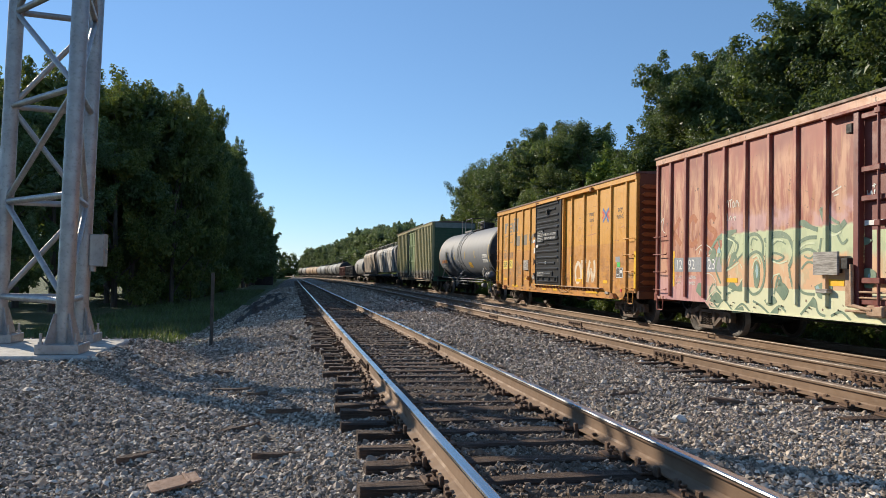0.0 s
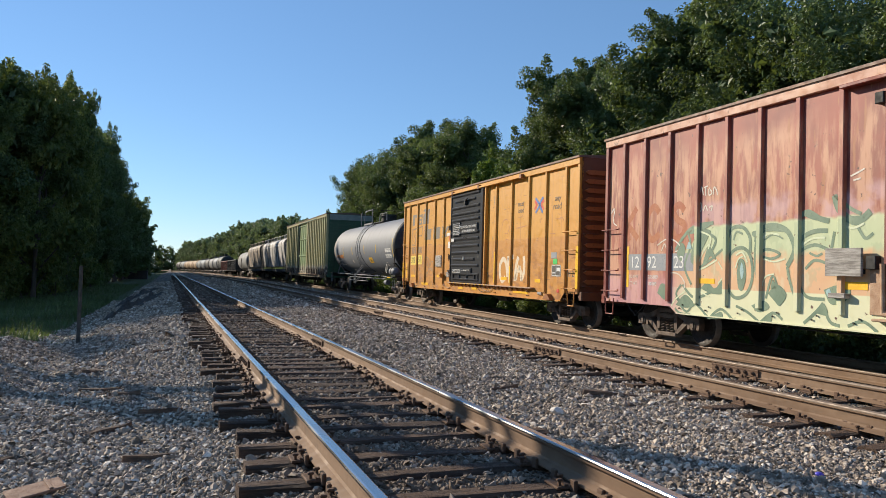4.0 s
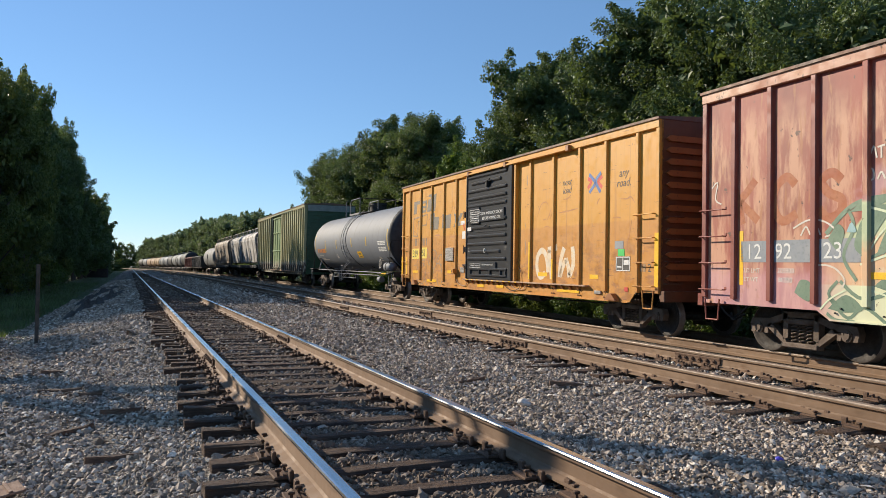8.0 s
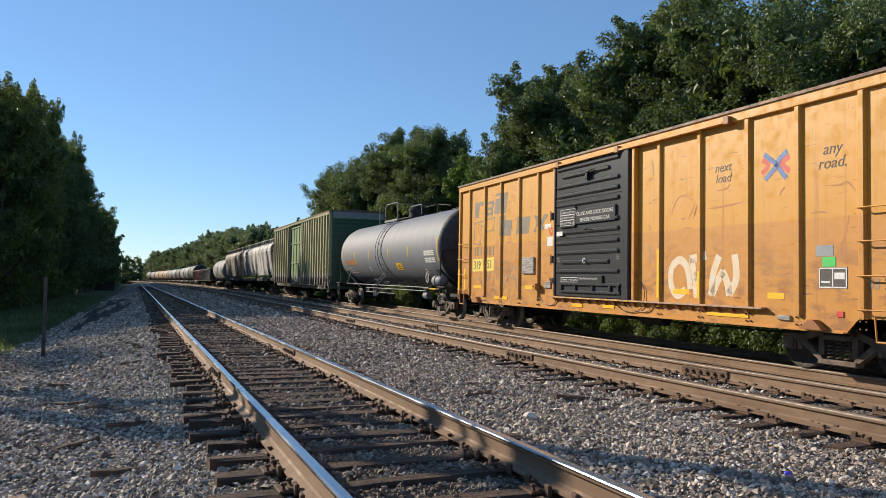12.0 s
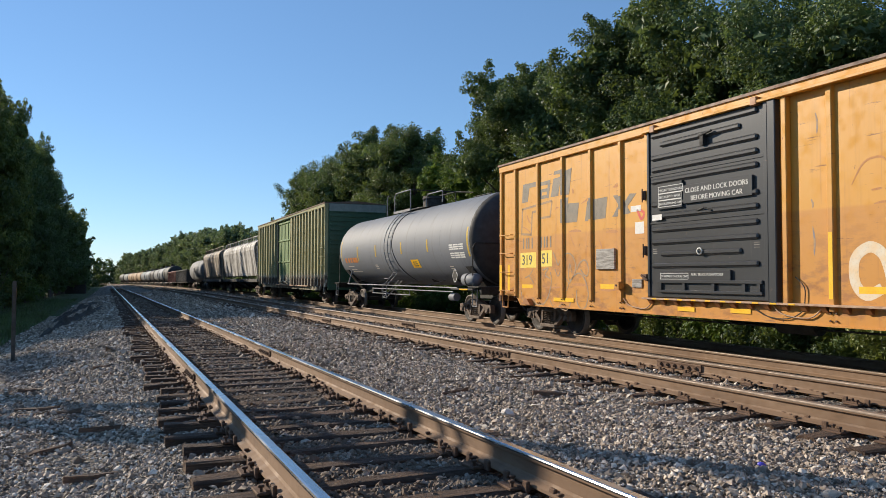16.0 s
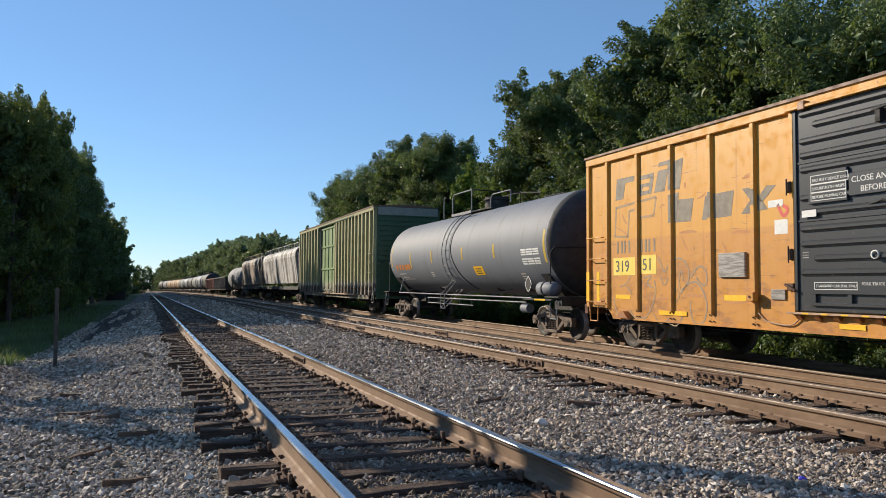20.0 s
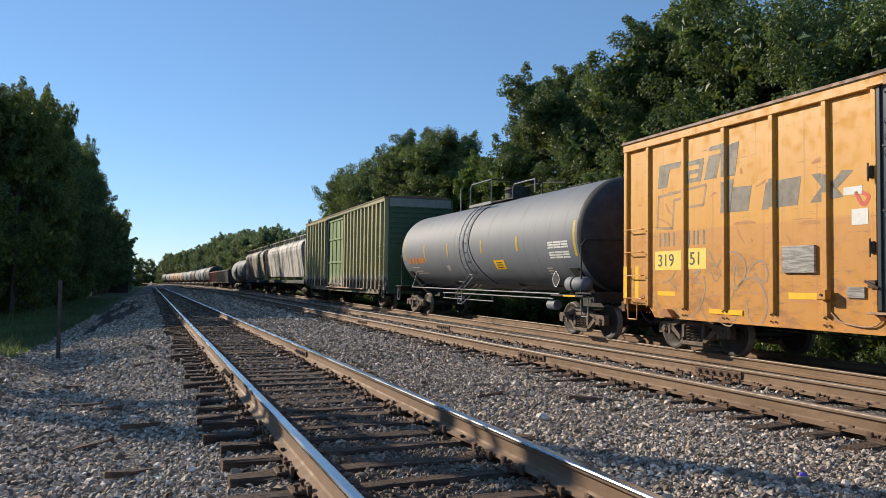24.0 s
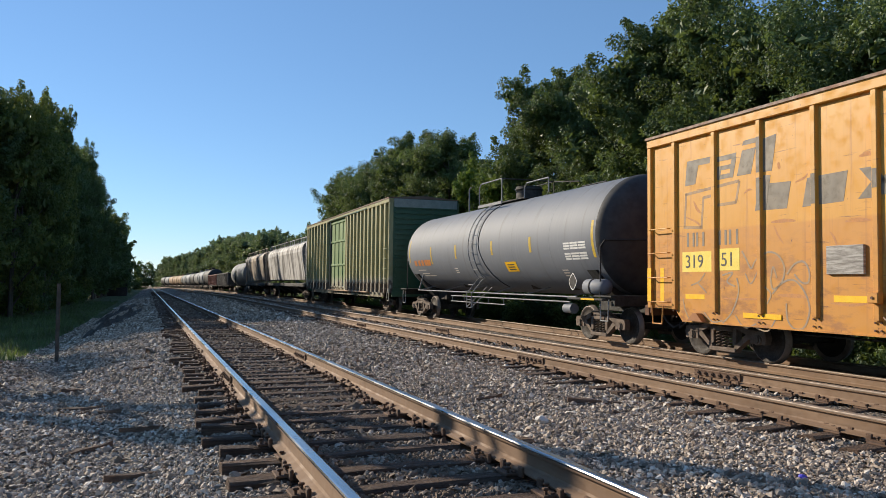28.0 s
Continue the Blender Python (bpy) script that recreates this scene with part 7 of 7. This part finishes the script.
def far_wood():
    """The wood that closes the line far away, too distant to tell its trees apart."""
    rng = np.random.default_rng(61)
    centres, radii = [], []
    for k in range(90):
        x, y, h = -75 + 1.7 * k + rng.uniform(-1, 1), 436 + rng.uniform(0, 26), rng.uniform(9.5, 15.5)
        for f in (0.06, 0.2, 0.36, 0.52, 0.68, 0.84, 0.96):
            centres.append((x + rng.normal(0, 1.1), y + rng.normal(0, 1.1), -1.2 + h * f))
            radii.append(2.6 * (1.15 - 0.5 * f))
    ob = new("far_wood", leaves(centres, radii, 60000, 0.62, rng, LEAF, "far_wood"))
    return tagged(ob, "distant green wood closing off the railway line", "wood", kind="stuff")


far_wood()


# ---- grass ----
def grass():
    rng = np.random.default_rng(9)
    zones = ((-9.5, -3.4, 19.0, 60.0, 45), (-8.0, -3.6, 60.0, 110.0, 16), (14.6, 19.5, 6.0, 60.0, 30))
    s = np.concatenate([np.stack([rng.uniform(a, b, int((b - a) * (d - c) * k)), rng.uniform(c, d, int((b - a) * (d - c) * k))], 1) for a, b, c, d, k in zones])
    z = np.array([ground_z(x, y) for x, y in s])
    n = len(s)
    turn, h = rng.uniform(0, 6.28, n), rng.uniform(0.10, 0.34, n)
    w = np.stack([np.cos(turn), np.sin(turn), np.zeros(n)], 1) * rng.uniform(0.012, 0.03, (n, 1))
    root = np.stack([s[:, 0], s[:, 1], z - 0.02], 1)
    tip = root + np.stack([rng.normal(0, 0.09, n), rng.normal(0, 0.09, n), h], 1)
    verts = np.stack([root - w, root + w, tip], 1).reshape(-1, 3)
    ob = new("grass", quick_mesh("grass", verts, np.arange(3 * n).reshape(-1, 3), LEAF))
    return tagged(ob, "rough yellow-green grass beside the ballast", "grass", kind="stuff")


grass()


# ---- loose ballast ----
def stone_look():
    m = Nodes("crushed_stone", 0.85)
    pick = m.island()
    c = m.mix(m.ramp(pick, 0.0, 1.0), (0.115, 0.090, 0.066), (0.60, 0.485, 0.375))
    c = m.mix(m.ramp(pick, 0.82, 0.95), c, (0.74, 0.66, 0.56))
    c = m.mix(m.math("MULTIPLY", m.ramp(m.noise(40.0, 2), 0.5, 0.6), 0.35), c, (0.22, 0.15, 0.11))
    c = m.mix(m.ramp(m.noise(0.35, 4), 0.42, 0.7, 0.0, 0.3), c, (0.20, 0.15, 0.112))
    inner = m.math("ABSOLUTE", m.math("SUBTRACT", m.axis(0), 1.8), 0.0)
    rust = m.math("MULTIPLY", m.ramp(inner, 1.25, 0.75), m.ramp(m.noise(3.0, 4), 0.3, 0.6, 0.35, 0.85))
    c = m.mix(rust, c, (0.115, 0.075, 0.048))
    m.colour(c).bump(m.noise(120.0, 3), 0.3, 0.004)
    return m.mat


def scatter_stones():
    rng = np.random.default_rng(3)
    spots = []
    for (x0, x1, y0, y1, per, r) in ((-3.0, 6.0, -2.0, 2.6, 160, 0.028), (-2.6, 6.4, 2.6, 7.0, 2300, 0.0115), (-4.4, 9.2, 7.0, 12.0, 1400, 0.0128), (-6.2, 10.0, 12.0, 19.0, 560, 0.0175), (-3.6, 10.2, 19.0, 30.0, 340, 0.0185), (-3.4, 10.4, 30.0, 55.0, 110, 0.026), (-2.8, 10.6, 55.0, 100.0, 22, 0.045)):
        n = int((x1 - x0) * (y1 - y0) * per)
        p = np.stack([rng.uniform(x0, x1, n), rng.uniform(y0, y1, n), r * rng.lognormal(0, 0.36, n)], 1)
        spots.append(p[(p[:, 0] > -0.36 * p[:, 1] - 0.9) | (p[:, 1] < 2.6)])
    s = np.concatenate(spots)
    keep = np.ones(len(s), bool)
    for name, track in (("near_track", NEAR), ("middle_track", MID)):
        rows = np.array(TIE_ROWS[name])
        cx = track[0] + track[1] * s[:, 1]
        away = np.abs(s[:, 0] - cx)
        gap = np.min(np.abs(s[:, 1][:, None] - rows[None, :]), axis=1)
        on_tie = (away < 1.32) & (gap < 0.135)
        keep &= ~(on_tie & (rng.random(len(s)) < (0.86 if name == "near_track" else 0.75)))
        keep &= ~(np.abs(away - GAUGE) < 0.11)
    keep &= ~((s[:, 0] > -5.75) & (s[:, 0] < -3.15) & (s[:, 1] > 12.65) & (s[:, 1] < 16.0))
    s = s[keep]
    z = np.array([ground_z(x, y) for x, y, _ in s])
    n = len(s)
    knob = np.array([(1, 0.15, 0), (-0.2, 1, 0.1), (-1, -0.1, 0), (0.1, -1, -0.1), (0.25, 0.2, 1), (-0.3, 0.3, 0.85), (0, -0.45, 0.9)], float)
    # cut stones: seven uneven corners, wider than thick, lying at a slant
    v = knob[None] * rng.uniform(0.7, 1.25, (n, 7, 3)) + rng.normal(0, 0.12, (n, 7, 3))
    v *= np.array([1.45, 1.1, 0.95]) * rng.uniform(0.7, 1.3, (n, 1, 3))
    turn, tip = rng.uniform(0, 6.28, n), rng.normal(0, 0.5, n)
    q = np.stack([np.cos(tip / 2) * np.cos(turn / 2), np.sin(tip / 2) * np.cos(turn), np.sin(tip / 2) * np.sin(turn), np.cos(tip / 2) * np.sin(turn / 2)], 1)
    q /= np.linalg.norm(q, axis=1)[:, None]
    a, b, c, d = q.T
    rot = np.stack([np.stack([1 - 2 * (c * c + d * d), 2 * (b * c - a * d), 2 * (b * d + a * c)], 1), np.stack([2 * (b * c + a * d), 1 - 2 * (b * b + d * d), 2 * (c * d - a * b)], 1),
                    np.stack([2 * (b * d - a * c), 2 * (c * d + a * b), 1 - 2 * (b * b + c * c)], 1)], 1)
    v = np.einsum("nij,nkj->nki", rot, v) * s[:, 2][:, None, None]
    v += np.stack([s[:, 0], s[:, 1], z + s[:, 2] * rng.uniform(-0.1, 0.8, n)], 1)[:, None, :]
    tri = np.array([(4, 5, 6), (0, 1, 4), (1, 5, 4), (1, 2, 5), (2, 6, 5), (2, 3, 6), (3, 0, 6), (0, 4, 6)])
    tris = (np.arange(n)[:, None, None] * 7 + tri[None]).reshape(-1, 3)
    ob = new("ballast_stones", quick_mesh("ballast_stones", v.reshape(-1, 3), tris, stone_look()))
    return tagged(ob, "loose grey crushed stone ballast", "ballast", kind="stuff")


scatter_stones()


# ---- litter on the ballast ----
STICK = plain("broken_tie_wood", (0.085, 0.052, 0.035), (0.17, 0.108, 0.072), 8, 0.9, 0, 0.5, stretch=(1, 6, 6))
PALE_STONE = plain("pale_lump", (0.55, 0.51, 0.46), (0.66, 0.62, 0.57), 9, 0.8, 0, 0.5)


def splinter(x, y, length, turn, w=0.06, seed=0):
    rng = random.Random(seed)
    g, n = Geo(), 5
    v = []
    for k in range(n + 1):
        f = k / n
        q = w * (1 - 0.75 * abs(2 * f - 0.9) ** 2) * rng.uniform(0.7, 1.2)
        v += [(length * (f - 0.5), -q / 2, -0.02), (length * (f - 0.5), -q / 2.5, 0.025 * rng.uniform(0.6, 1.3)), (length * (f - 0.5), q / 2.5, 0.03 * rng.uniform(0.6, 1.3)), (length * (f - 0.5), q / 2, -0.02)]
    g.add(v, [(4 * k + i, 4 * k + (i + 1) % 4, 4 * k + 4 + (i + 1) % 4, 4 * k + 4 + i) for k in range(n) for i in range(4)] + [(0, 1, 2, 3), (4 * n, 4 * n + 1, 4 * n + 2, 4 * n + 3)])
    ob = part("wood_splinter", g, STICK, at=pose(x, y, ground_z(x, y) + 0.02, rng.uniform(-4, 4), rng.uniform(-6, 6), turn))
    return tagged(ob, "splintered brown piece of old railway tie", "wood scrap", "wood scraps")


for k, (x, y, l, a) in enumerate(((-0.05, 6.4, 0.5, 20), (-0.6, 9.8, 0.75, -25), (-0.75, 10.3, 0.5, -10), (0.1, 8.3, 0.7, 15), (-0.5, 7.6, 0.55, 35), (4.9, 7.6, 0.7, -12), (3.9, 8.4, 0.45, 20), (5.4, 9.3, 0.8, -5), (-0.9, 12.5, 0.6, 30),
                                    (-1.2, 6.6, 0.5, 60), (0.0, 14.5, 0.5, 30))):
    splinter(x, y, l, a, 0.05 + 0.015 * (k % 3), k)


DIRT = plain("dark_dug_up_dirt", (0.035, 0.029, 0.024), (0.075, 0.060, 0.048), 6.0, 0.95, 0, 0.9, 0.05)


def dirt_ridge(a, b, w, h, seed):
    """A low ragged ridge on the ground from a to b."""
    rows, across, v = 40, 9, []
    for k in range(rows + 1):
        f = k / rows
        x, y = a[0] + (b[0] - a[0]) * f, a[1] + (b[1] - a[1]) * f
        tall = math.sin(math.pi * f) ** 0.4 * (0.55 + 0.9 * noise.noise(Vector((f * 9, seed, 0.0))))
        for i in range(across):
            u = 2 * i / (across - 1) - 1
            q = x + u * w * (0.8 + 0.5 * noise.noise(Vector((f * 12, seed + 3.0, u))))
            v.append((q, y, ground_z(q, y) - 0.03 + h * max(0.0, tall) * (1 - u * u) * (1 + 0.7 * noise.noise(Vector((q * 5, y * 3, seed))))))
    faces = [(k * across + i, k * across + i + 1, (k + 1) * across + i + 1, (k + 1) * across + i) for k in range(rows) for i in range(across - 1)]
    return tagged(part("dirt_ridge", Geo().add(v, faces), DIRT), "low ragged ridge of dark dug-up dirt on the ballast", "dirt ridge", "dirt ridges")


dirt_ridge((-2.1, 30.0), (-0.6, 45.0), 0.30, 0.42, 1.0)
dirt_ridge((-1.3, 36.0), (-0.35, 52.0), 0.28, 0.36, 5.0)
dirt_ridge((-2.6, 42.0), (-0.9, 64.0), 0.35, 0.42, 9.0)


LOST_IRON = plain("flaking_loose_iron", (0.20, 0.105, 0.065), (0.30, 0.175, 0.115), 12, 0.8, 0, 0.4)


def lost_plate(x, y, turn):
    t = thing("tie_plate_scrap", "rusty tie plate lying loose on the stones", "tie plate", at=pose(x, y, ground_z(x, y) + 0.045, 6, -8, turn))
    part("plate", Geo().box(-0.17, 0.17, -0.095, 0.095, 0, 0.018, 0.004), LOST_IRON, t)
    part("shoulder", Geo().box(0.07, 0.095, -0.09, 0.09, 0.018, 0.03, 0.003), LOST_IRON, t)
    return t


lost_plate(-0.78, 5.65, 20)


def lump(x, y, r, material, label, name="stone_lump", flat=0.6):
    rng = np.random.default_rng(int(x * 100))
    bm = bmesh.new()
    bmesh.ops.create_icosphere(bm, subdivisions=2, radius=r)
    for v in bm.verts:
        v.co *= 0.8 + 0.35 * noise.noise(v.co * 14.0)
        v.co.z *= flat
    me = bpy.data.meshes.new(name)
    bm.to_mesh(me)
    bm.free()
    me.materials.append(material)
    ob = part(name, me, None, at=pose(x, y, ground_z(x, y) + r * 0.55))
    return tagged(ob, label, "stone")


lump(3.72, 6.75, 0.085, PALE_STONE, "pale lump of stone on the ballast")
lump(4.75, 7.0, 0.05, STICK, "rusty brown lump on the ballast")
lump(4.45, 4.2, 0.04, plain("blue_plastic", (0.06, 0.05, 0.45), (0.08, 0.07, 0.5), 5, 0.4, 0, 0.05), "small blue plastic scrap on the stones", "plastic_scrap")


# ---- a dark hut far down the line ----
def hut():
    t = thing("trackside_hut", "dark trackside hut in the shade of the wood", "hut", at=pose(-7.2, 172, ground_z(-7.2, 172)))
    dark = plain("dark_stained_boards", (0.035, 0.03, 0.028), (0.06, 0.05, 0.045), 2, 0.9, 0, 0.2)
    part("wall", Geo().box(-3.0, 3.0, -2.2, 2.2, -0.3, 3.3, 0.03), dark, t)
    part("roof", Geo().prism([(-3.3, 3.3), (3.3, 3.3), (0, 3.9)], 1, -2.5, 2.5), dark, t)
    part("door", Geo().box(-0.5, 0.5, -2.25, -2.2, 0.0, 2.05, 0.01), BLACK_IRON, t)


hut()


# ---- the steel tower and the post ----
def tower():
    t = thing("signal_tower", "galvanised steel lattice tower on concrete footings", "steel tower")
    legs = [(-3.63, 13.25), (-3.93, 15.4), (-5.27, 15.2)]
    lean = 0.014
    zb, levels = -0.05, [0.63, 2.38, 4.16, 5.94, 7.72]
    for x, y in legs:
        leg = part("leg", Geo().rod((x, y, zb), (x + lean * (8.6 - zb), y, 8.6), 0.135, 20), GALV, t, "thick round steel leg")
        g = Geo()
        for k in range(4):
            a = math.pi / 4 + k * math.pi / 2
            dx, dy = math.cos(a), math.sin(a)
            p, q = Vector((x, y, 0)) + Vector((dx, dy, 0)) * 0.12, Vector((x, y, 0)) + Vector((dx, dy, 0)) * 0.31
            n = Vector((-dy, dx, 0)) * 0.01
            z0, z1 = zb, zb + 0.48
            g.add([p + n + Vector((0, 0, z0)), q + n + Vector((0, 0, z0)), q.lerp(p, 0.75) + n + Vector((0, 0, z1)), p + n + Vector((0, 0, z1)),
                   p - n + Vector((0, 0, z0)), q - n + Vector((0, 0, z0)), q.lerp(p, 0.75) - n + Vector((0, 0, z1)), p - n + Vector((0, 0, z1))],
                  [(0, 1, 2, 3), (4, 5, 6, 7), (0, 1, 5, 4), (1, 2, 6, 5), (2, 3, 7, 6)])
        g.box(x - 0.33, x + 0.33, y - 0.33, y + 0.33, zb - 0.16, zb, 0.01)
        part("base_plate", g, GALV, leg, "gusseted steel base plate")
        for sx in (-1, 1):
            for sy in (-1, 1):
                b = Geo().rod((x + sx * 0.26, y + sy * 0.26, zb), (x + sx * 0.26, y + sy * 0.26, zb + 0.17), 0.022, 8)
                b.rod((x + sx * 0.26, y + sy * 0.26, zb), (x + sx * 0.26, y + sy * 0.26, zb + 0.045), 0.045, 6)
                part("anchor_bolt", b, GALV, leg)
    for i in range(3):
        (xa, ya), (xb, yb) = legs[i], legs[(i + 1) % 3]
        for z in levels:
            part("strut", Geo().rod((xa + lean * z, ya, z), (xb + lean * z, yb, z), 0.058, 12), GALV, t)
        for k, (z0, z1) in enumerate(zip(levels, levels[1:])):
            if (k + (0, 1, 1)[i]) % 2:
                xa2, ya2, xb2, yb2 = xb, yb, xa, ya
            else:
                xa2, ya2, xb2, yb2 = xa, ya, xb, yb
            part("brace", Geo().rod((xa2 + lean * z0, ya2, z0), (xb2 + lean * z1, yb2, z1), 0.05, 12), GALV, t)
    box = part("junction_box", Geo().box(-3.79, -3.55, 15.3, 15.6, 1.22, 1.83, 0.012), GALV, t, "grey steel junction box")
    part("hinge", Geo().box(-3.55, -3.50, 15.42, 15.48, 1.47, 1.57, 0.005).box(-3.56, -3.535, 15.28, 15.62, 1.22, 1.84), GALV, box)
    part("conduit", Geo().rod((-3.74, 15.4, 1.22), (-3.74, 15.4, 1.12), 0.06, 10), GALV, box)
    slab = Geo().box(-5.85, -3.1, 12.7, 15.95, -0.75, -0.21, 0.03)
    tagged(part("footing", slab, CONCRETE, t), "low concrete footing slab")
    return t


tower()
post = thing("marker_post", "thin dark wooden post at the ballast edge", "post")
part("stake", Geo().box(-2.02, -1.94, 19.9, 19.98, ground_z(-1.98, 19.9) - 0.2, 1.15, 0.008), plain("dark_post_wood", (0.06, 0.05, 0.04), (0.1, 0.085, 0.07), 6, 0.9, 0, 0.4), post)


# ---- what moves ----
def rolled(t):
    return float(np.interp(t, [a for a, _ in ROLLED], [b for _, b in ROLLED]))


def motions():
    for car, y in TRAIN:
        walk(car, [(t, track_pose(FAR, y - s)) for t, s in ROLLED])
    steps = [k * 0.25 for k in range(113)]
    for w, dy in WHEELSETS:
        walk(w, [(t, pose(0, dy, WHEEL_R, math.degrees(rolled(t) / WHEEL_R))) for t in steps])


motions()
